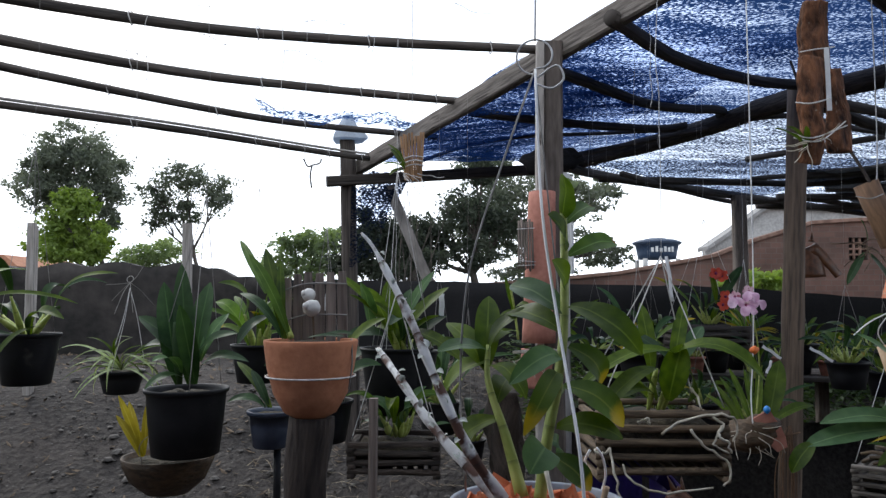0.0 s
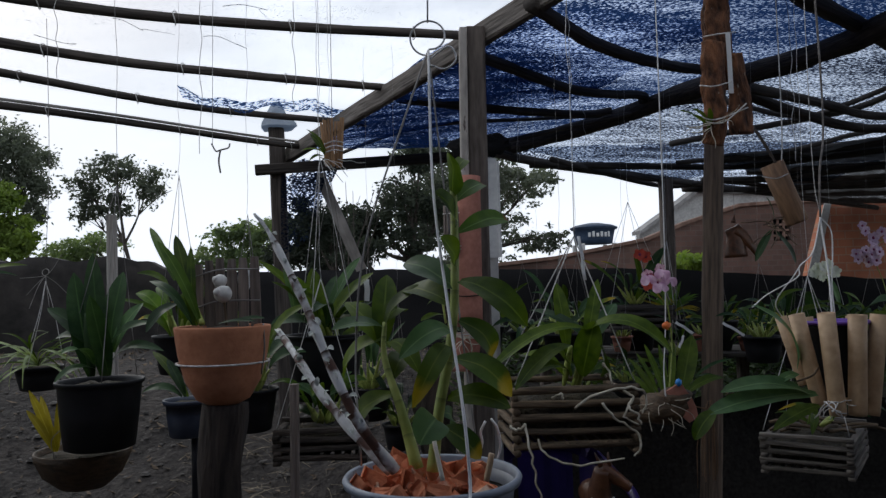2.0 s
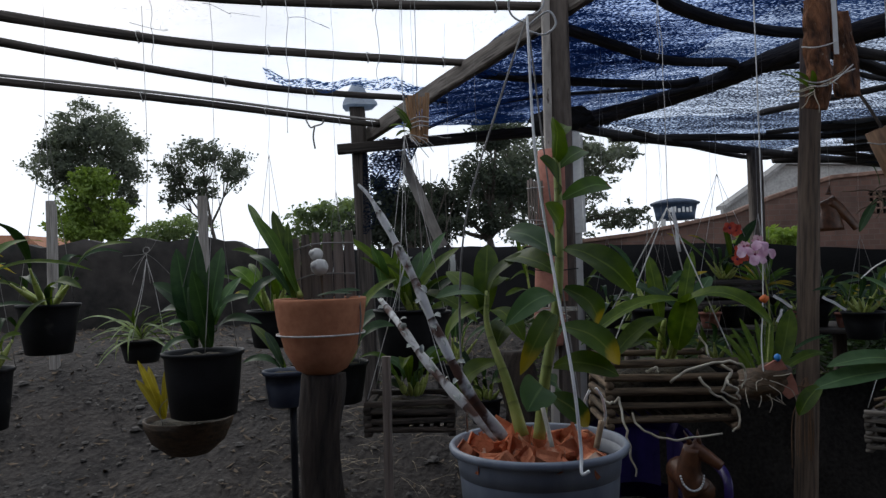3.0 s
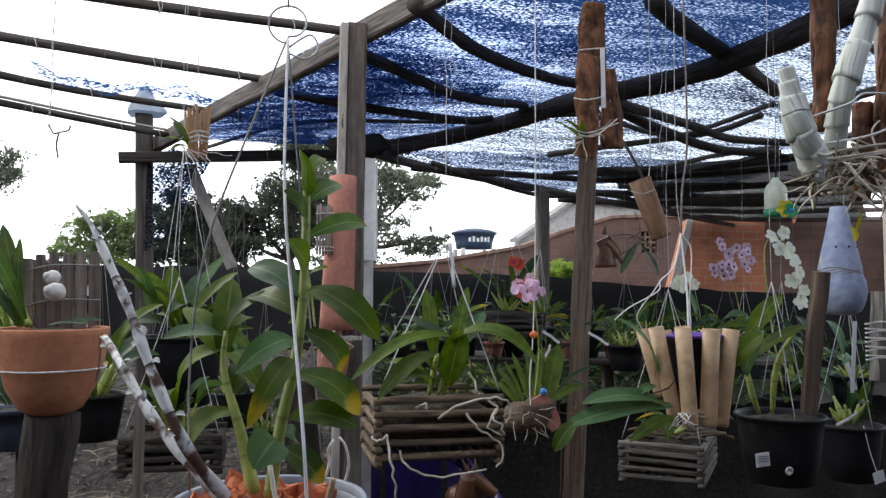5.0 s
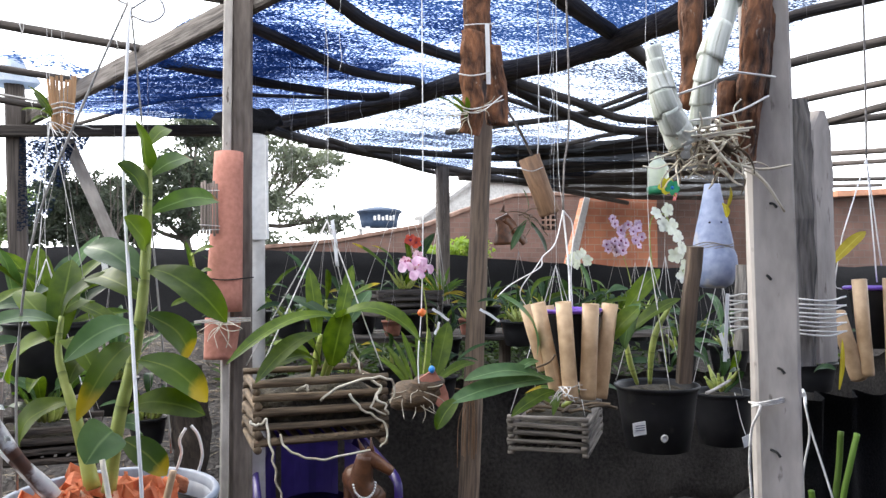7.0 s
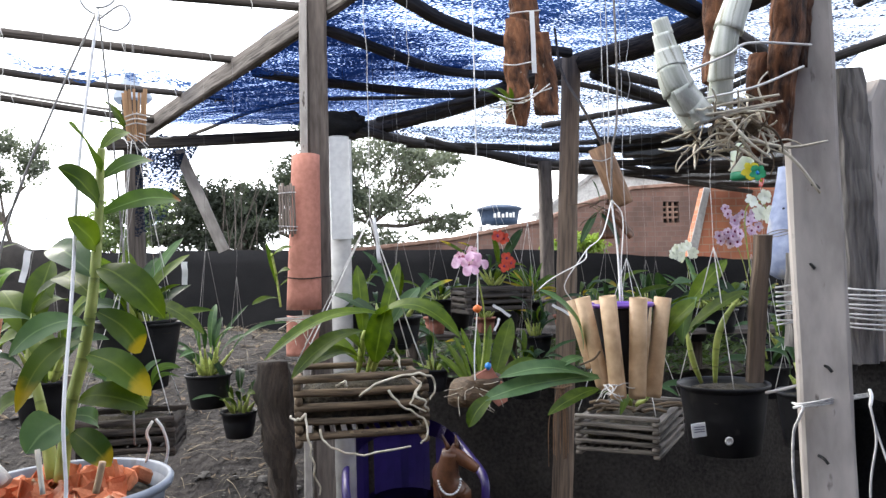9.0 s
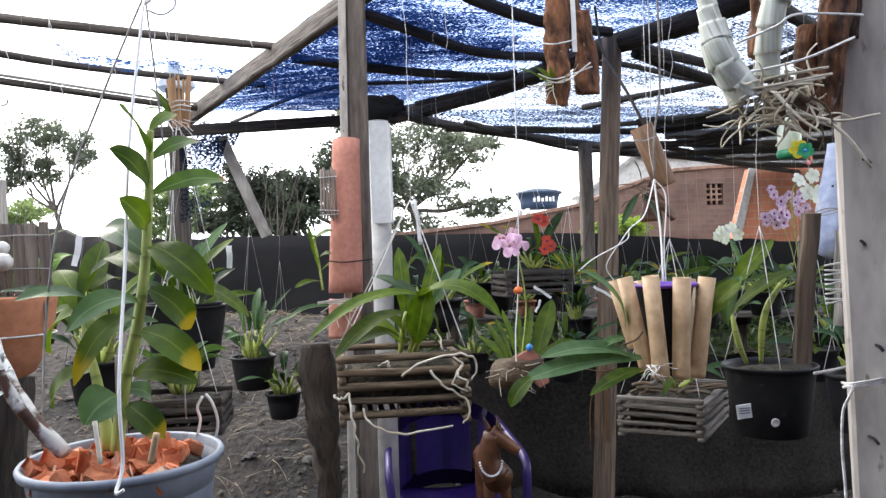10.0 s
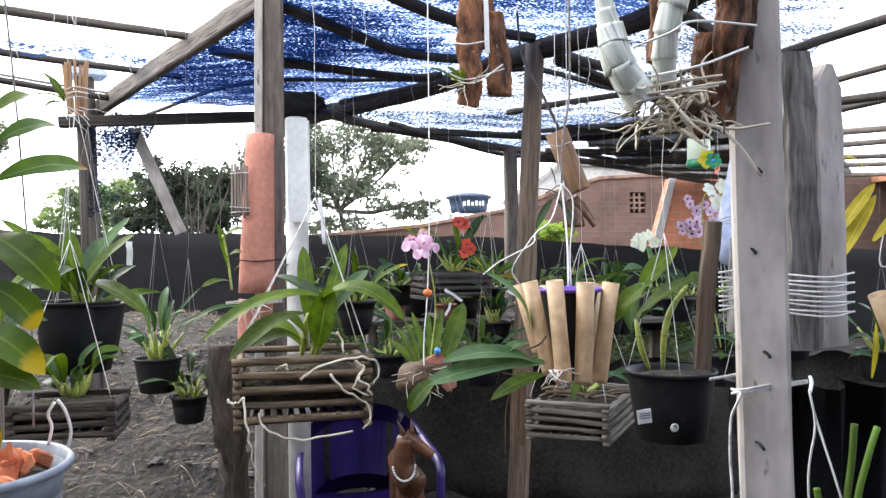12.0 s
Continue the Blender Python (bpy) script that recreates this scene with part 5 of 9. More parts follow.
def roots(parent, a, n, reach, seed, r=0.0022, down=0.6, mat=ROOT):
    rng = random.Random(seed)
    a = Vector(a)
    for _ in range(n):
        p = a + Vector((rng.uniform(-0.02, 0.02), rng.uniform(-0.015, 0.015), 0))
        d = Vector((rng.uniform(-1, 1), rng.uniform(-0.8, 0.3), rng.uniform(-down * 1.6, 0.6 - down))).normalized()
        pts = [p]
        for _ in range(4):
            d = (d + Vector((rng.uniform(-0.7, 0.7), rng.uniform(-0.4, 0.4), rng.uniform(-0.5, 0.4)))).normalized()
            pts.append(pts[-1] + d * reach / 4)
        part("root", tube(pts, taper(r, r * 0.6), 5, 4, 0.2), mat, parent)


# ---------------------------------------------------------------- grey pot with the tall orchid
gc = Vector((0.100, 0.810, 1.289))
g = thing("hanging_orchid", gc - Vector((0, 0, 0.12)), "tall leafy orchid in a grey-blue plastic pot of brick chips", "potted orchid")
R = 0.093
part("pot", lathe(gc, [(0.06, -0.14), (0.062, -0.137), (0.073, -0.064), (0.083, -0.06), (0.0855, -0.03), (0.088, -0.008), (R + 0.002, -0.0075), (R + 0.0035, -0.002), (R + 0.001, 0.0015), (R - 0.003, 0.0), (R - 0.005, -0.012), (R - 0.007, -0.03)], 56), GREYPOT, g)
part("growing_medium", lathe(gc, [(R - 0.007, -0.022), (0.05, -0.014), (0.001, -0.012)], 28), MOSS, g)
crng = random.Random(21)
for k in range(46):
    a, rr = crng.uniform(0, 6.28), R * 0.84 * math.sqrt(crng.random())
    s = crng.uniform(0.009, 0.019)
    bm = bmesh.new()
    bmesh.ops.create_cube(bm, size=1)
    rot = Euler((crng.uniform(-0.6, 0.6), crng.uniform(-0.6, 0.6), crng.uniform(0, 6))).to_matrix()
    for v in bm.verts:
        q = Vector((v.co.x * s * crng.uniform(1.2, 1.7), v.co.y * s * crng.uniform(0.9, 1.3), v.co.z * s * crng.uniform(0.5, 0.8)))
        v.co = gc + Vector((rr * math.cos(a), rr * math.sin(a), -0.013 + crng.uniform(0, 0.012))) + rot @ q
    bmesh.ops.bevel(bm, geom=bm.edges[:], offset=s * 0.2, segments=1, affect="EDGES")
    part("brick_chip", bm, CHIP, g, smooth=False)
# leafy stem
stem = [(0.099, 0.790, 1.297), (0.108, 0.790, 1.363), (0.119, 0.795, 1.413), (0.127, 0.800, 1.468), (0.130, 0.808, 1.525), (0.131, 0.815, 1.571), (0.131, 0.818, 1.594), (0.132, 0.820, 1.615)]
part("stem", tube(stem, taper(0.0064, 0.0038), 9, 8, 0.12), GREENSTEM, g)
leaves(g, [
    ((0.129, 0.820, 1.591), (0.121, 0.750, 1.627), 0.027, 0.004),
    ((0.132, 0.820, 1.615), (0.150, 0.860, 1.639), 0.016, 0.005),
    ((0.133, 0.818, 1.585), (0.172, 0.865, 1.610), 0.021, 0.008, LEAFTIP),
    ((0.131, 0.812, 1.557), (0.107, 0.765, 1.589), 0.030, 0.006),
    ((0.135, 0.812, 1.550), (0.200, 0.868, 1.567), 0.025, 0.011, LEAFTIP),
    ((0.130, 0.805, 1.514), (0.112, 0.775, 1.543), 0.026, 0.005),
    ((0.134, 0.800, 1.496), (0.199, 0.760, 1.447), 0.034, 0.016),
    ((0.128, 0.800, 1.489), (0.076, 0.850, 1.519), 0.034, 0.008, LEAFBLUE),
    ((0.132, 0.797, 1.454), (0.168, 0.810, 1.412), 0.030, 0.016, LEAFYELLOW),
    ((0.123, 0.795, 1.442), (0.066, 0.760, 1.418), 0.026, 0.024, LEAFBLUE),
    ((0.119, 0.790, 1.427), (0.078, 0.740, 1.371), 0.022, 0.030, LEAFYELLOW),
    ((0.125, 0.790, 1.414), (0.183, 0.775, 1.374), 0.030, 0.018, LEAFYELLOW),
    ((0.117, 0.788, 1.372), (0.181, 0.770, 1.363), 0.027, 0.016),
    ((0.104, 0.780, 1.352), (0.084, 0.745, 1.334), 0.038, 0.010, LEAFBLUE),
    ((0.112, 0.785, 1.343), (0.148, 0.770, 1.312), 0.027, 0.008, LEAFYELLOW),
    ((0.103, 0.795, 1.357), (0.122, 0.830, 1.338), 0.020, 0.010, LEAFBLUE),
    ((0.127, 0.800, 1.468), (0.075, 0.880, 1.486), 0.030, 0.012),
    ((0.115, 0.795, 1.395), (0.121, 0.870, 1.405), 0.026, 0.010),
], facing=(0.1, -0.85, 0.6))
# second, shorter cane
part("stem", tube([(0.084, 0.820, 1.293), (0.068, 0.840, 1.355), (0.051, 0.860, 1.411), (0.052, 0.870, 1.451)], taper(0.0072, 0.0025), 8, 6, 0.12), GREENSTEM, g)
leaves(g, [
    ((0.052, 0.869, 1.447), (0.098, 0.850, 1.492), 0.028, 0.01), ((0.052, 0.869, 1.444), (-0.006, 0.830, 1.446), 0.024, 0.008, LEAFBLUE), ((0.055, 0.862, 1.428), (0.088, 0.805, 1.398), 0.026, 0.014),
    ((0.052, 0.870, 1.451), (0.076, 0.900, 1.462), 0.025, 0.01), ((0.051, 0.870, 1.433), (0.003, 0.900, 1.384), 0.034, 0.015), ((0.050, 0.870, 1.422), (0.005, 0.920, 1.475), 0.029, 0.01),
    ((0.060, 0.850, 1.388), (0.079, 0.900, 1.407), 0.030, 0.012), ((0.062, 0.850, 1.371), (0.018, 0.860, 1.330), 0.034, 0.015), ((0.049, 0.870, 1.422), (0.056, 0.920, 1.507), 0.030, 0.008),
])
# papery canes
part("papery_cane", tube([(0.060, 0.760, 1.306), (0.027, 0.750, 1.353), (-0.003, 0.760, 1.413), (-0.033, 0.790, 1.480), (-0.073, 0.830, 1.554), (-0.091, 0.840, 1.577)], lambda t: 0.0058 - 0.002 * t - 0.0028 * max(t - 0.85, 0) / 0.15 + 0.0006 * math.sin(t * 40), 9, 8, 0.1), CANE, g, "old white papery cane with brown joints")
part("papery_cane", tube([(0.056, 0.780, 1.301), (0.020, 0.800, 1.335), (-0.017, 0.840, 1.371), (-0.047, 0.880, 1.407), (-0.080, 0.940, 1.442)], lambda t: 0.0062 - 0.0025 * t + 0.0006 * math.sin(t * 30), 9, 8, 0.1), CANE, g, "old white papery cane with brown joints")
frng2 = random.Random(44)
for line in ([(0.027, 0.748, 1.353), (-0.003, 0.758, 1.413), (-0.033, 0.788, 1.480), (-0.073, 0.828, 1.554)], [(0.020, 0.797, 1.335), (-0.017, 0.837, 1.371), (-0.047, 0.877, 1.407), (-0.080, 0.937, 1.442)]):
    for k, q in enumerate(smooth_line(line, 4)):
        d = Vector((frng2.uniform(-1, 1), frng2.uniform(-0.6, 0.1), frng2.uniform(-0.6, 1))).normalized()
        part("papery_flake", blade(q + d * 0.003, q + d * 0.003 + d * frng2.uniform(0.006, 0.014), frng2.uniform(0.004, 0.008), 0.002, fold=0.5, seed=k, steps=4), SHEATH, g, "peeling papery flake")
part("stake", tube([(0.105, 0.720, 1.304), (0.098, 0.730, 1.340)], 0.0022, 6), ROOT, g)
part("stake", tube([(0.147, 0.720, 1.302), (0.153, 0.720, 1.328)], 0.003, 6), BAMBOO, g)
apex = Vector((0.112, 0.9, 1.782))
wire(g, [apex, (0.109, 0.830, 1.607), (0.117, 0.770, 1.478), (0.125, 0.710, 1.374), (0.129, 0.700, 1.309), (0.127, 0.685, 1.288), (0.134, 0.683, 1.290)], 0.0017, WHITEWIRE, "hanger_wire", "stiff white hanger wire hooked into the rim")
wire(g, [apex, (0.074, 0.880, 1.675), (0.031, 0.860, 1.541), (0.019, 0.840, 1.416), (0.024, 0.810, 1.301)], 0.0013, STEELWIRE, "hanger_wire")
wire(g, [apex, (0.127, 0.900, 1.617), (0.144, 0.880, 1.423), (0.153, 0.850, 1.313)], 0.0011, STEELWIRE, "hanger_wire")
for pts in ([(0.158, 0.880, 1.287), (0.163, 0.875, 1.307), (0.161, 0.870, 1.321), (0.167, 0.870, 1.333)], [(0.179, 0.870, 1.285), (0.183, 0.865, 1.305), (0.179, 0.860, 1.326), (0.172, 0.860, 1.337)]):
    wire(g, pts, 0.0016, WHITEWIRE, "wire_end", "kinked white end of the hanger wire", 4)
# twisted loops of the hook
loop = [apex + Vector((0.02 * math.sin(a) * (1 + 0.1 * a / 6), 0.004 * a - 0.01, 0.018 + 0.02 * -math.cos(a))) for a in [k * 0.45 for k in range(15)]]
wire(g, loop, 0.0013, WHITEWIRE, "hook", steps=3)
side_loop = [apex + Vector((0.0, 0, -0.012)), apex + Vector((0.025, -0.004, 0.004)), apex + Vector((0.034, -0.004, -0.012)), apex + Vector((0.02, -0.003, -0.024)), apex + Vector((0.001, 0, -0.018))]
wire(g, side_loop, 0.0013, WHITEWIRE, "hook_end")
wire(g, [apex + Vector((0, 0, 0.035)), apex + Vector((0.004, 0, 0.3)), apex + Vector((0, 0, ROOF_Z + 0.06 - apex.z))], 0.0012, WHITEWIRE, "hanging_string")

# ---------------------------------------------------------------- terracotta pot on its stump, with pickets
tcn = Vector((-0.236, 1.360, 1.433))
tw = 0.0837
tp = thing("terracotta_planter", tcn - Vector((0, 0, 0.14)), "round terracotta pot bound with wire, picket backing and orchid", "planter")
part("pot", lathe(tcn, [(tw * 0.3, -0.139), (tw * 0.55, -0.128), (tw * 0.78, -0.095), (tw * 0.92, -0.05), (tw * 0.985, -0.012), (tw, -0.003), (tw * 0.985, 0.0), (tw * 0.93, -0.002), (tw * 0.9, -0.03)], 48), TERRACOTTA, tp)
part("growing_medium", lathe(tcn, [(tw * 0.92, -0.015), (tw * 0.5, -0.004), (0.001, 0.0)], 28, uneven=0.1), MOSS, tp)
ring = [tcn + Vector((tw * 0.945 * math.cos(a), tw * 0.945 * math.sin(a), -0.064)) for a in [math.tau * k / 28 for k in range(29)]]
wire(tp, ring, 0.0018, STRING, "binding_wire", steps=2)
wire(tp, [tcn + Vector((tw * 0.9, -tw * 0.35, 0.003)), tcn + Vector((tw * 0.92, -tw * 0.36, -0.04)), tcn + Vector((tw * 0.85, -tw * 0.33, -0.085))], 0.0016, STEELWIRE, "binding_wire")
pk_tops = [(-0.293, 1.420, 1.545), (-0.273, 1.420, 1.552), (-0.253, 1.420, 1.556), (-0.232, 1.420, 1.554), (-0.211, 1.420, 1.556), (-0.189, 1.420, 1.558)]
for k, top in enumerate(pk_tops):
    part("picket", plank((top[0], 1.425 + 0.004 * (k % 2), tcn.z - 0.02), top, 0.0188, 0.007, worn=0.0012, cuts=4, end=0.3, seed=k * 1.7), PICKET, tp, smooth=False)
for z in (0.03, 0.088):
    part("picket_wire", tube([add(pk_tops[0], (-0.006, -0.008, 0)), add(pk_tops[2], (0, -0.009, 0.002)), add(pk_tops[5], (0.01, -0.008, 0))], 0.0016, 5), STEELWIRE, tp).location.z = z - (pk_tops[0][2] - tcn.z)
for k, (p, s) in enumerate((((-0.237, 1.370, 1.489), 0.0165), ((-0.247, 1.390, 1.513), 0.013))):
    shell = part("snail_shell", merge(rock(p, (s, s * 0.9, s * 0.92), k, 0.12, 3), rock(add(p, (-s * 0.5, -s * 0.5, s * 0.2)), (s * 0.5, s * 0.5, s * 0.5), k + 2, 0.1, 2)), SHELLWHITE, tp, "round white ornament on a stick")
part("stick", tube([(-0.234, 1.380, 1.433), (-0.237, 1.375, 1.486)], 0.0022, 6), TWIG, tp)
leaves(tp, [
    ((-0.275, 1.360, 1.436), (-0.361, 1.400, 1.589), 0.021, 0.02, LEAFBRIGHT), ((-0.282, 1.360, 1.434), (-0.342, 1.450, 1.603), 0.026, 0.014, LEAF), ((-0.287, 1.360, 1.436), (-0.306, 1.420, 1.579), 0.016, 0.01, LEAF),
    ((-0.313, 1.380, 1.474), (-0.360, 1.330, 1.426), 0.026, 0.015, LEAFDARK), ((-0.287, 1.360, 1.434), (-0.381, 1.420, 1.516), 0.02, 0.024, LEAFDARK), ((-0.319, 1.360, 1.515), (-0.404, 1.500, 1.623), 0.018, 0.006, LEAFBRIGHT),
    ((-0.223, 1.340, 1.439), (-0.159, 1.340, 1.445), 0.012, 0.004, LEAFDARK), ((-0.235, 1.320, 1.438), (-0.168, 1.300, 1.441), 0.01, 0.004, LEAFDARK),
])
part("pseudobulb", tube([(-0.272, 1.360, 1.436), (-0.292, 1.380, 1.474), (-0.308, 1.400, 1.515)], taper(0.006, 0.004), 7), GREENSTEM, tp)
stump = tcn - Vector((0, 0, 0.139))
st = part("stump_post", tube([(stump.x - 0.012, 1.37, -0.1), (stump.x - 0.01, 1.37, 0.6), (stump.x - 0.005, 1.36, 1.1), (stump.x, 1.36, stump.z + 0.002)], taper(0.044, 0.036), 14, 10, 0.4), LOGWOOD)
tagged(st, "grey weathered stump post carrying a terracotta pot", "post", "", "structure")
tagged(part("thin_post", plank((stump.x + 0.075, 1.75, 0.0), (stump.x + 0.078, 1.75, 1.28), 0.02, 0.02, seed=9), PICKET, smooth=False), "thin weathered stake standing beside the stump", "stake", "", "structure")


# ---------------------------------------------------------------- hanging black pots
def hanging_pot(c, r, h, mat, label, n=9, length=0.2, width=0.035, mats=(LEAFDARK, LEAF), seed=0, foot=0.75, upright=0.6, apex_up=0.3, fill=MOSS, strings=3, up=True, name="potted_orchid", canes=True, cat="potted orchid", group="hanging pots"):
    c = Vector(c)
    t = thing(name, c - Vector((0, 0, h)), label, cat, group)
    pot(t, c, r, h, r * foot, mat, fill)
    clump(t, c - Vector((0, 0, 0.01)), n, length, width, mats, seed, upright, canes)
    if strings:
        hang(t, c + Vector((0, 0.0, apex_up)), rim_points(c, r * 1.02, strings, seed * 0.7 + 0.4), 0.0008, STEELWIRE, up, seed=seed)
    return t


bc = (-0.561, 1.670, 1.313)
bp = thing("potted_orchid", add(bc, (0, 0, -0.145)), "dark strap-leaved orchid in a black plastic pot", "potted orchid", "hanging pots")
pot(bp, bc, 0.0872, 0.145, 0.0712, BLACKPOT)
leaves(bp, [
    ((-0.581, 1.670, 1.320), (-0.628, 1.700, 1.544), 0.05, 0.01, LEAFDARK), ((-0.556, 1.670, 1.320), (-0.596, 1.720, 1.586), 0.045, 0.012, LEAFDARK), ((-0.543, 1.670, 1.320), (-0.557, 1.600, 1.494), 0.04, 0.01, LEAFDARK),
    ((-0.566, 1.680, 1.369), (-0.683, 1.700, 1.468), 0.045, 0.015, LEAFDARK), ((-0.545, 1.670, 1.370), (-0.439, 1.620, 1.433), 0.035, 0.02, LEAFDARK), ((-0.571, 1.660, 1.346), (-0.596, 1.560, 1.378), 0.03, 0.02, LEAFBLUE),
    ((-0.568, 1.670, 1.333), (-0.627, 1.600, 1.316), 0.026, 0.02, LEAFBLUE), ((-0.544, 1.670, 1.357), (-0.539, 1.750, 1.545), 0.045, 0.012, LEAFDARK), ((-0.538, 1.670, 1.345), (-0.422, 1.650, 1.371), 0.03, 0.03, LEAFDARK),
    ((-0.583, 1.690, 1.393), (-0.683, 1.720, 1.391), 0.03, 0.02, LEAFDARK), ((-0.532, 1.670, 1.370), (-0.486, 1.720, 1.474), 0.03, 0.015, LEAFBLUE),
])
for k, (a, b) in enumerate((((-0.577, 1.670, 1.320), (-0.588, 1.670, 1.456)), ((-0.550, 1.670, 1.320), (-0.558, 1.680, 1.443)))):
    part("pseudobulb", tube([a, Vector(a).lerp(Vector(b), 0.5), b], lambda t: 0.006 + 0.006 * math.sin(math.pi * t), 8), LEAFDARK, bp)
hang(bp, add(bc, (0.035, 0.0, 0.42)), rim_points(bc, 0.0884, 3, 0.9), 0.0009, STEELWIRE, seed=3)

kc = Vector((-0.629, 1.760, 1.149))
kr = 0.1035
kb = thing("coconut_bowl", kc - Vector((0, 0, kr * 0.9)), "halved coconut shell holding a yellowing bromeliad", "planter")
part("bowl", lathe(kc, [(0.01, -kr * 0.88), (kr * 0.45, -kr * 0.8), (kr * 0.8, -kr * 0.5), (kr * 0.97, -kr * 0.15), (kr, 0.0), (kr * 0.95, 0.0), (kr * 0.9, -kr * 0.2)], 40, uneven=0.06), COCONUT, kb)
part("growing_medium", lathe(kc, [(kr * 0.93, -0.012), (kr * 0.5, -0.004), (0.001, 0.0)], 24, uneven=0.1), MOSS, kb)
leaves(kb, [((-0.682, 1.740, 1.154), (-0.740, 1.740, 1.287), 0.018, 0.006), ((-0.683, 1.730, 1.153), (-0.736, 1.720, 1.246), 0.018, 0.01), ((-0.684, 1.740, 1.150), (-0.732, 1.780, 1.269), 0.018, 0.006), ((-0.677, 1.740, 1.153), (-0.680, 1.760, 1.269), 0.017, 0.004), ((-0.679, 1.740, 1.150), (-0.683, 1.720, 1.214), 0.015, 0.006)], 0.02, LEAFGOLD)
for e in rim_points(kc, kr * 0.98, 3, 0.3):
    wire(kb, [e, add(e, (0, 0, 0.05)), Vector(bc) + Vector((0, 0.0, -0.06))], 0.0009, STEELWIRE)
part("hook", tube([Vector(bc) + Vector((0, 0, -0.06)), Vector(bc) + Vector((0, 0, -0.15))], 0.0012, 5), STEELWIRE, kb)

sc = (-0.364, 1.620, 1.272)
sp = thing("potted_seedling", add(sc, (0, 0, -0.078)), "small slate-blue pot set on a thin dark pipe", "potted plant")
pot(sp, sc, 0.0479, 0.078, 0.0371, SLATEPOT)
leaves(sp, [((-0.370, 1.620, 1.276), (-0.415, 1.650, 1.353), 0.02, 0.01, LEAFDARK), ((-0.364, 1.620, 1.276), (-0.460, 1.700, 1.367), 0.022, 0.015, LEAF), ((-0.376, 1.620, 1.276), (-0.452, 1.600, 1.290), 0.026, 0.02, LEAFDARK)])
part("pipe", tube([add(sc, (0.014, 0, -0.077)), add(sc, (0.016, 0, -0.6)), (sc[0] + 0.016, sc[1], -0.05)], 0.008, 8), BLACKPOT, sp)

hanging_pot((-1.093, 2.000, 1.418), 0.078, 0.135, BLACKPOT, "black plastic pot of broad-leaved orchid, hanging", 11, 0.22, 0.04, (LEAFDARK, LEAFDARK, LEAF), 31, apex_up=0.5, upright=0.45)
hanging_pot((-1.047, 1.500, 1.401), 0.0696, 0.23, BLACKPOT, "deep black pot with long pale-edged leaves", 9, 0.26, 0.03, (LEAFGOLD, LEAF, LEAFBRIGHT), 32, apex_up=0.5, upright=0.45)
hanging_pot((-1.136, 1.800, 1.272), 0.0593, 0.15, BLACKPOT, "black plastic pot with small leaves, hanging", 8, 0.16, 0.03, (LEAFDARK, LEAF), 33, apex_up=0.4)
cut = thing("broad_leaves", (-1.062, 1.400, 1.711), "yellow-green broad leaves on a hanging cutting", "plant", "cuttings")
leaves(cut, [((-1.062, 1.400, 1.711), (-0.914, 1.360, 1.777), 0.036, 0.012), ((-1.062, 1.400, 1.711), (-0.891, 1.380, 1.692), 0.03, 0.014), ((-1.062, 1.400, 1.711), (-1.178, 1.450, 1.768), 0.034, 0.012)], 0.03, LEAFBRIGHT, facing=(0, -1, 0.35))
part("stem", tube([add((-1.062, 1.400, 1.711), (0.004, 0, -0.1)), (-1.062, 1.400, 1.711), add((-1.062, 1.400, 1.711), (-0.003, 0, 0.06))], taper(0.006, 0.004), 7), GREENSTEM, cut)
wire(cut, [add((-1.062, 1.400, 1.711), (-0.003, 0, 0.05)), add((-1.062, 1.400, 1.711), (0, 0, 0.5)), add((-1.062, 1.400, 1.711), (0, 0, 0.88))], 0.001)
hanging_pot((-1.372, 2.100, 1.457), 0.052, 0.07, TERRACOTTA, "small terracotta pot of yellowing bromeliad, hanging", 9, 0.13, 0.03, (LEAFGOLD, LEAFGOLD, LEAFBRIGHT), 34, apex_up=0.4, upright=0.5)
# pale stakes on the bank
for k, (a, w, y) in enumerate((((-2.735, 5.000, 2.023), 0.0487, 5.0), ((-1.564, 4.600, 1.978), 0.0517, 4.6), ((-2.986, 4.600, 1.866), 0.0758, 4.6), ((-2.728, 5.000, 1.999), 0.0562, 5.0), ((-3.183, 4.400, 2.241), 0.0461, 4.4))):
    gz = ground_height(a[0], y) - 0.1
    tagged(part("stake", plank((a[0] + 0.01, y, gz), (a[0], y, a[2]), w, w, seed=40 + k), PALEBARK, smooth=False), "pale weathered stake standing on the bank", "stake", "stakes on the bank", "structure")

# spider plant on a wire hanger
spc = Vector((-1.098, 2.600, 1.268))
sq = thing("spider_plant", spc - Vector((0, 0, 0.08)), "striped spider plant hanging from a wire spider hanger", "plant")
pot(sq, spc, 0.075, 0.08, 0.055, BLACKPOT)
srng = random.Random(8)
for k in range(34):
    a = srng.uniform(0, 6.28)
    ln = srng.uniform(0.1, 0.26)
    b = spc + Vector((0, 0, 0.0))
    part("leaf", blade(b, b + Vector((math.cos(a) * ln, math.sin(a) * ln * 0.8, srng.uniform(-0.09, 0.12))), 0.011, 0.06 * srng.uniform(0.5, 1.2), fold=0.4, blunt=0.1, peak=0.3, seed=k), srng.choice((LEAFPALE, LEAFPALE, LEAF)), sq)
hub = Vector((-1.077, 2.600, 1.548))
for e in rim_points(spc, 0.076, 3, 0.5):
    wire(sq, [e, e.lerp(hub, 0.6) + Vector((0.006, 0, 0)), hub], 0.0012, STRING)
ringp = [hub + Vector((0.011 * math.cos(a), 0.004 * math.sin(a), 0.03 + 0.011 * math.sin(a))) for a in [math.tau * k / 12 for k in range(13)]]
wire(sq, ringp, 0.0014, STEELWIRE, "ring", steps=2)
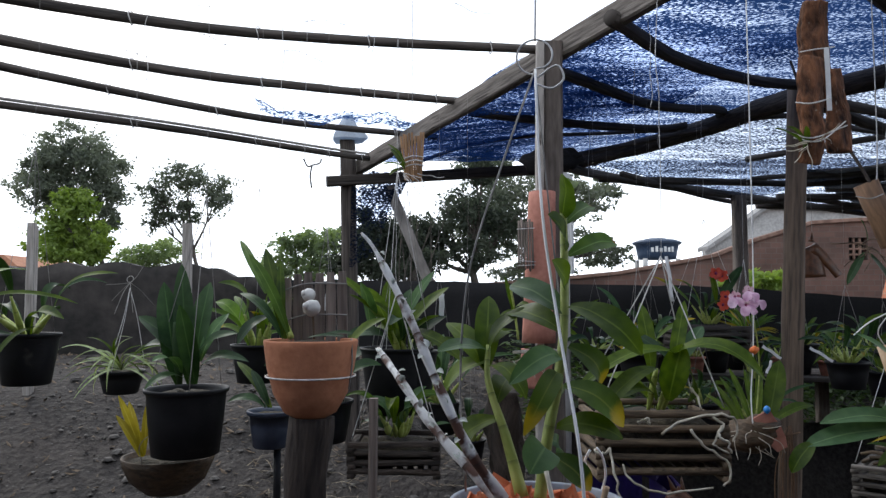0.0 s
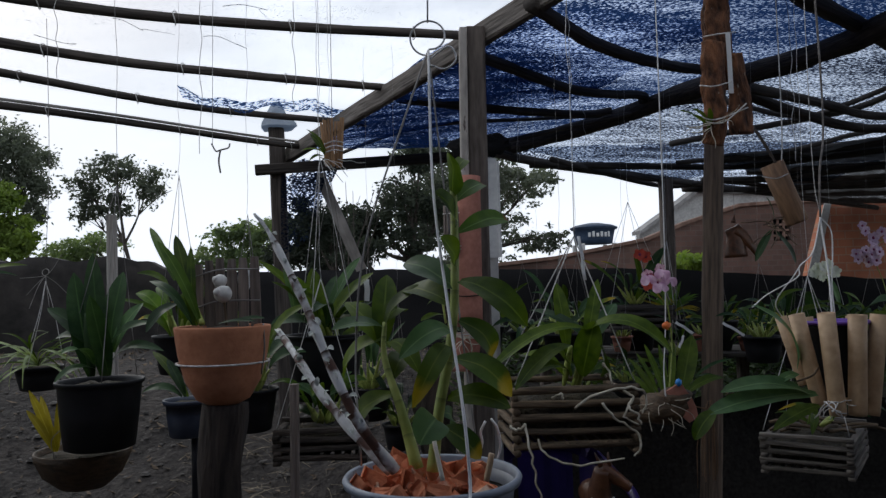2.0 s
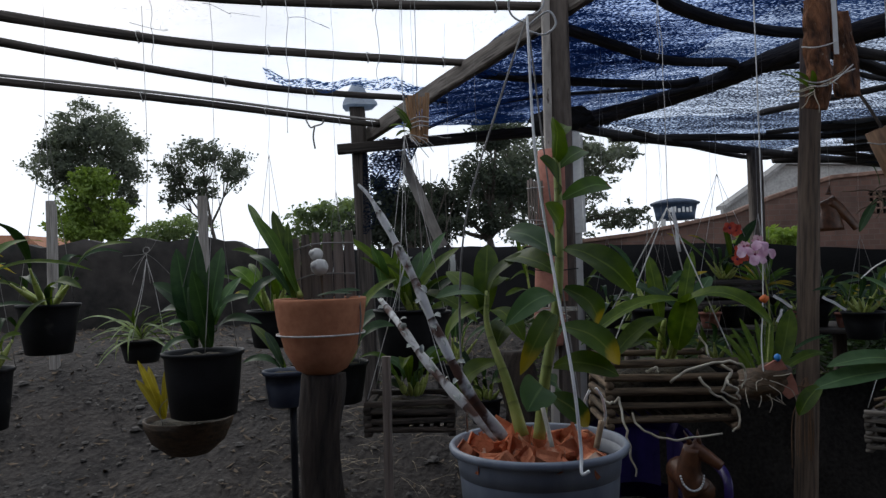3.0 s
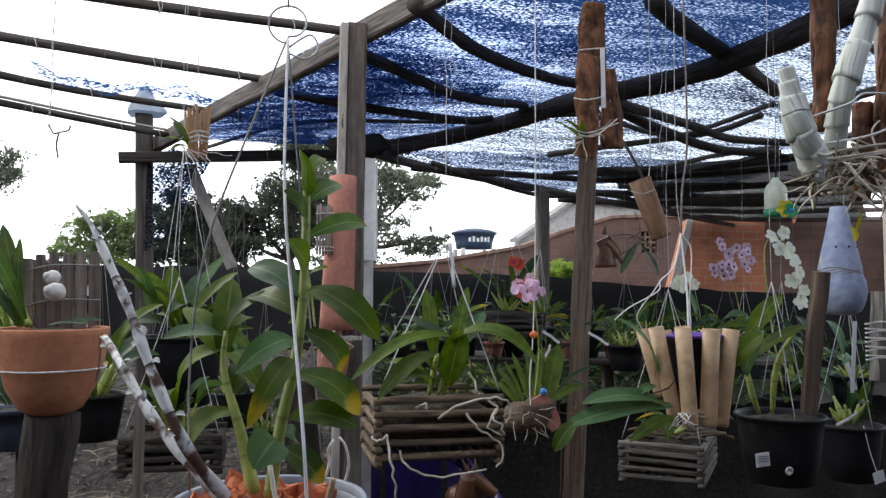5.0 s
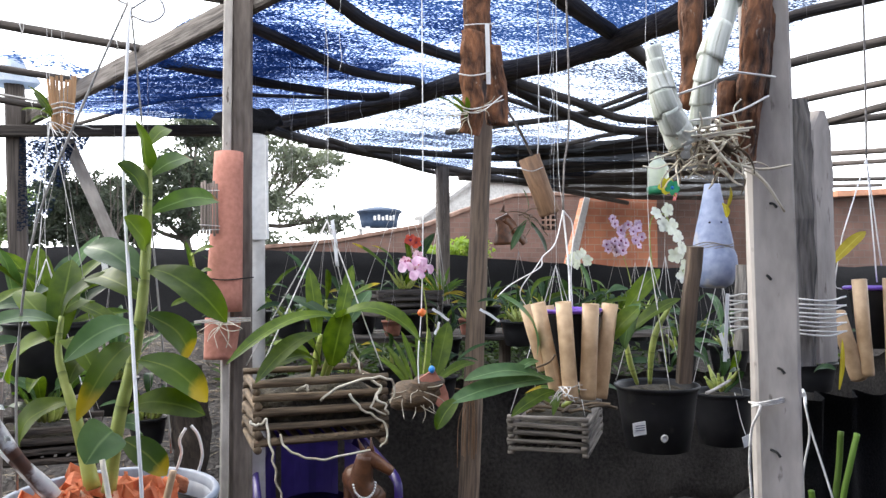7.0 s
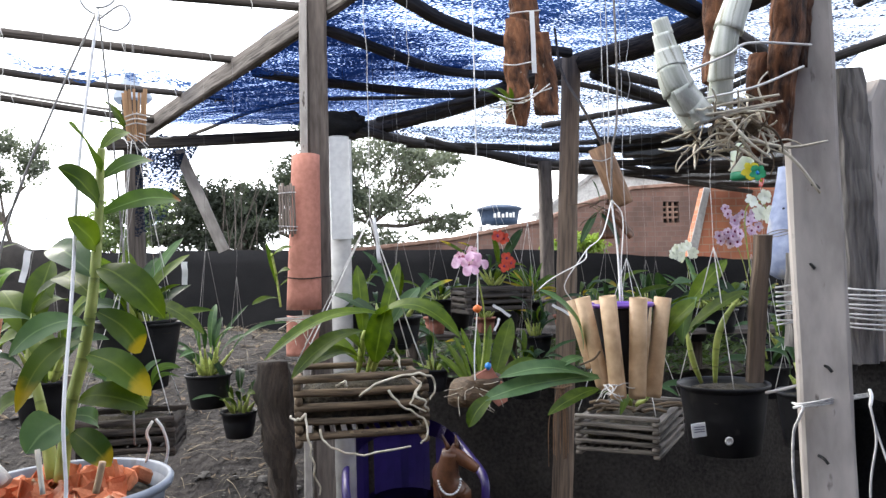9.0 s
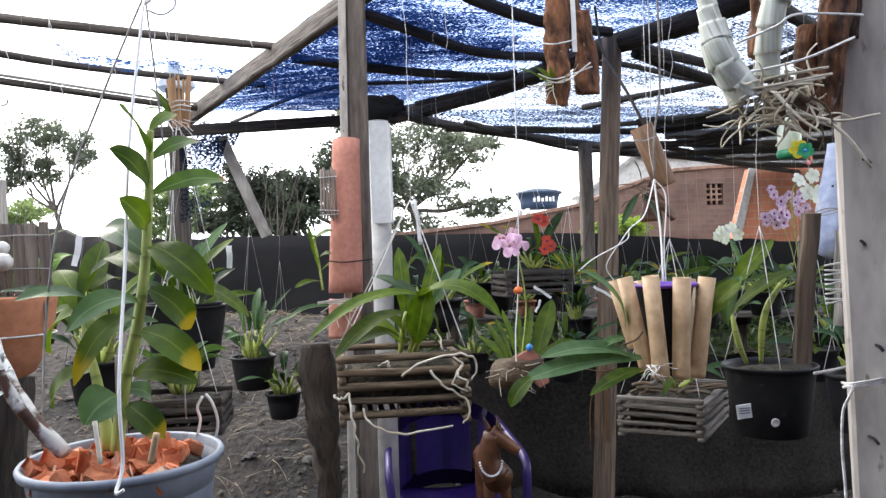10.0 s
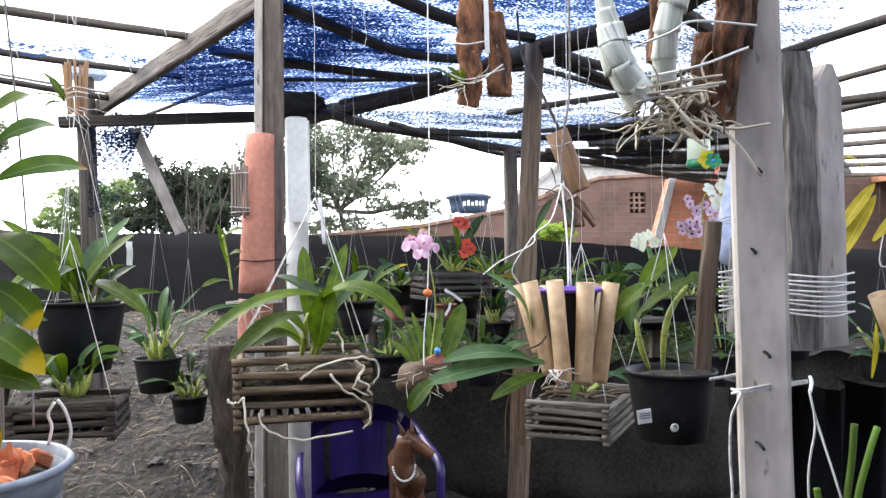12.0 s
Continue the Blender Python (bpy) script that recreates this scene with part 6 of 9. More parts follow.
for k, e in enumerate(((-0.075, -0.045, 0.03), (0.06, 0.085, -0.02), (-0.03, -0.09, -0.05), (0.07, -0.06, 0.04), (0.025, -0.085, -0.03), (-0.06, 0.01, -0.05))):
    wire(sq, [hub + Vector((0, 0, 0.018)), hub + Vector((e[0] * 0.4, e[2] * 0.5, e[1] * 0.3 + 0.01)), hub + Vector((e[0], e[2], e[1]))], 0.0011, STEELWIRE, "hanger_arm")
wire(sq, [hub + Vector((0, 0, 0.06)), hub + Vector((0.01, 0, 0.4)), (hub.x, hub.y, ROOF_Z)], 0.001, STEELWIRE, "hanging_string")


# ---------------------------------------------------------------- stick and slat baskets
def stick_basket(c, w, d, h, courses, r, label, mat=TWIG, turn=0.0, name="stick_basket", flat=1.0, group="wooden baskets", seed=0):
    """Sticks laid crosswise in courses round a square, with a floor of sticks; c is the middle of the top."""
    rng = random.Random(seed)
    c = Vector(c)
    t = thing(name, c - Vector((0, 0, h)), label, "basket", group)
    q = Matrix.Rotation(turn, 3, "Z")

    def stick(a, b, rr, nm="stick"):
        a, b = c + q @ Vector(a), c + q @ Vector(b)
        j = Vector((rng.uniform(-1, 1), rng.uniform(-1, 1), rng.uniform(-1, 1))) * rr * 0.25
        if flat < 1:
            bm = plank(a + j, b - j, rr * 2.0, rr * 2 * flat, facing=(0, 0, 1), worn=0.0012, cuts=5, seed=rng.uniform(0, 9))
        else:
            bm = tube([a + j, (a + b) / 2 - j * 0.7, b - j], taper(rr * rng.uniform(0.85, 1.1), rr * rng.uniform(0.8, 1.05)), 9, 5, 0.12, seed=rng.uniform(0, 9))
        part(nm, bm, mat, t)

    step = h / courses
    for k in range(courses):
        z = -step * (k + 0.3)
        for s in (-1, 1):
            stick((-w / 2 - r, s * d / 2, z), (w / 2 + r, s * d / 2, z), r)
            stick((s * w / 2, -d / 2 - r, z - step / 2), (s * w / 2, d / 2 + r, z - step / 2), r)
    n = int(w / (r * 2.6))
    for k in range(n):
        x = -w / 2 + w * (k + 0.5) / n
        stick((x, -d / 2 - r * 0.7, -h + step * 0.75), (x, d / 2 + r * 0.7, -h + step * 0.75), r * 0.8, "floor_stick")
    fill = lathe(c - Vector((0, 0, h * 0.35)), [(w * 0.46, -h * 0.35), (w * 0.47, 0), (w * 0.3, h * 0.2), (0.001, h * 0.25)], 20, uneven=0.15)
    for v in fill.verts:
        o = v.co - c
        v.co = c + q @ Vector((max(min(o.x * 1.3, w * 0.47), -w * 0.47), max(min(o.y * d / w * 1.3, d * 0.46), -d * 0.46), o.z + 0.016 * noise.noise(v.co * 60)))
    part("growing_medium", fill, MOSS, t)
    corners = [c + q @ Vector((sx * w / 2, sy * d / 2, 0.005)) for sx in (-1, 1) for sy in (-1, 1)]
    return t, corners


a0, a1 = Vector((0.318, 1.550, 1.283)), Vector((0.571, 1.550, 1.271))
aw = (a1 - a0).length
ac = (a0 + a1) / 2 + Vector((0, 0.1, 0.004))
A, acorn = stick_basket(ac, aw, 0.2, 0.142, 5, 0.0082, "brown stick basket of orchid with long white roots", seed=3)
hang(A, (0.477, 1.650, 1.599), acorn, 0.0014, STRING, seed=5)
part("label_stick", plank((0.487, 1.640, 1.599), (0.494, 1.630, 1.501), 0.008, 0.0015, facing=(0.3, -1, 0)), LABEL, A, "white plastic plant label")
leaves(A, [
    ((0.504, 1.620, 1.387), (0.256, 1.500, 1.320), 0.036, 0.05), ((0.456, 1.620, 1.358), (0.306, 1.480, 1.285), 0.04, 0.03), ((0.479, 1.620, 1.292), (0.505, 1.600, 1.412), 0.06, 0.008),
    ((0.480, 1.620, 1.382), (0.644, 1.520, 1.344), 0.05, 0.055), ((0.458, 1.650, 1.289), (0.407, 1.600, 1.361), 0.045, 0.01), ((0.495, 1.650, 1.337), (0.549, 1.720, 1.503), 0.032, 0.01),
    ((0.461, 1.680, 1.336), (0.456, 1.750, 1.498), 0.035, 0.01), ((0.446, 1.650, 1.290), (0.363, 1.700, 1.336), 0.035, 0.02), ((0.513, 1.600, 1.293), (0.503, 1.560, 1.362), 0.04, 0.01),
    ((0.509, 1.660, 1.361), (0.391, 1.750, 1.434), 0.03, 0.02, LEAFDARK), ((0.515, 1.660, 1.361), (0.599, 1.750, 1.444), 0.035, 0.01, LEAFBLUE), ((0.442, 1.600, 1.307), (0.348, 1.550, 1.303), 0.035, 0.02),
])
krng = random.Random(6)
for a, b, r in (((0.464, 1.650, 1.267), (0.508, 1.630, 1.393), 0.007), ((0.446, 1.660, 1.267), (0.460, 1.640, 1.357), 0.007), ((0.477, 1.660, 1.266), (0.501, 1.650, 1.343), 0.008)):
    part("pseudobulb", tube([a, Vector(a).lerp(Vector(b), 0.5), b], lambda t, r=r: r * (0.6 + 0.5 * math.sin(math.pi * t)), 8), GREENSTEM, A)
for pts in ([(0.436, 1.530, 1.236), (0.481, 1.530, 1.263), (0.561, 1.530, 1.275), (0.592, 1.540, 1.252), (0.578, 1.530, 1.220)],
            [(0.495, 1.530, 1.245), (0.521, 1.530, 1.213), (0.555, 1.530, 1.192), (0.572, 1.530, 1.163), (0.560, 1.530, 1.132)],
            [(0.531, 1.560, 1.277), (0.561, 1.530, 1.254), (0.538, 1.530, 1.219), (0.570, 1.530, 1.197)],
            [(0.302, 1.530, 1.207), (0.316, 1.520, 1.200), (0.332, 1.520, 1.206), (0.337, 1.500, 1.157), (0.345, 1.500, 1.113), (0.357, 1.500, 1.060)],
            [(0.359, 1.530, 1.177), (0.379, 1.520, 1.145), (0.445, 1.520, 1.123), (0.537, 1.530, 1.133)],
            [(0.525, 1.600, 1.293), (0.517, 1.580, 1.319), (0.527, 1.550, 1.281)],
            [(0.392, 1.540, 1.258), (0.408, 1.530, 1.265), (0.416, 1.530, 1.253)],
            [(0.563, 1.540, 1.253), (0.548, 1.520, 1.234), (0.565, 1.520, 1.224), (0.574, 1.530, 1.197)]):
    kinked = [add(q, (krng.uniform(-0.003, 0.003), krng.uniform(-0.002, 0.002), krng.uniform(-0.003, 0.003))) for q in smooth_line(pts, 4)]
    part("root", tube(kinked, taper(0.0026, 0.0019), 6, 2, 0.35), ROOT, A)

b0, b1, b2 = Vector((1.219, 1.870, 1.116)), Vector((1.057, 2.000, 1.097)), Vector((1.446, 2.100, 1.065))
bw, bd = (b1 - b0).length, (b2 - b0).length
turn = math.atan2((b0 - b1).y, (b0 - b1).x)
bcen = (b1 + b2) / 2
B, bcorn = stick_basket(bcen, bw, bd, 0.108, 5, 0.0088, "grey weathered slat basket holding an orchid", SLATWOOD, turn, "slat_basket", 0.6, seed=4)
hang(B, bcen + Vector((0, 0.0, 0.42)), bcorn, 0.0011, STRING, seed=6)
clump(B, bcen, 6, 0.13, 0.03, (LEAF, LEAFDARK), 51, 0.4)
trng = random.Random(52)
for k in range(16):
    p = bcen + Vector((trng.uniform(-0.11, 0.11), trng.uniform(-0.09, 0.09), trng.uniform(-0.012, 0.006)))
    a = trng.uniform(0, 6.28)
    d = Vector((math.cos(a), math.sin(a), trng.uniform(-0.1, 0.1))) * trng.uniform(0.03, 0.07)
    part("twig", tube([p - d, p + Vector((0, 0, 0.006)), p + d], taper(0.006, 0.004), 7, 4, 0.3, seed=k), TWIG, B)

# ---------------------------------------------------------------- bamboo tube planter
bt = thing("bamboo_planter", (0.973, 1.470, 1.250), "planter of leaning bamboo tubes tied round a purple-rimmed pot", "planter")
ring_c = Vector((0.982, 1.500, 1.399))


def bamboo(parent, top, foot, r, name="bamboo_tube"):
    top, foot = Vector(top), Vector(foot)
    ln = (top - foot).length
    part(name, lathe(foot, [(r * 0.96, 0), (r, 0.01), (r * 0.98, ln * 0.5), (r * 1.02, ln), (r * 0.84, ln), (r * 0.84, ln - 0.025), (0.001, ln - 0.026)], 18, axis=top - foot), BAMBOO, parent)


for t_, f_, r_ in (((0.881, 1.520, 1.413), (0.914, 1.500, 1.273), 0.012), ((0.887, 1.470, 1.420), (0.924, 1.460, 1.236), 0.0155), ((0.920, 1.420, 1.423), (0.941, 1.430, 1.221), 0.0165),
                   ((0.985, 1.420, 1.418), (0.981, 1.430, 1.219), 0.0175), ((1.058, 1.460, 1.415), (1.028, 1.460, 1.213), 0.017), ((0.958, 1.560, 1.409), (0.973, 1.540, 1.228), 0.015), ((1.072, 1.570, 1.407), (1.042, 1.540, 1.226), 0.015)):
    bamboo(bt, t_, f_, r_)
part("pot_rim", lathe(ring_c, [(0.066, -0.003), (0.07, 0), (0.07, 0.004), (0.066, 0.006), (0.062, 0.003), (0.062, -0.002)], 36), PURPLERING, bt, "purple plastic ring")
part("pot", lathe(ring_c, [(0.035, -0.15), (0.045, -0.08), (0.058, -0.01), (0.06, 0.0), (0.052, -0.01)], 28), BLACKPOT, bt)
bapex = Vector((0.979, 1.520, 1.622))
wire(bt, [(0.982, 1.500, 1.408), (0.985, 1.510, 1.501), (0.981, 1.520, 1.596), bapex], 0.0022, WHITEWIRE)
wire(bt, [(0.988, 1.500, 1.408), (0.991, 1.510, 1.478), (1.003, 1.520, 1.584), bapex], 0.0014, WHITEWIRE)
wire(bt, [bapex, (0.947, 1.500, 1.548), (0.905, 1.480, 1.518), (0.893, 1.470, 1.495), (0.823, 1.460, 1.462), (0.785, 1.450, 1.437)], 0.0014, WHITEWIRE)
wire(bt, [(0.905, 1.480, 1.518), (0.884, 1.470, 1.496), (0.861, 1.500, 1.445), (0.886, 1.520, 1.409)], 0.0012, WHITEWIRE)
wire(bt, [bapex, add(bapex, (0.004, 0, 0.1)), add(bapex, (0.03, 0.02, 0.25)), (bapex.x + 0.035, bapex.y + 0.05, ROOF_Z)], 0.0024, GREYROPE, "rope", "thick grey rope up to the roof")
wire(bt, [bapex, add(bapex, (-0.012, 0, 0.15)), (bapex.x - 0.01, bapex.y, ROOF_Z)], 0.0008, STRING)
leaves(bt, [
    ((0.905, 1.440, 1.262), (0.648, 1.380, 1.240), 0.052, 0.016, LEAFBLUE), ((0.880, 1.430, 1.266), (0.690, 1.400, 1.278), 0.044, 0.022, LEAFBLUE), ((0.882, 1.460, 1.299), (0.801, 1.420, 1.279), 0.02, 0.012, LEAFBLUE),
    ((0.892, 1.410, 1.244), (0.770, 1.360, 1.210), 0.03, 0.012), ((0.888, 1.480, 1.308), (0.787, 1.450, 1.441), 0.025, 0.03, LEAFBLUE), ((0.670, 1.385, 1.246), (0.622, 1.370, 1.196), 0.032, 0.012),
])
roots(bt, (0.921, 1.420, 1.250), 13, 0.045, 7, 0.0014, 0.4, STRING)
wire(bt, [(0.870, 1.450, 1.287), (0.891, 1.430, 1.300), (0.905, 1.430, 1.315)], 0.0022, TWIG, "tie")

# ---------------------------------------------------------------- black pots by the grey post
pc = Vector((1.241, 1.550, 1.218))
pb = thing("potted_orchid", pc - Vector((0, 0, 0.15)), "cane orchid with a wooden stake in a black labelled pot", "potted orchid", "hanging pots")
pot(pb, pc, 0.0955, 0.152, 0.0741, BLACKPOT)
tagp = (1.123, 1.455, 1.141)
part("label", plank(add(tagp, (-0.012, 0.003, -0.003)), add(tagp, (0.016, -0.004, 0.001)), 0.03, 0.002, facing=(-0.2, -1, -0.15), worn=0.0003), LABEL, pb, "white paper label with small print", smooth=False)
for k in range(3):
    part("print_line", plank(add(tagp, (-0.008, -0.0005, -0.005 + k * 0.005)), add(tagp, (0.012, -0.0062, -0.003 + k * 0.005)), 0.0016, 0.0012, facing=(-0.2, -1, -0.15), worn=0.0001), INK, pb, smooth=False)
part("drain_hole", lathe((1.204, 1.475, 1.108), [(0.009, 0), (0.0095, 0.003), (0.006, 0.004), (0.005, 0.001)], 16, axis=(0, -1, -0.1)), STRING, pb)
part("stake", plank((1.318, 1.550, 1.216), (1.318, 1.500, 1.541), 0.0359, 0.02, worn=0.003, seed=12), BROWNPOST, pb, "brown wooden stake", smooth=False)
for pts, r in (([(1.222, 1.550, 1.219), (1.221, 1.540, 1.293), (1.238, 1.540, 1.348), (1.284, 1.550, 1.402)], 0.0065), ([(1.195, 1.560, 1.218), (1.176, 1.560, 1.268), (1.169, 1.570, 1.329)], 0.006)):
    part("cane", tube(pts, lambda t, r=r: r * (0.7 + 0.5 * math.sin(math.pi * t)), 8, 6, 0.1), GREENSTEM, pb)
leaves(pb, [
    ((1.120, 1.500, 1.312), (1.123, 1.440, 1.414), 0.06, 0.012, LEAFBLUE), ((1.064, 1.480, 1.324), (1.123, 1.440, 1.408), 0.05, 0.01), ((1.169, 1.570, 1.329), (1.275, 1.500, 1.420), 0.04, 0.012),
    ((1.193, 1.600, 1.389), (1.291, 1.600, 1.489), 0.045, 0.008), ((1.182, 1.570, 1.328), (1.197, 1.500, 1.352), 0.025, 0.01, LEAFBLUE), ((1.284, 1.550, 1.402), (1.239, 1.620, 1.438), 0.04, 0.012, LEAFDARK),
    ((1.212, 1.620, 1.439), (1.177, 1.700, 1.398), 0.05, 0.015, LEAFDARK), ((1.278, 1.550, 1.414), (1.391, 1.600, 1.321), 0.03, 0.01, LEAFDARK),
])
hang(pb, pc + Vector((0.0, 0.02, 0.3)), rim_points(pc, 0.0966, 3, 0.2), 0.0011, STRING, seed=9)
pc2 = Vector((1.604, 1.750, 1.148))
pb2 = thing("potted_orchid", pc2 - Vector((0, 0, 0.14)), "small orchid in a black pot with a dangling tag", "potted orchid", "hanging pots")
pot(pb2, pc2, 0.0812, 0.145, 0.0629, BLACKPOT)
clump(pb2, pc2, 7, 0.15, 0.03, (LEAF, LEAFDARK), 61, 0.7)
hang(pb2, pc2 + Vector((0, 0, 0.34)), rim_points(pc2, 0.0812, 3, 0.5), 0.0011, STRING, seed=11)
tag2 = (1.571, 1.620, 1.041)
part("label", plank(add(tag2, (-0.014, 0, -0.004)), add(tag2, (0.016, 0, 0.004)), 0.028, 0.002, worn=0.0003), LABEL, pb2, "white dangling tag", smooth=False)
wire(pb2, [tag2, (1.576, 1.650, 1.093), (1.585, 1.680, 1.155)], 0.001)
for k, (a, b) in enumerate((((1.603, 1.720, 1.419), (1.589, 1.720, 1.233)), ((1.584, 1.730, 1.310), (1.608, 1.730, 1.239)))):
    part("plant_label", plank(a, b, 0.012, 0.0015, worn=0.0003), LABEL, pb2, "white plastic plant label", smooth=False)

# ---------------------------------------------------------------- grey post with the mounted orchid
gpost = part("grey_post", plank((1.1227, 1.02, -0.1), (1.055, 1.02, 2.5), 0.072, 0.034, (-0.55, -1, 0), 0.003, 18, seed=14), GREYWOOD, smooth=False)
tagged(gpost, "pale grey sawn post with old nails", "post", "", "structure")
for p in ((1.065, 1.032, 1.480), (1.066, 1.020, 1.197), (1.078, 1.020, 1.329), (1.068, 1.020, 1.596)):
    part("nail", tube([add(p, (0.004, 0.0, 0)), add(p, (0.0, -0.02, -0.001)), add(p, (0.003, -0.026, -0.008))], 0.0022, 6), HOLE, gpost)
slab_top = (1.282, 1.140, 1.793)
sb = thing("wooden_slab", (slab_top[0], 1.14, 1.3), "weathered grey plank tied behind the post with white string", "board")
part("board", plank((1.198, 1.080, 1.319), (1.195, 1.080, 1.788), 0.048, 0.035, (-0.35, -1, 0), worn=0.004, cuts=20, end=0.12, seed=15), SLAB, sb, smooth=False)
part("sapwood", plank((1.251, 1.083, 1.322), (1.248, 1.083, 1.772), 0.068, 0.03, (0.25, -1, 0), worn=0.0015, cuts=12, end=0.75, seed=17), GREYWOOD, sb, "smooth pale sapwood edge", smooth=False)
part("board", plank((1.129, 1.130, 1.343), (1.137, 1.130, 1.496), 0.0474, 0.025, worn=0.003, cuts=6, seed=16), SLAB, sb, smooth=False)
for k in range(9):
    z = k * 0.0075
    a, b = (1.075, 1.110, 1.382), (1.263, 1.035, 1.376)
    part("string", tube([add(a, (0, 0.0, z)), add(a, (0.05, -0.004, z + 0.003 * (-1) ** k)), add(b, (-0.06, -0.003, z - 0.002)), add(b, (0, 0.002, z + 0.004 * (-1) ** k))], 0.0016, 5), WHITEWIRE, sb)


def bark_piece(pts, radius, flat, seed):
    """A knobbly slab of bark with a broken outline."""
    bm = tube(pts, radius, 18, 16, 0.35, flat, seed)
    for v in bm.verts:
        e = 0.006 * noise.noise(v.co * 24 + Vector((seed, 0, 0))) + 0.003 * noise.noise(v.co * 70 + Vector((0, seed, 0)))
        v.co += Vector((e * 1.2, e * 0.8, 0.006 * noise.noise(Vector((v.co.x * 90, v.co.y * 90, seed)))))
    return bm


mo = thing("mounted_orchid", (0.984, 1.000, 1.755), "large orchid of papery canes mounted on red bark slabs", "mounted plant")
for pts, r, fl in (([(1.052, 1.000, 1.980), (1.028, 0.990, 1.846), (1.014, 0.990, 1.755), (1.013, 1.000, 1.657)], 0.0270, 0.6), ([(0.950, 1.040, 1.982), (0.936, 1.030, 1.867), (0.924, 1.020, 1.746)], 0.0199, 0.7),
                   ([(1.002, 1.020, 1.788), (0.989, 1.010, 1.703), (0.979, 1.010, 1.639)], 0.0195, 0.7), ([(1.091, 1.010, 1.989), (1.069, 1.000, 1.871), (1.055, 1.000, 1.769)], 0.0105, 0.7)):
    part("bark_slab", bark_piece(pts, lambda t, r=r: r * (1 - 0.25 * t * t), fl, r * 99), BARK, mo)


def sheathed_cane(parent, pts, r0, r1, n, label):
    """A thick cane wrapped in overlapping papery sheaths, each with a torn, lifting edge over the next."""
    line = smooth_line(pts, 10)
    step = (len(line) - 1) / n
    for k in range(n):
        wob = Vector((noise.noise(Vector((k * 1.7, r0 * 99, 0))), 0, 0)) * r1 * 0.1
        seg = [q + wob for q in line[int(k * step): int((k + 1) * step) + 2]]
        ra = (r0 + (r1 - r0) * k / n) * (1 + 0.14 * noise.noise(Vector((k * 2.3, 5.1, r0 * 50))))
        bm = sweep(bmesh.new(), seg, lambda t, ra=ra: ra * (0.92 + 0.06 * math.sin(2.2 * t) + 0.1 * t ** 4), 22, 0.05, 0.85, k)
        along, end = (seg[-1] - seg[0]).normalized(), seg[-1]
        for v in bm.verts:
            near = 1 - min((v.co - end).dot(along) / -max((seg[-1] - seg[0]).length * 0.4, 1e-6), 1)
            if near > 0:
                v.co += along * near * ra * 0.5 * noise.noise(v.co * 30 + Vector((k * 3.1, 0, 0)))
        part("sheath", bm, SHEATH, parent, label)


sheathed_cane(mo, [(0.804, 0.950, 1.813), (0.815, 0.950, 1.773), (0.828, 0.950, 1.725), (0.867, 0.970, 1.685)], 0.012, 0.031, 6, "grey-green papery cane sheath")
sheathed_cane(mo, [(0.960, 0.950, 1.940), (0.938, 0.950, 1.878), (0.908, 0.950, 1.806), (0.902, 0.960, 1.758), (0.909, 0.980, 1.706)], 0.018, 0.018, 6, "pale papery cane sheath")
rr = random.Random(77)
part("root_nest", rock((0.939, 0.985, 1.677), (0.03, 0.018, 0.024), 9, 0.6, 3), NEST, mo)
hubr = Vector((0.910, 0.960, 1.669))
for k in range(84):
    a = hubr + Vector((rr.uniform(-0.05, 0.06), rr.uniform(-0.015, 0.03), rr.uniform(-0.03, 0.035)))
    d = Vector((rr.uniform(-1, 1.2), rr.uniform(-0.5, 0.2), rr.uniform(-0.9, 0.7))).normalized()
    pts = [a]
    for _ in range(3):
        d = (d + Vector((rr.uniform(-0.9, 0.9), rr.uniform(-0.5, 0.5), rr.uniform(-0.8, 0.6)))).normalized()
        pts.append(pts[-1] + d * rr.uniform(0.009, 0.024))
    part("root", tube(pts, taper(rr.uniform(0.0013, 0.0026), 0.001), 6, 4, 0.35, seed=k), ROOT if k % 5 else NEST, mo)
for pts in ([(0.847, 0.950, 1.689), (0.899, 0.940, 1.699), (0.973, 0.940, 1.712)], [(0.842, 0.950, 1.681), (0.889, 0.940, 1.687), (0.978, 0.940, 1.703)], [(0.852, 0.950, 1.673), (0.909, 0.940, 1.687), (0.967, 0.940, 1.698)],
            [(0.917, 0.950, 1.655), (0.982, 0.940, 1.640), (1.038, 0.930, 1.647)], [(0.971, 0.940, 1.639), (0.993, 0.930, 1.613), (1.023, 0.930, 1.576)], [(0.894, 0.940, 1.678), (0.920, 0.930, 1.644), (0.949, 0.930, 1.625)]):
    part("root", tube(pts, taper(0.0029, 0.0017), 7, 6, 0.35), ROOT, mo)
for pts in ([(0.848, 0.950, 1.745), (0.892, 0.930, 1.762), (0.932, 0.940, 1.782), (1.049, 0.970, 1.792)], [(0.867, 0.950, 1.707), (0.932, 0.930, 1.720), (1.035, 0.970, 1.761)]):
    wire(mo, pts, 0.0018, WHITEWIRE, "tie")
# cord, cloth and stems below the post
wire(gpost, [(1.027, 1.010, 1.270), (1.035, 1.000, 1.273), (1.029, 1.000, 1.258), (1.026, 1.010, 1.234), (1.030, 1.020, 1.178), (1.033, 1.020, 1.119), (1.033, 1.020, 1.015)], 0.0022, STRING, "cord")
for k in range(3):
    wire(gpost, [(1.040, 1.030, 1.273), add((1.035, 1.000, 1.273), (0, 0, 0.002 * k)), add((1.081, 1.000, 1.275), (0, 0, 0.003 * k)), add((1.211, 1.080, 1.265), (0, 0, 0.002 * k))], 0.0016, STRING, "cord")
cl = [(1.271, 1.200, 1.237), (1.732, 1.300, 1.209)]
cloth = bmesh.new()
cols = []
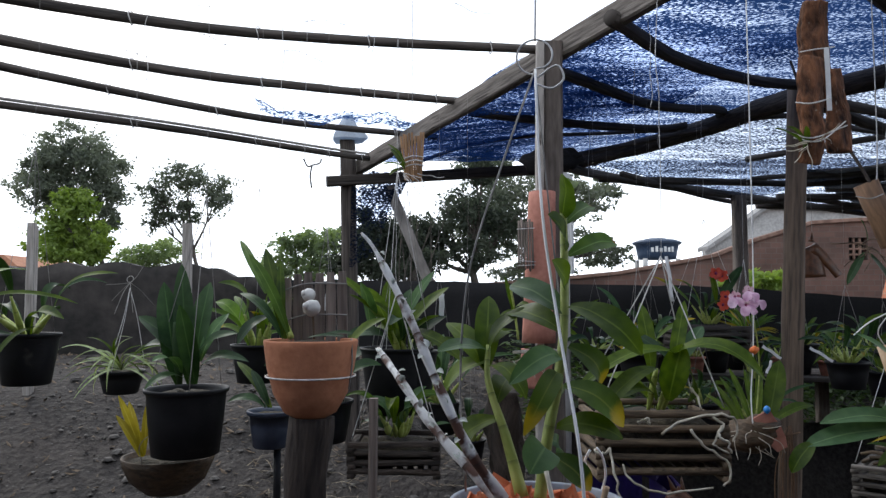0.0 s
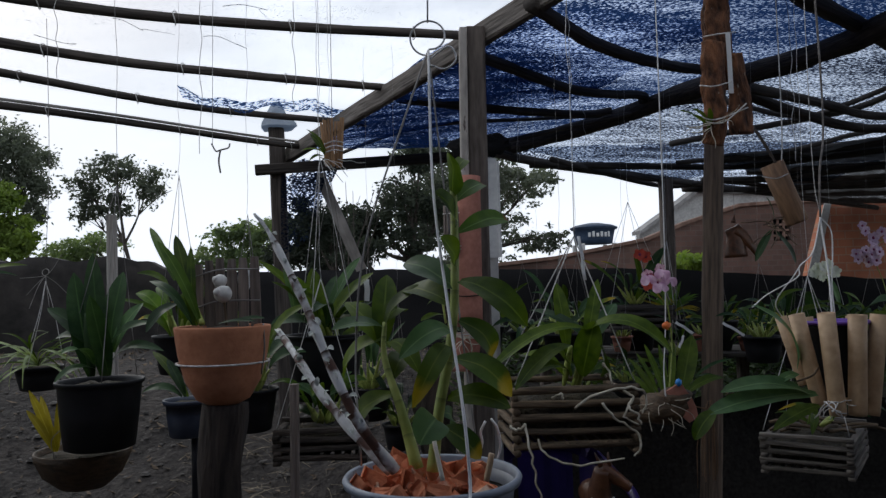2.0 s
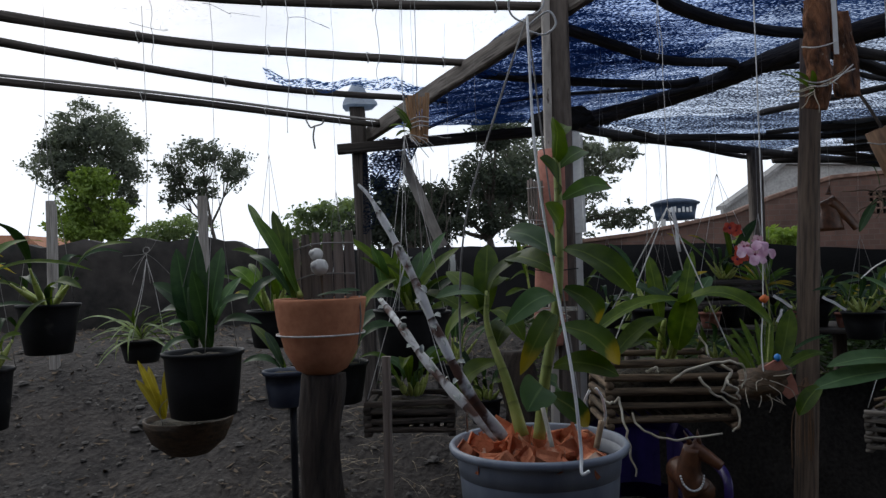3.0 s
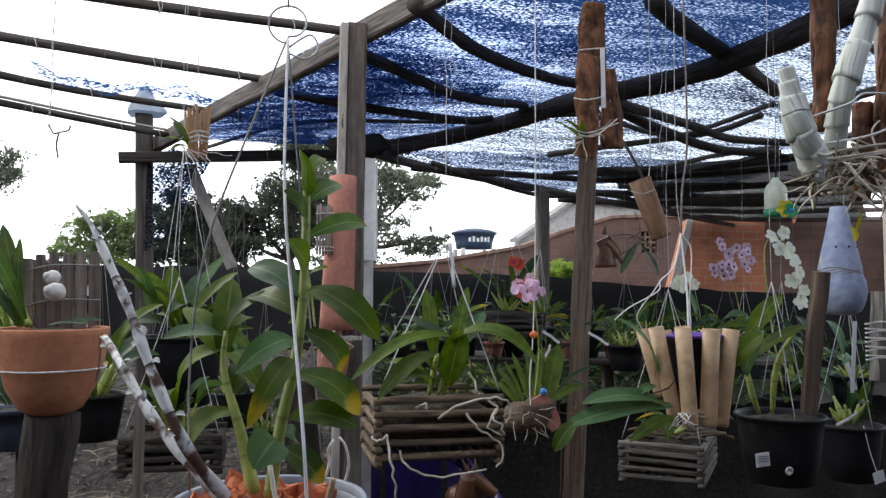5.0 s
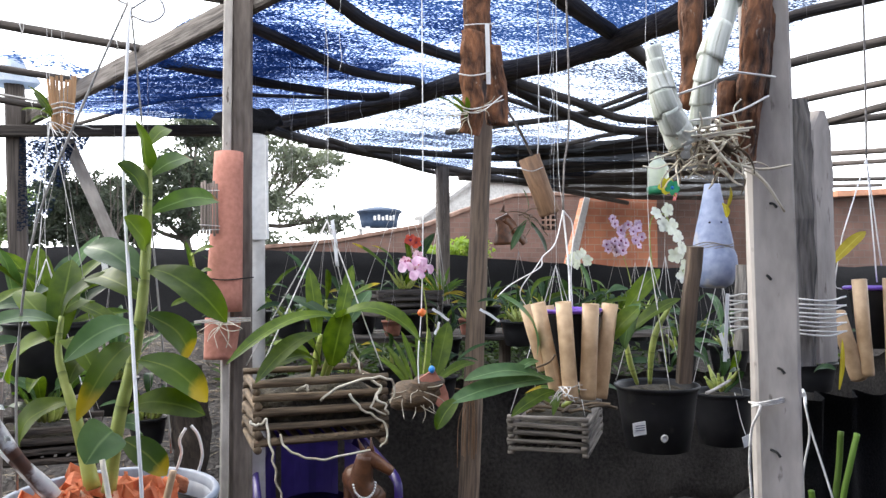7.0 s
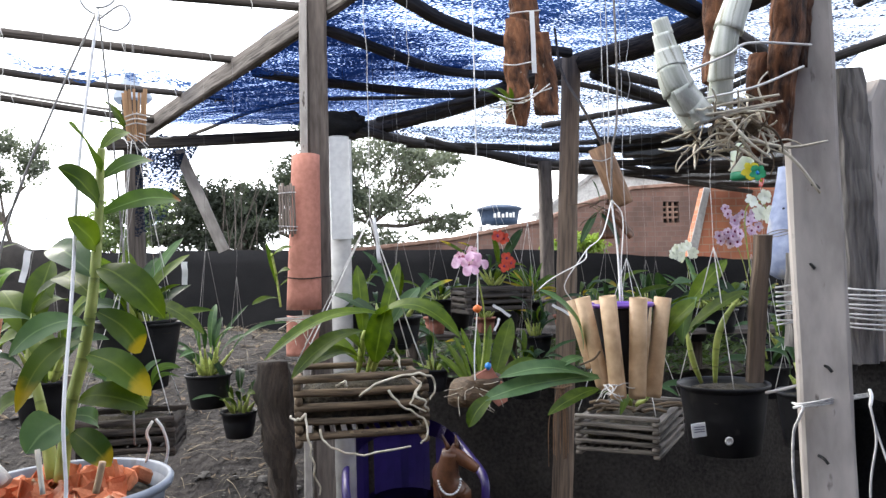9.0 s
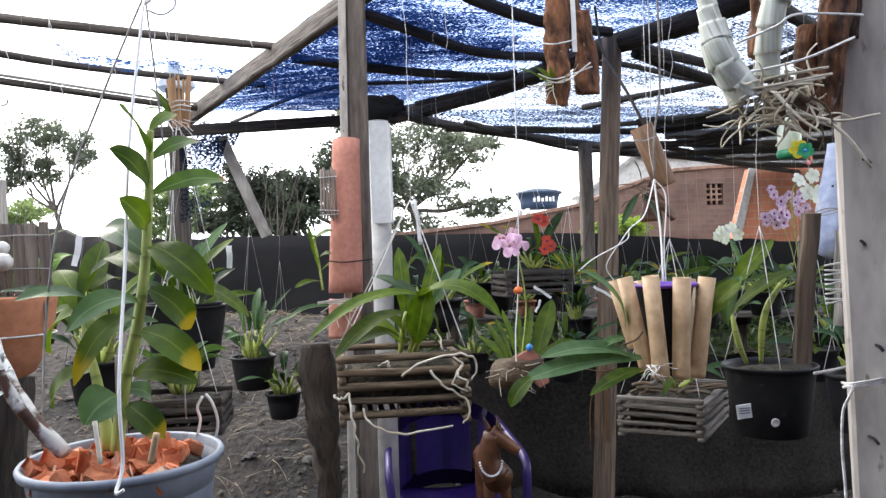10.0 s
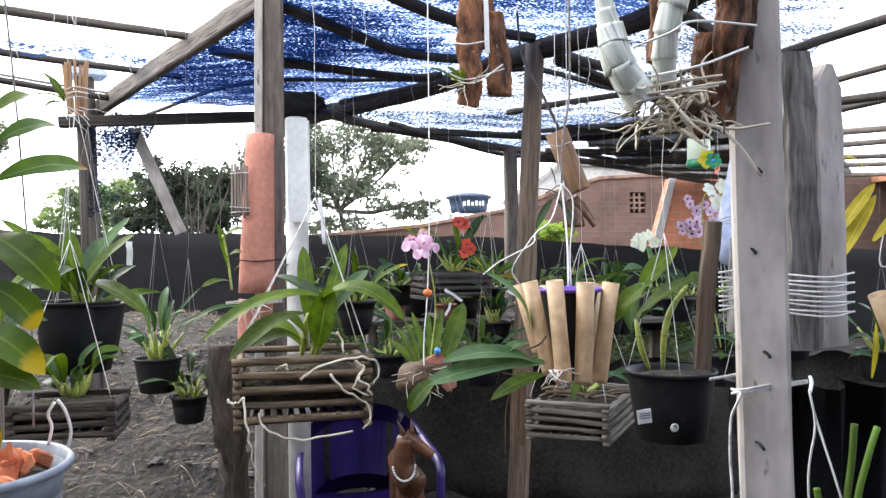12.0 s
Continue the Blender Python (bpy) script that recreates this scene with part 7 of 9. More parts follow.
for k in range(25):
    p = Vector(cl[0]).lerp(Vector(cl[1]), k / 24)
    cols.append([cloth.verts.new((p.x + 0.006 * math.sin(k * 1.3 + j), p.y + 0.02 * math.sin(k * 0.9) + 0.01 * math.sin(j * 0.8 + k), (p.z + 0.006 * math.sin(k)) * (1 - j / 8))) for j in range(9)])
for ca, cb in zip(cols, cols[1:]):
    for j in range(8):
        cloth.faces.new((ca[j], cb[j], cb[j + 1], ca[j + 1]))
bmesh.ops.solidify(cloth, geom=cloth.faces[:], thickness=0.004)
tagged(part("shade_cloth", cloth, SHADECLOTH), "black shade cloth hung down to the ground", "shade cloth")
sg = thing("fleshy_plant", (1.321, 1.100, 1.048), "upright green fleshy stems in a hanging bunch", "plant")
for pts in ([(1.297, 1.100, 1.050), (1.309, 1.100, 1.131), (1.315, 1.100, 1.189)], [(1.325, 1.110, 1.044), (1.348, 1.110, 1.125), (1.378, 1.120, 1.175)], [(1.246, 1.100, 1.046), (1.243, 1.100, 1.077), (1.241, 1.100, 1.089)]):
    part("stem", tube([add(pts[0], (0, 0, -0.12)), *pts], 0.0055, 8), LEAFBRIGHT, sg)
part("pot", lathe(add((1.300, 1.100, 1.050), (0, 0, -0.1)), [(0.05, -0.12), (0.07, 0.0), (0.064, 0.0), (0.06, -0.02)], 28), BLACKPOT, sg)
for pts in ([(1.231, 1.100, 1.245), (1.243, 1.100, 1.199), (1.266, 1.080, 1.090), add((1.292, 1.080, 1.057), (0, 0, -0.05))], [(1.231, 1.100, 1.245), (1.240, 1.100, 1.189), (1.242, 1.120, 1.102), add((1.247, 1.120, 1.051), (0, 0, -0.08))]):
    wire(sg, pts, 0.002, WHITEWIRE)
wire(sg, [(1.231, 1.100, 1.245), (1.251, 1.120, 1.256), (1.256, 1.130, 1.265)], 0.003, WHITEWIRE, "knot")
# second bamboo planter beyond the slab
b2 = thing("bamboo_planter", (1.747, 1.400, 1.234), "second planter of bamboo tubes with a purple ring", "planter")
for t_, f_, r_ in (((1.717, 1.400, 1.460), (1.737, 1.400, 1.228), 0.0165), ((1.665, 1.420, 1.379), (1.733, 1.420, 1.219), 0.02), ((1.819, 1.400, 1.462), (1.825, 1.400, 1.223), 0.0165), ((1.958, 1.440, 1.460), (1.940, 1.440, 1.218), 0.0165)):
    bamboo(b2, t_, f_, r_)
r2c = Vector((1.846, 1.470, 1.435))
part("pot_rim", lathe(r2c, [(0.066, -0.003), (0.07, 0), (0.07, 0.004), (0.066, 0.006), (0.062, 0.003)], 30), PURPLERING, b2, "purple plastic ring")
part("pot", lathe(r2c, [(0.035, -0.15), (0.058, -0.01), (0.06, 0.0), (0.05, -0.01)], 24), BLACKPOT, b2)
a2 = Vector((1.833, 1.470, 1.768))
for e in (((1.744, 1.470, 1.565)), ((1.877, 1.470, 1.493)), ((1.860, 1.470, 1.450))):
    wire(b2, [e, Vector(e).lerp(a2, 0.5), a2], 0.0018, WHITEWIRE)
wire(b2, [(1.744, 1.470, 1.565), (1.718, 1.470, 1.452), (1.740, 1.470, 1.434)], 0.0014, WHITEWIRE)
wire(b2, [a2, add(a2, (0.002, 0, 0.2)), (a2.x, a2.y, ROOF_Z)], 0.0028, GREYROPE, "rope")
leaves(b2, [((1.683, 1.450, 1.494), (1.801, 1.450, 1.579), 0.03, 0.01), ((1.535, 1.300, 1.222), (1.547, 1.300, 1.332), 0.012, 0.004), ((1.569, 1.400, 1.244), (1.594, 1.360, 1.254), 0.03, 0.01, LEAFDARK)], 0.03, LEAFGOLD)
leaves(b2, [((1.630, 1.500, 1.441), (1.739, 1.500, 1.601), 0.03, 0.01), ((1.631, 1.500, 1.505), (1.737, 1.500, 1.627), 0.028, 0.01), ((1.710, 1.500, 1.659), (1.650, 1.500, 1.684), 0.02, 0.01)], 0.03, LEAFGOLD)


# ---------------------------------------------------------------- bark mount with label
bk = thing("bark_mount", (0.863, 1.700, 2.002), "small orchid tied to hanging slabs of reddish bark", "mounted plant")
part("bark_slab", bark_piece([(0.858, 1.700, 2.192), (0.857, 1.710, 2.129), (0.863, 1.710, 2.032), (0.853, 1.710, 1.949)], lambda t: 0.034 * (1 - 0.1 * t), 0.45, 3.3), BARK, bk)
part("bark_slab", bark_piece([(0.823, 1.660, 2.048), (0.820, 1.660, 1.947), (0.823, 1.660, 1.861), (0.816, 1.670, 1.809)], lambda t: 0.026 * (1 - 0.15 * abs(t - 0.5)), 0.6, 5.3), BARK, bk)
part("bark_slab", bark_piece([(0.888, 1.700, 2.032), (0.900, 1.700, 1.936), (0.903, 1.700, 1.840)], lambda t: 0.026 * (0.8 + 0.25 * t), 0.5, 7.3), BARK, bk)
part("plant_label", plank((0.859, 1.655, 2.067), (0.861, 1.655, 1.925), 0.011, 0.0016, worn=0.0002), LABEL, bk, "white plastic plant label", smooth=False)
for pts in ([(0.783, 1.650, 1.942), (0.809, 1.630, 1.935), (0.861, 1.650, 1.951)], [(0.773, 1.650, 1.873), (0.810, 1.630, 1.858), (0.902, 1.660, 1.893)], [(0.776, 1.650, 1.863), (0.824, 1.630, 1.851), (0.898, 1.660, 1.902)],
            [(0.806, 1.670, 2.063), (0.837, 1.660, 2.066), (0.885, 1.670, 2.075)]):
    wire(bk, pts, 0.0016, STRING, "tie")
leaves(bk, [((0.797, 1.650, 1.848), (0.723, 1.620, 1.876), 0.028, 0.006), ((0.797, 1.650, 1.857), (0.766, 1.660, 1.890), 0.024, 0.006), ((0.797, 1.650, 1.838), (0.791, 1.620, 1.883), 0.018, 0.004)], 0.03, LEAF)
roots(bk, (0.807, 1.640, 1.849), 8, 0.06, 15, 0.0014, 0.4)
wire(bk, [(0.855, 1.700, 2.153), add((0.855, 1.700, 2.181), (0, 0, 0.1)), ((0.855, 1.700, 2.181)[0], 1.7, ROOF_Z)], 0.0012, STEELWIRE, "hanging_wire")

# bunch of bamboo splints under the rafter
sbk = thing("splint_planter", (-0.088, 2.100, 1.843), "bundle of bamboo splints tied round a small orchid", "planter")
for k in range(9):
    u = k / 8
    top = Vector((-0.120, 2.100, 1.969)).lerp(Vector((-0.054, 2.100, 1.974)), u) + Vector((0, 0.02 * math.cos(u * 9), 0.004 * math.sin(k * 2)))
    low = Vector((-0.106, 2.100, 1.842)).lerp(Vector((-0.063, 2.100, 1.839)), u) + Vector((0, 0.012 * math.cos(u * 9), 0.004 * math.sin(k * 3)))
    part("splint", plank(low, top, 0.0062, 0.006, worn=0.0008, cuts=4, seed=k), SPLINT, sbk, smooth=False)
for k in range(3):
    a, b = (-0.108, 2.085, 1.899), (-0.054, 2.085, 1.903)
    wire(sbk, [add(a, (0, 0, -k * 0.012)), add(Vector(a).lerp(Vector(b), 0.5), (0, -0.012, -k * 0.012 + 0.004)), add(b, (0, 0, -k * 0.012))], 0.0018, STRING, "tie")
leaves(sbk, [((-0.103, 2.070, 1.874), (-0.154, 2.050, 1.934), 0.02, 0.008), ((-0.103, 2.070, 1.866), (-0.163, 2.030, 1.872), 0.02, 0.01), ((-0.106, 2.070, 1.866), (-0.148, 2.100, 1.931), 0.018, 0.006), ((-0.103, 2.070, 1.859), (-0.147, 2.050, 1.847), 0.018, 0.01)], 0.02, LEAF)
roots(sbk, (-0.091, 2.080, 1.854), 7, 0.08, 17, 0.0014, 0.4, STRING)
wire(sbk, [(-0.087, 2.100, 1.955), add((-0.087, 2.100, 2.000), (0, 0, 0.1)), ((-0.087, 2.100, 2.000)[0], 2.1, ROOF_Z)], 0.001, STEELWIRE, "hanging_wire")

# ---------------------------------------------------------------- clay tile on the post
tl = thing("clay_tile_mount", (0.335, 2.700, 1.335), "half-round red clay roof tile tied to the post with orchids", "mounted plant")


def half_tile(top, low, r0, r1, mat, parent, name="tile"):
    top, low = Vector(top), Vector(low)
    bm = bmesh.new()
    rows = []
    for k in range(11):
        c = low.lerp(top, k / 10)
        r = r0 + (r1 - r0) * k / 10
        ring = [bm.verts.new(c + Vector((-r * math.cos(a), -r * math.sin(a), 0.002 * noise.noise(c * 30 + Vector((a, 0, 0)))))) for a in [math.pi * j / 12 for j in range(13)]]
        ring += [bm.verts.new(c + Vector((r * 0.84 * math.cos(a), -r * 0.84 * math.sin(a), 0))) for a in [math.pi * j / 12 for j in range(13)]]
        rows.append(ring)
    m = len(rows[0])
    for ra, rb in zip(rows, rows[1:]):
        for j in range(m):
            bm.faces.new((ra[j], ra[(j + 1) % m], rb[(j + 1) % m], rb[j]))
    bm.faces.new(rows[0])
    bm.faces.new(rows[-1])
    return part(name, bm, mat, parent)


half_tile((0.360, 2.720, 1.898), (0.343, 2.720, 1.354), 0.0607, 0.0485, REDTILE, tl)
wire(tl, [(0.278, 2.680, 1.469), (0.341, 2.655, 1.462), (0.440, 2.700, 1.469)], 0.0022, HOLE, "tie")
for k in range(6):
    a, b = Vector((0.269, 2.660, 1.786)).lerp(Vector((0.315, 2.660, 1.786)), k / 5), Vector((0.268, 2.660, 1.615)).lerp(Vector((0.318, 2.660, 1.611)), k / 5)
    part("twig", tube([a + Vector((0, 0, 0.006 * math.sin(k * 2))), b + Vector((0, 0, 0.008 * math.sin(k * 3)))], 0.0042, 6, 4, 0.2), PICKET, tl)
for a, b in (((0.261, 2.655, 1.756), (0.323, 2.655, 1.760)), ((0.260, 2.655, 1.645), (0.326, 2.655, 1.641)), ((0.260, 2.655, 1.626), (0.325, 2.655, 1.630))):
    wire(tl, [a, add(Vector(a).lerp(Vector(b), 0.5), (0, -0.006, 0)), b], 0.0016, STRING, "tie")
part("stem", tube([(0.264, 2.660, 1.368), (0.251, 2.660, 1.475), (0.237, 2.660, 1.553)], 0.004, 6), GREENSTEM, tl)
leaves(tl, [((0.236, 2.660, 1.537), (0.304, 2.620, 1.570), 0.035, 0.01), ((0.251, 2.660, 1.475), (0.298, 2.620, 1.493), 0.03, 0.008), ((0.258, 2.660, 1.397), (0.172, 2.600, 1.381), 0.03, 0.012), ((0.255, 2.660, 1.436), (0.217, 2.680, 1.592), 0.02, 0.006)], 0.03, LEAF)
for k in range(8):
    a, b = (0.244, 2.660, 1.324), (0.428, 2.680, 1.327)
    wire(tl, [add(a, (0, 0, 0.004 * math.sin(k * 2.1))), add(Vector(a).lerp(Vector(b), 0.5), (0, -0.02, 0.01 * math.sin(k * 1.3))), add(b, (0, 0, 0.006 * math.sin(k)))], 0.0015, STRING if k % 2 else ROOT, "root")
half_tile((0.343, 2.740, 1.333), (0.330, 2.740, 1.193), 0.0526, 0.0607, REDTILE, tl)
roots(tl, (0.330, 2.660, 1.318), 10, 0.1, 19, 0.0018, 0.4)

# hanging bamboo tube with a small plant
ht = thing("hanging_tube", (1.296, 2.190, 1.669), "brown bamboo tube hung slanting, with a small plant", "planter")
bamboo(ht, (1.237, 2.190, 1.846), (1.310, 2.190, 1.666), 0.034)
ht.children[0].data.materials[0] = BROWNTUBE
leaves(ht, [((1.225, 2.170, 1.676), (1.194, 2.150, 1.740), 0.018, 0.004, LEAFDARK), ((1.224, 2.170, 1.642), (1.276, 2.150, 1.540), 0.03, 0.008, LEAFDARK), ((1.215, 2.170, 1.642), (1.161, 2.170, 1.549), 0.024, 0.008, LEAFDARK)])
roots(ht, (1.216, 2.170, 1.659), 6, 0.1, 23, 0.0022, 0.35, TWIG)
wire(ht, [(1.187, 2.155, 1.803), (1.227, 2.150, 1.796), (1.270, 2.160, 1.811)], 0.0016, STRING, "tie")
wire(ht, [(1.249, 2.160, 1.809), (1.264, 2.170, 1.972), ((1.264, 2.170, 1.972)[0], 2.17, ROOF_Z)], 0.0018, STRING, "hanging_string")
wire(ht, [(1.262, 2.170, 1.803), (1.216, 2.250, 1.971), (1.275, 2.600, 2.189), ((1.363, 2.900, 2.318)[0], 2.9, ROOF_Z)], 0.005, LOGWOOD, "branch")

# feeder bottle with plastic flowers
fd = Vector((1.675, 2.12, 1.75))
fe = thing("bird_feeder", fd - Vector((0, 0, 0.02)), "clear hummingbird feeder bottle with green base and flowers", "feeder")
part("bottle", lathe(fd, [(0.03, 0.0), (0.034, 0.008), (0.034, 0.07), (0.028, 0.083), (0.012, 0.1), (0.01, 0.108), (0.004, 0.109)], 28), FROST, fe)
part("base", lathe(fd, [(0.03, -0.018), (0.037, -0.012), (0.037, 0.004), (0.034, 0.008)], 28), GREENPLASTIC, fe)
petal_flower(fe, fd + Vector((0.018, -0.048, 0.0)), 0.05, GREENPLASTIC, (-0.3, -1, -0.1), BLUEPLASTIC, 1)
petal_flower(fe, fd + Vector((0.002, -0.038, 0.006)), 0.056, YELLOWPLASTIC, (-0.4, -1, 0), None, 2)
petal_flower(fe, fd + Vector((0.036, -0.034, -0.022)), 0.045, REDPLASTIC, (0.7, -1, -0.2), YELLOWPLASTIC, 3)
part("hook", tube([fd + Vector((0, 0, 0.107)), fd + Vector((0.003, 0, 0.125)), fd + Vector((-0.002, 0, 0.14))], 0.003, 6), HOLE, fe)
wire(fe, [fd + Vector((0, 0, 0.13)), fd + Vector((0.004, 0, 0.3)), (fd.x, fd.y, ROOF_Z)], 0.001, STEELWIRE, "hanging_wire")

# tall perforated clay vase
ub, ut = Vector((1.455, 1.600, 1.454)), Vector((1.446, 1.600, 1.703))
uh = ut.z - ub.z
ur = 0.0503
uv_ = thing("clay_vase", ub, "tall blue-grey clay vase pierced with holes, hung upright", "vase")
part("body", lathe(ub, [(ur * 0.55, -0.014), (ur * 0.9, -0.004), (ur * 1.1, uh * 0.08), (ur * 1.17, uh * 0.17), (ur * 1.12, uh * 0.27), (ur * 0.98, uh * 0.34), (ur * 0.97, uh * 0.4), (ur * 0.82, uh * 0.55), (ur * 0.6, uh * 0.75), (ur * 0.42, uh * 0.94), (ur * 0.38, uh), (ur * 0.28, uh), (ur * 0.3, uh * 0.9)], 40), VASEBLUE, uv_)
for k in range(16):
    v = [0.1, 0.28, 0.45, 0.6][k % 4]
    a = -math.pi / 2 + (-1.2 + 0.75 * (k // 4)) + 0.3 * (k % 2)
    rad = ur * (1.0 - 0.5 * max(v - 0.1, 0) ** 0.9) * 1.0
    part("hole", rock(ub + Vector((rad * 0.99 * math.cos(a), rad * 0.99 * math.sin(a), uh * v)), (0.004, 0.004, 0.004), k, 0.1, 1), HOLE, uv_)
for k in range(4):
    wire(uv_, [ub + Vector((ur * 0.97 * math.cos(a), ur * 0.97 * math.sin(a), uh * 0.34 + 0.004 * k + 0.004 * math.sin(a * 3 + k))) for a in [math.tau * j / 16 for j in range(17)]], 0.0014, GREYROPE, "tie", steps=2)
wire(uv_, [ut, ut + Vector((0, 0, 0.2)), (ut.x, ut.y, ROOF_Z)], 0.0012, STEELWIRE, "hanging_wire")
leaves(uv_, [((1.428, 1.520, 1.633), (1.424, 1.500, 1.686), 0.016, 0.004), ((1.428, 1.520, 1.613), (1.385, 1.480, 1.643), 0.02, 0.004)], 0.02, LEAFGOLD)


# ---------------------------------------------------------------- flowering orchids
def spray(name, stem, blooms, size, mat, lip, label, pot_at, pot_r, seed, facing=(0, -1, 0.1), leaf_n=5, leaf_len=0.2):
    t = thing(name, add(pot_at, (0, 0, -pot_r * 1.4)), label, "orchid", "flowering orchids")
    pot(t, pot_at, pot_r, pot_r * 1.4, pot_r * 0.75, BLACKPOT)
    clump(t, pot_at, leaf_n, leaf_len, leaf_len * 0.28, (LEAF, LEAFDARK), seed, 0.35, False)
    part("flower_stem", tube(stem, taper(0.004, 0.002), 6, 6), GREENSTEM, t)
    rng = random.Random(seed)
    for k, b in enumerate(blooms):
        petal_flower(t, b, size * rng.uniform(0.85, 1.1), mat, Vector(facing) + Vector((rng.uniform(-0.4, 0.4), 0, rng.uniform(-0.3, 0.3))), lip, seed + k)
    hang(t, add(pot_at, (0, 0, 0.45)), rim_points(pot_at, pot_r, 3, seed), 0.0012, STRING, seed=seed)
    return t


lil = [(3.379, 5.000, 1.848), (3.435, 5.000, 1.760), (3.491, 4.950, 1.837), (3.547, 4.950, 1.773), (3.641, 5.000, 1.808), (3.676, 5.000, 1.727), (3.346, 5.000, 1.667), (3.389, 4.950, 1.645), (3.458, 4.950, 1.665), (3.609, 5.000, 1.695), (3.463, 5.000, 1.598), (3.314, 5.020, 1.608)]
mid_lil = sum((Vector(b) for b in lil), Vector()) / len(lil)
lil = [tuple(mid_lil.lerp(Vector(b), 0.82)) for b in lil]
spray("lilac_orchid", [(3.580, 5.000, 1.161), (3.518, 5.000, 1.445), (3.455, 5.000, 1.687), (3.632, 5.000, 1.800)], lil + [add(b, (0.045 * math.sin(k * 2.3), 0.03, 0.04 * math.cos(k * 1.7))) for k, b in enumerate(lil)], 0.08, LILAC, MAROON, "orchid with a spray of lilac maroon-centred blooms", (3.578, 5.000, 1.080), 0.11, 71)
wh = [(2.015, 2.600, 1.709), (2.070, 2.600, 1.724), (2.032, 2.580, 1.663), (2.075, 2.580, 1.654), (2.102, 2.580, 1.613), (2.113, 2.570, 1.567), (2.092, 2.580, 1.540), (2.131, 2.570, 1.498), (2.127, 2.580, 1.453)]
spray("white_orchid", [(2.058, 2.600, 1.111), (2.023, 2.620, 1.385), (2.001, 2.620, 1.660), (2.056, 2.600, 1.706), (2.107, 2.580, 1.590), (2.132, 2.580, 1.452)], wh, 0.066, WHITEPETAL, None, "orchid with an arching chain of white blooms", (2.058, 2.600, 1.088), 0.085, 72)
w2 = [(2.559, 4.200, 1.560), (2.624, 4.200, 1.580), (2.655, 4.180, 1.536), (2.577, 4.180, 1.513), (2.541, 4.200, 1.532), (2.592, 4.200, 1.567)]
spray("white_orchid", [(2.654, 4.200, 1.151), (2.639, 4.200, 1.386), (2.606, 4.200, 1.553)], w2, 0.075, WHITEPETAL, None, "low white orchid on the bench by the fence", (2.654, 4.200, 1.135), 0.09, 73)

# pink orchid in a hanging coconut
pkc = Vector((0.751, 1.880, 1.171))
po = thing("pink_orchid", pkc - Vector((0, 0, 0.05)), "spotted pink orchid in a dark coconut husk with ornaments", "orchid", "flowering orchids")
part("husk", merge(rock(pkc, (0.06, 0.055, 0.042), 3, 0.35, 3), rock(add(pkc, (0.03, -0.01, 0.02)), (0.045, 0.04, 0.03), 5, 0.4, 3)), COCONUT, po)
for k, b in enumerate(((0.722, 1.870, 1.512), (0.752, 1.860, 1.526), (0.742, 1.855, 1.492), (0.768, 1.872, 1.508))):
    petal_flower(po, b, 0.03, PINKSPOT, (0.25 * (k - 1.5), -1, 0.3), MAROON, 80 + k)
    for side in (-1, 1):
        part("flower_lip", blade(add(b, (0, -0.006, -0.002)), add(b, (side * 0.012 + 0.004 * (k - 2), -0.02, -0.026)), 0.023, 0.007, (side * 0.4, -1, 0.2), 0.3, 0.6, 0.95, 0.06, seed=k * 3 + side), PINK, po, "broad ruffled pink flower lip")
part("flower_stem", tube([(0.768, 1.880, 1.199), (0.790, 1.900, 1.339), (0.771, 1.880, 1.455), (0.748, 1.870, 1.511)], 0.002, 6), GREENSTEM, po)
wire(po, [pkc + Vector((-0.005, -0.04, 0.02)), (0.751, 1.860, 1.273), (0.764, 1.870, 1.398), (0.774, 1.880, 1.682), ((0.775, 1.880, 1.967)[0], 1.88, ROOF_Z)], 0.0016, WHITEWIRE, "hanging_wire")
part("clip", rock((0.760, 1.855, 1.383), (0.011, 0.005, 0.01), 2, 0.5, 2), ORANGE, po, "orange plastic clip")
part("ornament", rock((0.780, 1.840, 1.241), (0.008, 0.008, 0.01), 2, 0.2, 2), BLUEPLASTIC, po, "small blue ornament")
part("shard", plank((0.771, 1.850, 1.231), (0.818, 1.850, 1.146), 0.045, 0.008, worn=0.003, cuts=4, end=0.4), REDTILE, po, "terracotta shard", smooth=False)
leaves(po, [((0.766, 1.900, 1.196), (0.744, 1.980, 1.328), 0.018, 0.006), ((0.773, 1.900, 1.196), (0.791, 2.000, 1.325), 0.016, 0.006), ((0.781, 1.900, 1.196), (0.830, 2.000, 1.332), 0.02, 0.006), ((0.815, 1.920, 1.192), (0.894, 2.020, 1.345), 0.05, 0.01),
            ((0.737, 1.900, 1.190), (0.676, 1.980, 1.262), 0.02, 0.012), ((0.744, 1.900, 1.190), (0.706, 2.000, 1.289), 0.018, 0.01), ((0.810, 1.900, 1.195), (0.946, 1.950, 1.236), 0.03, 0.02), ((0.751, 1.900, 1.197), (0.734, 2.020, 1.302), 0.014, 0.008)], 0.02, LEAF)
roots(po, pkc + Vector((0, -0.03, 0.02)), 12, 0.09, 25, 0.0012, 0.5)
part("plant_label", plank((0.843, 1.950, 1.350), (0.828, 1.950, 1.318), 0.006, 0.0015), LABEL, po, "white plastic plant label", smooth=False)
part("plant_label", plank((0.834, 1.980, 1.386), (0.880, 1.980, 1.352), 0.007, 0.0015), LABEL, po, "white plastic plant label", smooth=False)
part("plant_label", plank((1.111, 2.300, 1.363), (1.179, 2.300, 1.320), 0.008, 0.0015), LABEL, po, "white plastic plant label", smooth=False)

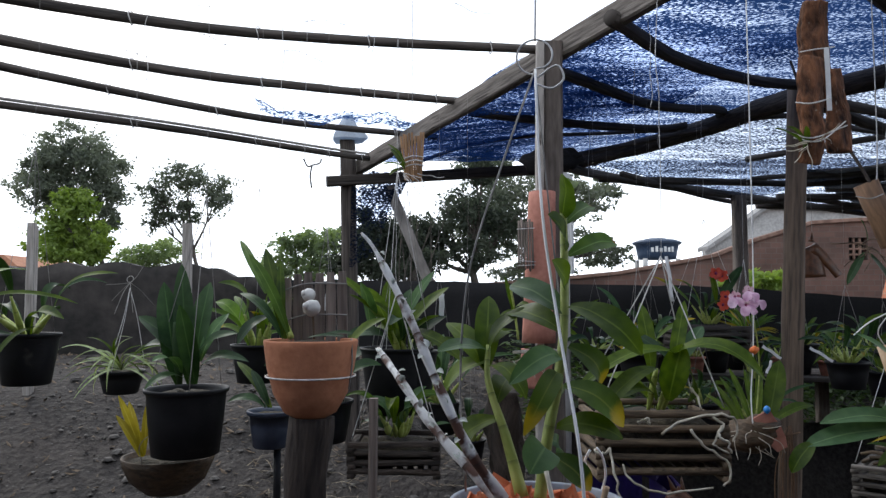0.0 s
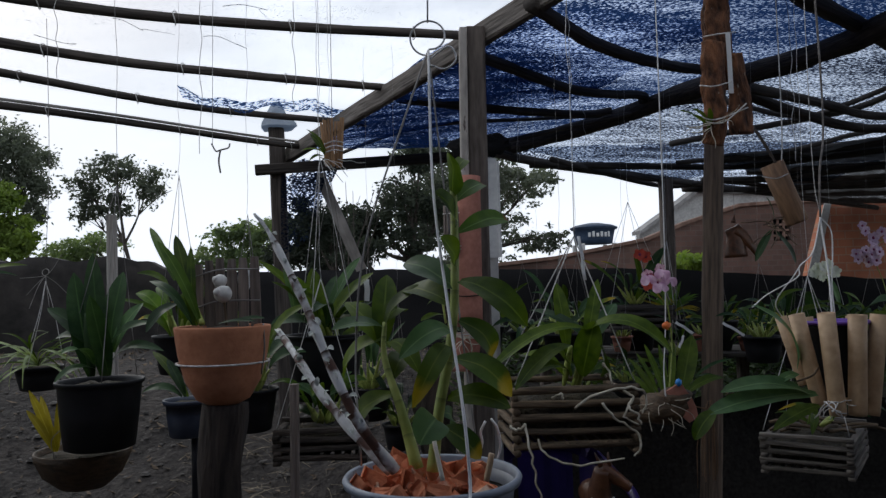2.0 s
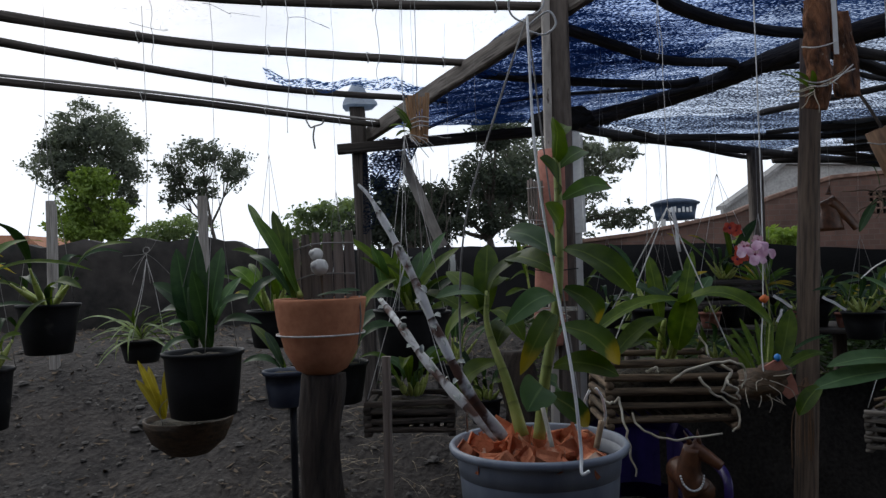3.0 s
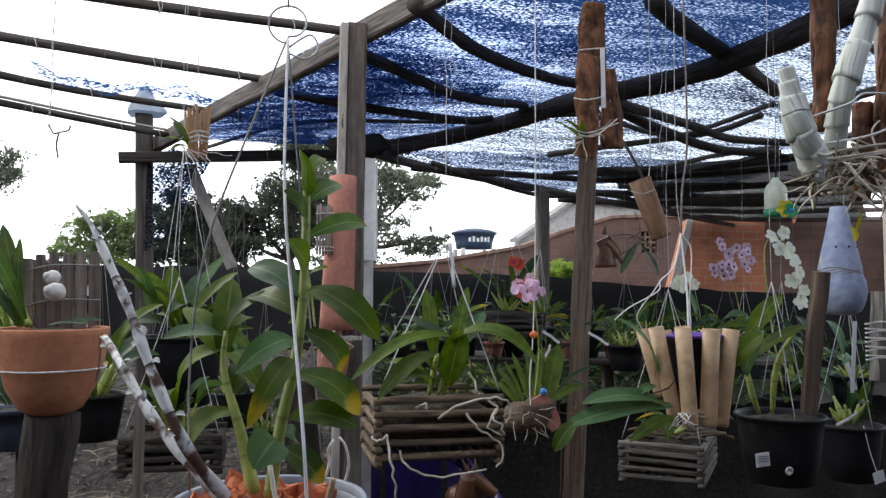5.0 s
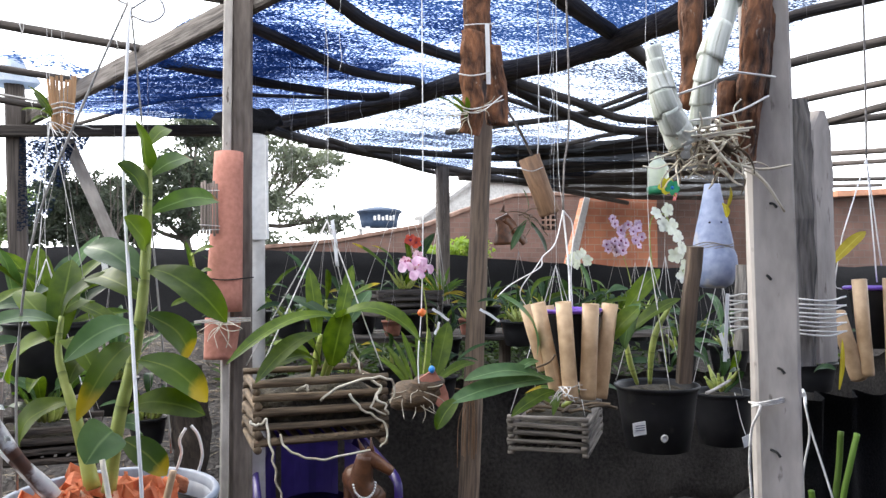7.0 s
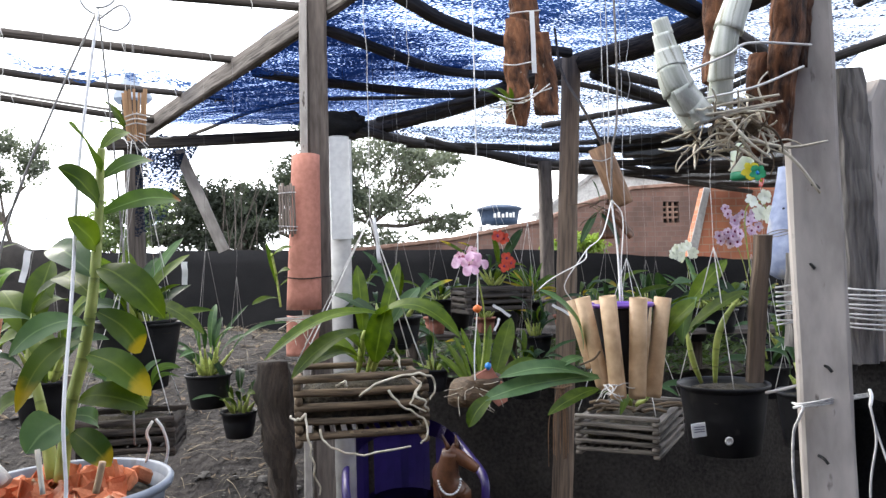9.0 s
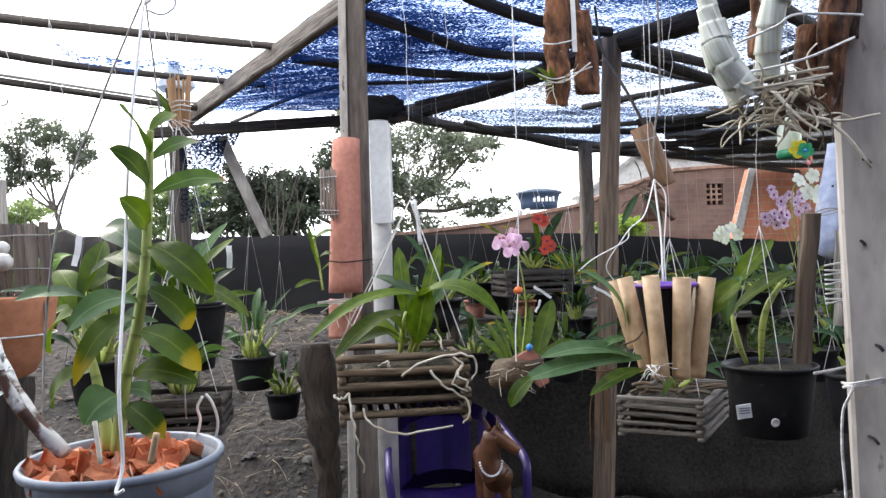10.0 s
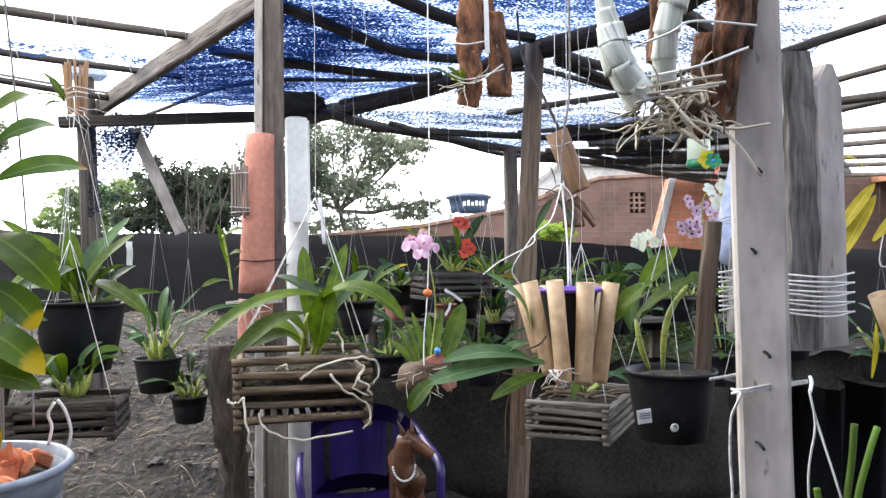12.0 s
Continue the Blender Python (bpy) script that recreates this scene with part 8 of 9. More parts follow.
# ---------------------------------------------------------------- bench by the fence with its row of plants
bench = thing("plant_bench", (1.6, 4.1, 0.4), "rough plank bench along the fence with a black cloth skirt", "bench")
be0, be1 = Vector((0.883, 4.100, 1.132)), Vector((3.351, 4.100, 1.077))
for k in range(4):
    part("plank", plank(add(be0, (0, 0.14 * k - 0.2, 0)), add(be1, (0, 0.14 * k - 0.2, 0)), 0.13, 0.025, (0, 0, 1), 0.003, 12, seed=60 + k), POLE, bench, smooth=False)
for k in range(5):
    p = be0.lerp(be1, (k + 0.1) / 4.3)
    part("leg", plank((p.x, 4.2, ground_height(p.x, 4.2) - 0.1), (p.x, 4.2, p.z - 0.01), 0.06, 0.06, seed=70 + k), POST, bench, smooth=False)
skirt = bmesh.new()
cols = []
for k in range(61):
    u = k / 60
    x = 0.62 + 3.9 * u
    y = 3.72 + 0.04 * math.sin(k * 0.8) - 0.35 * u
    zt = 0.98 - 0.06 * math.sin(u * 3) + 0.015 * math.sin(k * 1.7)
    zb = ground_height(x, y) - 0.03
    cols.append([skirt.verts.new((x, y + 0.02 * math.sin(k * 0.9 + j * 0.6), zb + (zt - zb) * j / 6)) for j in range(7)])
for ca, cb in zip(cols, cols[1:]):
    for j in range(6):
        skirt.faces.new((ca[j], cb[j], cb[j + 1], ca[j + 1]))
bmesh.ops.solidify(skirt, geom=skirt.faces[:], thickness=0.004)
part("cloth_skirt", skirt, SKIRT, bench, "black shade cloth hung below the bench")

plants = [
    ((0.458, 3.400, 1.348), 0.07, 9, 0.19, 0.04, (LEAFDARK, LEAFDARK, LEAF), 101), ((0.662, 3.300, 1.299), 0.07, 9, 0.2, 0.045, (LEAFDARK, LEAFDARK, LEAF), 102), ((1.089, 3.200, 1.078), 0.07, 9, 0.18, 0.04, (LEAFDARK, LEAFDARK, LEAF), 112),
    ((1.259, 3.100, 1.037), 0.08, 14, 0.17, 0.03, (LEAFDARK, LEAFDARK, LEAF), 113), ((0.879, 3.200, 1.060), 0.07, 10, 0.19, 0.035, (LEAFDARK, LEAFDARK, LEAF), 114), ((2.070, 3.500, 1.195), 0.09, 10, 0.28, 0.07, (LEAFDARK, LEAFDARK, LEAF), 108),
    ((2.191, 2.700, 1.140), 0.08, 10, 0.2, 0.05, (LEAFDARK, LEAFDARK, LEAF), 116), ((2.285, 2.500, 1.178), 0.08, 10, 0.2, 0.045, (LEAFDARK, LEAFBLUE), 117), ((2.412, 2.200, 1.138), 0.08, 9, 0.18, 0.05, (LEAFDARK, LEAFDARK, LEAF), 118),
    ((0.669, 2.600, 1.326), 0.07, 10, 0.17, 0.04, (LEAFDARK, LEAFDARK, LEAF), 119), ((1.596, 3.000, 1.266), 0.08, 11, 0.2, 0.04, (LEAFDARK, LEAFDARK, LEAF), 121),
    ((0.78, 3.55, 1.22), 0.08, 11, 0.2, 0.04, (LEAFDARK, LEAFDARK, LEAFBLUE), 123), ((1.02, 3.75, 1.33), 0.075, 11, 0.2, 0.045, (LEAFDARK, LEAFDARK, LEAF), 124), ((1.42, 3.45, 1.16), 0.08, 12, 0.18, 0.035, (LEAFDARK, LEAFDARK, LEAF), 125),
    ((1.72, 3.65, 1.3), 0.08, 11, 0.22, 0.045, (LEAFDARK, LEAFDARK, LEAFBLUE), 126), ((1.92, 3.3, 1.2), 0.08, 11, 0.2, 0.045, (LEAFDARK, LEAFDARK, LEAF), 127), ((2.35, 3.4, 1.25), 0.085, 11, 0.22, 0.05, (LEAFDARK, LEAFDARK, LEAF), 128),
    ((2.62, 3.1, 1.2), 0.085, 11, 0.22, 0.05, (LEAFDARK, LEAFDARK, LEAFBLUE), 129), ((0.56, 3.7, 1.3), 0.075, 11, 0.2, 0.04, (LEAFDARK, LEAFDARK, LEAF), 130),
]
for c, r, n, ln, w, mats, s in plants:
    hanging_pot(c, r, r * 1.35, BLACKPOT, "leafy orchid in a black pot hung near the fence", n, ln, w, mats, s, apex_up=0.3, upright=0.3 + 0.14 * (s % 3), strings=3 if s % 2 else 2)
standing = [(0.12, 9, 0.2, 0.04, (LEAFDARK, LEAFDARK, LEAF)), (0.3, 18, 0.16, 0.022, (LEAFBRIGHT, LEAF)), (0.4, 12, 0.2, 0.035, (LEAFDARK, LEAFDARK, LEAF)), (0.5, 16, 0.15, 0.025, (LEAFBRIGHT, LEAFGOLD, LEAF)), (0.6, 10, 0.22, 0.06, (LEAFDARK, LEAFDARK, LEAF)),
            (0.7, 11, 0.2, 0.04, (LEAFDARK, LEAFBLUE)), (0.8, 12, 0.22, 0.05, (LEAFDARK, LEAFDARK, LEAF)), (0.9, 11, 0.2, 0.04, (LEAFDARK, LEAFDARK, LEAF)), (0.22, 10, 0.18, 0.03, (LEAFDARK, LEAFDARK, LEAF))]
for k, (u, n, ln, w, mats) in enumerate(standing):
    c = be0.lerp(be1, u) + Vector((0, 0.02 + 0.12 * math.sin(k * 2.1), 0.0125 + 0.115))
    hanging_pot(c, 0.085, 0.115, BLACKPOT, "leafy orchid in a black pot standing on the bench", n, ln, w, mats, 200 + k, strings=0, upright=0.35 + 0.1 * (k % 3), name="bench_orchid", group="plants on the bench")
# red-flowered orchid in a slatted basket
rb, rcorn = stick_basket((1.233, 3.550, 1.390), 0.3, 0.22, 0.12, 4, 0.013, "dark slat basket of a red-flowered orchid", POLE, 0.1, "slat_basket", 0.7, seed=14)
hang(rb, add((1.233, 3.550, 1.390), (0, 0, 0.5)), rcorn, 0.0011, STRING, seed=15)
clump(rb, (1.247, 3.550, 1.398), 10, 0.2, 0.04, (LEAF, LEAFDARK), 131, 0.6)
leaves(rb, [((1.276, 3.500, 1.492), (1.389, 3.500, 1.666), 0.05, 0.01, LEAFDARK), ((1.262, 3.500, 1.492), (1.237, 3.500, 1.640), 0.03, 0.01, LEAF)])
for k, b in enumerate(((1.259, 3.480, 1.631), (1.286, 3.480, 1.620), (1.293, 3.460, 1.524), (1.279, 3.460, 1.487), (1.315, 3.470, 1.502))):
    petal_flower(rb, b, 0.06, REDPETAL, (0.2 * (k - 2), -1, 0.1), MAROON, 140 + k)
fern = thing("yellow_fern", (1.476, 3.700, 1.321), "yellow-green bushy fern in a dark pot", "fern", "hanging pots")
pot(fern, (1.476, 3.700, 1.307), 0.08, 0.1, 0.06, BLACKPOT)
frng = random.Random(9)
for k in range(26):
    a = frng.uniform(0, 6.28)
    b = Vector((1.476, 3.700, 1.321))
    part("frond", blade(b, b + Vector((math.cos(a) * 0.16, math.sin(a) * 0.12, frng.uniform(0.02, 0.2))), 0.022, 0.03, fold=0.5, blunt=0.1, wave=0.02, seed=k), LEAFGOLD if k % 3 == 0 else LEAFBRIGHT, fern)
hang(fern, add((1.476, 3.700, 1.307), (0, 0, 0.4)), rim_points((1.476, 3.700, 1.307), 0.08), 0.0011, seed=3)
# small slat basket and clay pots on the bench
for u, w in ((0.06, 0.06), (0.17, 0.055), (0.35, 0.06), (0.45, 0.05)):
    p = be0.lerp(be1, u) + Vector((0, -0.16, 0.0125))
    q = thing("clay_pot", p, "small red clay pot on the bench", "pot", "clay pots on the bench")
    pot(q, add(p, (0, 0, w * 1.5)), w, w * 1.5, w * 0.7, REDTILE)
    clump(q, add(p, (0, 0, w * 1.5)), 7, 0.13, 0.025, (LEAF, LEAFDARK), int(p[0] * 100), 0.6)

# ---------------------------------------------------------------- pots over the bank
lpc = Vector((-0.143, 2.350, 1.360))
lpt = thing("potted_orchid", lpc - Vector((0, 0, 0.18)), "broad-leaved orchid in a tall black hanging pot", "potted orchid", "hanging pots")
pot(lpt, lpc, 0.1114, 0.2, 0.0863, BLACKPOT)
leaves(lpt, [((-0.153, 2.350, 1.364), (-0.273, 2.200, 1.521), 0.07, 0.02), ((-0.153, 2.350, 1.364), (-0.240, 2.300, 1.546), 0.06, 0.02), ((-0.146, 2.350, 1.364), (-0.178, 2.400, 1.565), 0.06, 0.01), ((-0.139, 2.350, 1.363), (0.017, 2.300, 1.544), 0.065, 0.02), ((-0.123, 2.350, 1.411), (0.065, 2.200, 1.321), 0.05, 0.03),
             ((-0.168, 2.350, 1.380), (-0.297, 2.300, 1.385), 0.06, 0.03, LEAFDARK), ((-0.139, 2.350, 1.363), (-0.107, 2.500, 1.542), 0.06, 0.01, LEAFDARK), ((-0.142, 2.400, 1.377), (-0.027, 2.500, 1.602), 0.035, 0.03, LEAFBLUE), ((-0.223, 2.300, 1.426), (-0.241, 2.200, 1.558), 0.06, 0.01, LEAFBLUE)], 0.05, LEAF)
hang(lpt, lpc + Vector((0.0, 0, 0.55)), rim_points(lpc, 0.1114, 3, 0.3), 0.0012, STRING, seed=41)
part("plant_label", plank((-0.003, 2.350, 1.525), (-0.005, 2.350, 1.457), 0.016, 0.0015), LABEL, lpt, "white plastic plant label", smooth=False)
part("plant_label", plank((-0.281, 1.900, 1.551), (-0.298, 1.900, 1.479), 0.014, 0.0015), LABEL, lpt, "white plastic plant label", smooth=False)
lb0, lb1 = Vector((-0.257, 2.150, 1.104)), Vector((-0.019, 2.150, 1.112))
C, ccorn = stick_basket((lb0 + lb1) / 2 + Vector((0, 0.1, 0)), (lb1 - lb0).length, 0.2, 0.1, 4, 0.011, "dark slat basket of orchid below the big pot", LOGWOOD, 0.0, "slat_basket", 0.7, seed=24)
hang(C, (lb0 + lb1) / 2 + Vector((0, 0.1, 0.42)), ccorn, 0.0012, STRING, seed=42)
clump(C, (lb0 + lb1) / 2 + Vector((0, 0.1, 0)), 12, 0.17, 0.04, (LEAF, LEAFBRIGHT, LEAFBLUE), 151, 0.5)
for c, r, n, ln, w, mats, s in (((-0.016, 3.000, 1.112), 0.085, 12, 0.24, 0.035, (LEAFBLUE, LEAFDARK), 161), ((0.098, 2.950, 0.975), 0.066, 9, 0.18, 0.045, (LEAFDARK, LEAFDARK, LEAF), 162), ((-0.112, 2.350, 1.351), 0.0968, 10, 0.22, 0.06, (LEAFDARK, LEAF), 163),
                                ((-0.587, 2.400, 1.367), 0.08, 12, 0.22, 0.05, (LEAFBRIGHT, LEAF), 165), ((-0.340, 2.200, 1.219), 0.08, 12, 0.22, 0.05, (LEAFDARK, LEAF), 166)):
    hanging_pot(c, r, r * 1.5, BLACKPOT, "spreading orchid in a black pot hung over the bank", n, ln, w, mats, s, apex_up=0.5)

# ---------------------------------------------------------------- purple chair and horse figure
chx, chy = (0.780, 3.300, 0.704)[0], 3.3
ch = thing("plastic_chair", (chx, chy, ground_height(chx, chy)), "purple moulded plastic armchair standing by the bank", "chair")
cz = (0.781, 3.300, 0.783)[2]
bm = bmesh.new()
arc = [radians(12 + 156 * k / 20) for k in range(21)]
for top, low in ((0.0, -0.06), (-0.3, -0.38)):
    rows = []
    for a in arc:
        c = Vector((chx + 0.25 * math.cos(a), chy + 0.02 + 0.23 * math.sin(a), cz - 0.13 * (1 - math.sin(a)) ** 1.2))
        rows.append((bm.verts.new(c + Vector((0, 0, top + (0.012 if top == 0 else 0)))), bm.verts.new(c + Vector((0, -0.01, low)))))
    for (a0_, b0_), (a1_, b1_) in zip(rows, rows[1:]):
        bm.faces.new((a0_, a1_, b1_, b0_))
bmesh.ops.solidify(bm, geom=bm.faces[:], thickness=0.012)
back = part("backrest", bm, PURPLE, ch)
for k in range(1, 20):
    if k in (5, 14):
        continue
    slat = bmesh.new()
    quad = []
    for ang, dz in ((arc[k], -0.05), (arc[k + 1], -0.05), (arc[k + 1], -0.32), (arc[k], -0.32)):
        quad.append(slat.verts.new((chx + 0.25 * math.cos(ang), chy + 0.018 + 0.23 * math.sin(ang), cz - 0.13 * (1 - math.sin(ang)) ** 1.2 + dz)))
    slat.faces.new(quad)
    bmesh.ops.solidify(slat, geom=slat.faces[:], thickness=0.012)
    part("slat", slat, PURPLE, back)
seat = bmesh.new()
bmesh.ops.create_grid(seat, x_segments=10, y_segments=10, size=0.23)
for v in seat.verts:
    v.co = Vector((chx, chy - 0.02, cz - 0.36)) + Vector((v.co.x, v.co.y, -0.03 * (1 - (v.co.x / 0.23) ** 2)))
bmesh.ops.solidify(seat, geom=seat.faces[:], thickness=0.012)
part("seat", seat, PURPLE, ch)
for s in (-1, 1):
    part("armrest", tube([(chx + s * 0.24, chy + 0.2, cz - 0.08), (chx + s * 0.27, chy, cz - 0.13), (chx + s * 0.285, chy - 0.2, cz - 0.17), (chx + s * 0.28, chy - 0.25, cz - 0.25), (chx + s * 0.27, chy - 0.26, cz - 0.4)], 0.02, 10, 8, 0, 0.6), PURPLE, ch)
    for y in (-0.24, 0.24):
        part("leg", tube([(chx + s * 0.22, chy + y * 0.9, cz - 0.38), (chx + s * 0.26, chy + y, ground_height(chx + s * 0.26, chy + y) - 0.01)], taper(0.026, 0.02), 8, 4), PURPLE, ch)
poll, snout, chest = Vector((0.923, 3.000, 0.744)), Vector((1.011, 2.980, 0.679)), Vector((0.926, 3.020, 0.580))
hip = chest + Vector((0.02, 0.3, 0.0))
horse = merge(
    tube([poll + Vector((-0.02, 0.01, 0.01)), poll.lerp(snout, 0.45), snout], lambda t: 0.034 - 0.014 * t, 12, 7, 0.08),
    tube([poll + Vector((-0.015, 0.0, 0.01)), Vector((0.896, 3.020, 0.644)), chest], lambda t: 0.034 + 0.026 * t, 12, 7, 0.08),
    tube([chest + Vector((0, -0.03, 0)), chest.lerp(hip, 0.5) + Vector((0, 0, -0.005)), hip], lambda t: 0.062 - 0.012 * math.sin(math.pi * t), 12, 6, 0.06),
    *[tube([poll + Vector((dx, 0.0, 0.02)), poll + Vector((dx * 1.6 - 0.01, 0.005, 0.075))], taper(0.012, 0.002), 6, 3) for dx in (-0.022, 0.012)],
    *[tube([p + Vector((sx * 0.032, 0, -0.02)), p + Vector((sx * 0.036, -0.01, -0.13)), Vector((p.x + sx * 0.036, p.y, ground_height(p.x, p.y) + 0.005))], taper(0.024, 0.013), 8, 5, 0.08) for p in (chest, hip) for sx in (-1, 1)])
tagged(part("deer_figure", horse, HORSEBROWN), "glazed brown deer figure standing by the chair", "figurine")
nk = thing("bead_necklace", chest, "string of white beads hung on the deer figure", "necklace")
for k in range(17):
    a = math.pi * (0.02 + 0.96 * k / 16)
    part("bead", rock(Vector((0.896, 3.020, 0.644)) + Vector((-0.045 * math.cos(a), -0.045 - 0.02 * math.sin(a), 0.005 - 0.055 * math.sin(a))), (0.0055, 0.0055, 0.0055), k, 0.05, 1), WHITEPAINT, nk)

# ---------------------------------------------------------------- loose strings and hooks on the roof
lrng = random.Random(33)
strings = [(-0.236, 2.482, 2.400), (-0.540, 2.482, 2.400), (-0.996, 2.482, 2.400), (1.129, 3.903, 2.400), (3.257, 4.542, 2.380), (0.801, 4.085, 2.420), (0.696, 2.482, 2.400), (1.464, 2.452, 2.400)]
drops = (0.3, 0.45, 0.2, 0.2, 0.4, 0.5, 0.25, 0.5)
for p, d in zip(strings, drops):
    pts = [add(p, (lrng.uniform(-0.008, 0.008), 0, 0.06 - (d + 0.06) * k / 8)) for k in range(9)]
    tagged(part("loose_string", tube(pts, 0.0011, 5, 4), STRING), "loose thin string dangling from a roof pole", "string", "loose strings")
hk = Vector((-0.243, 1.375, 1.743))
hook = thing("wire_hook", hk, "small bent wire hook dangling on a thin thread", "hook")
part("hook", merge(tube([hk + Vector((-0.014, 0, 0.02)), hk + Vector((-0.006, 0, 0.006)), hk + Vector((0.002, 0, 0.008)), hk + Vector((0.016, 0, 0.012)), hk + Vector((0.019, 0, 0.02))], 0.0015, 6, 5),
                   tube([hk + Vector((0.002, 0, 0.008)), hk + Vector((-0.001, 0, -0.012)), hk + Vector((0.002, 0, -0.034))], 0.0017, 6, 5, 0.3)), STEELWIRE, hook)
part("thread", tube([hk + Vector((-0.012, 0, 0.018)), hk + Vector((-0.01, 0.004, 0.3)), (hk.x, hk.y + 0.01, 2.5)], 0.0005, 5), STRING, hook)
# string bindings along the purlins
for k, pts in enumerate(purlins):
    line = smooth_line(pts, 6)
    for j in range(3, len(line) - 1, 4):
        c = line[j]
        ringp = [c + Vector((0.004 * math.sin(a * 2), 0.024 * math.cos(a), 0.024 * math.sin(a))) for a in [math.tau * i / 8 for i in range(9)]]
        tagged(part("pole_tie", tube(ringp, 0.002, 5, 2), STRING), "string tie round a roof pole", "tie", "pole ties", "structure")

tagged(part("dark_stump", tube([((0.262, 2.900, 0.565)[0], 2.9, ground_height(0.3, 2.9) - 0.1), (0.255, 2.900, 0.734), (0.234, 2.900, 0.989), (0.230, 2.900, 1.158)], lambda t: 0.05 + 0.012 * math.sin(t * 9), 14, 12, 0.7), LOGWOOD), "gnarled dark stump standing behind the post", "stump")

# dried strands on the middle post
ds = thing("dried_strands", (1.470, 3.280, 0.931), "bunch of dry orange-brown strands tied to the post", "dry plant")
drng = random.Random(3)
for k in range(14):
    a = add((1.478, 3.280, 0.944), (drng.uniform(-0.02, 0.02), 0, drng.uniform(-0.02, 0.03)))
    dx = drng.uniform(-0.07, 0.03)
    part("strand", tube([a, add(a, (dx, -0.02, -0.12)), add(a, (dx * 1.1, -0.01, -drng.uniform(0.24, 0.36)))], 0.0018, 5, 5, 0.2), BROWNTUBE, ds)
wire(ds, [(1.399, 3.280, 0.946), (1.465, 3.265, 0.934), (1.539, 3.300, 0.939)], 0.003, BROWNTUBE, "tie")
# weeds at the foot of the bank
for k, p in enumerate(((0.225, 3.100, 0.549), (0.188, 3.200, 0.544), (0.523, 3.000, 0.541), (1.411, 3.400, 0.393), (1.371, 3.400, 0.447), (1.377, 3.300, 0.410))):
    wz = Vector((p[0], p[1], ground_height(p[0], p[1]) + 0.005))
    w = thing("weed", wz, "small bright green weed growing from the soil", "weed", "weeds on the bank")
    clump(w, wz, 12, 0.13, 0.035, (LEAF, LEAFBRIGHT, LEAFDARK), 400 + k, 0.6, False, 0.04)

# carved wooden horse head hung under the far eaves
hd = Vector((2.76, 5.5, 1.8))
head = merge(
    tube([hd + Vector((-0.09, 0, 0.1)), hd + Vector((-0.06, 0, 0.02)), hd + Vector((-0.05, 0.01, -0.12))], lambda t: 0.06 + 0.025 * t, 10, 6, 0.25, 0.5),
    tube([hd + Vector((-0.06, 0, 0.1)), hd + Vector((0.02, 0, 0.02)), hd + Vector((0.1, 0, -0.08)), hd + Vector((0.12, 0, -0.11))], lambda t: 0.058 - 0.022 * t, 10, 6, 0.2, 0.6),
    tube([hd + Vector((-0.07, 0, 0.14)), hd + Vector((-0.06, 0, 0.2))], taper(0.022, 0.004), 6, 3))
tagged(part("carved_head", head, HORSEBROWN), "brown carved wooden horse head hung under the eaves", "ornament")
tagged(part("hanging_wire", tube([hd + Vector((-0.06, 0, 0.19)), hd + Vector((-0.06, 0, 0.38)), hd + Vector((-0.06, 0.02, 0.56))], 0.0015, 5), STEELWIRE), "thin wire holding a carved ornament", "wire")
tagged(part("rail", tube([(1.18, 1.3, 1.238), (1.34, 1.46, 1.214), (1.75, 1.86, 1.165)], 0.0035, 8, 5, 0.08), GREYWOOD), "thin grey rail running behind the pots", "rail", "", "structure")


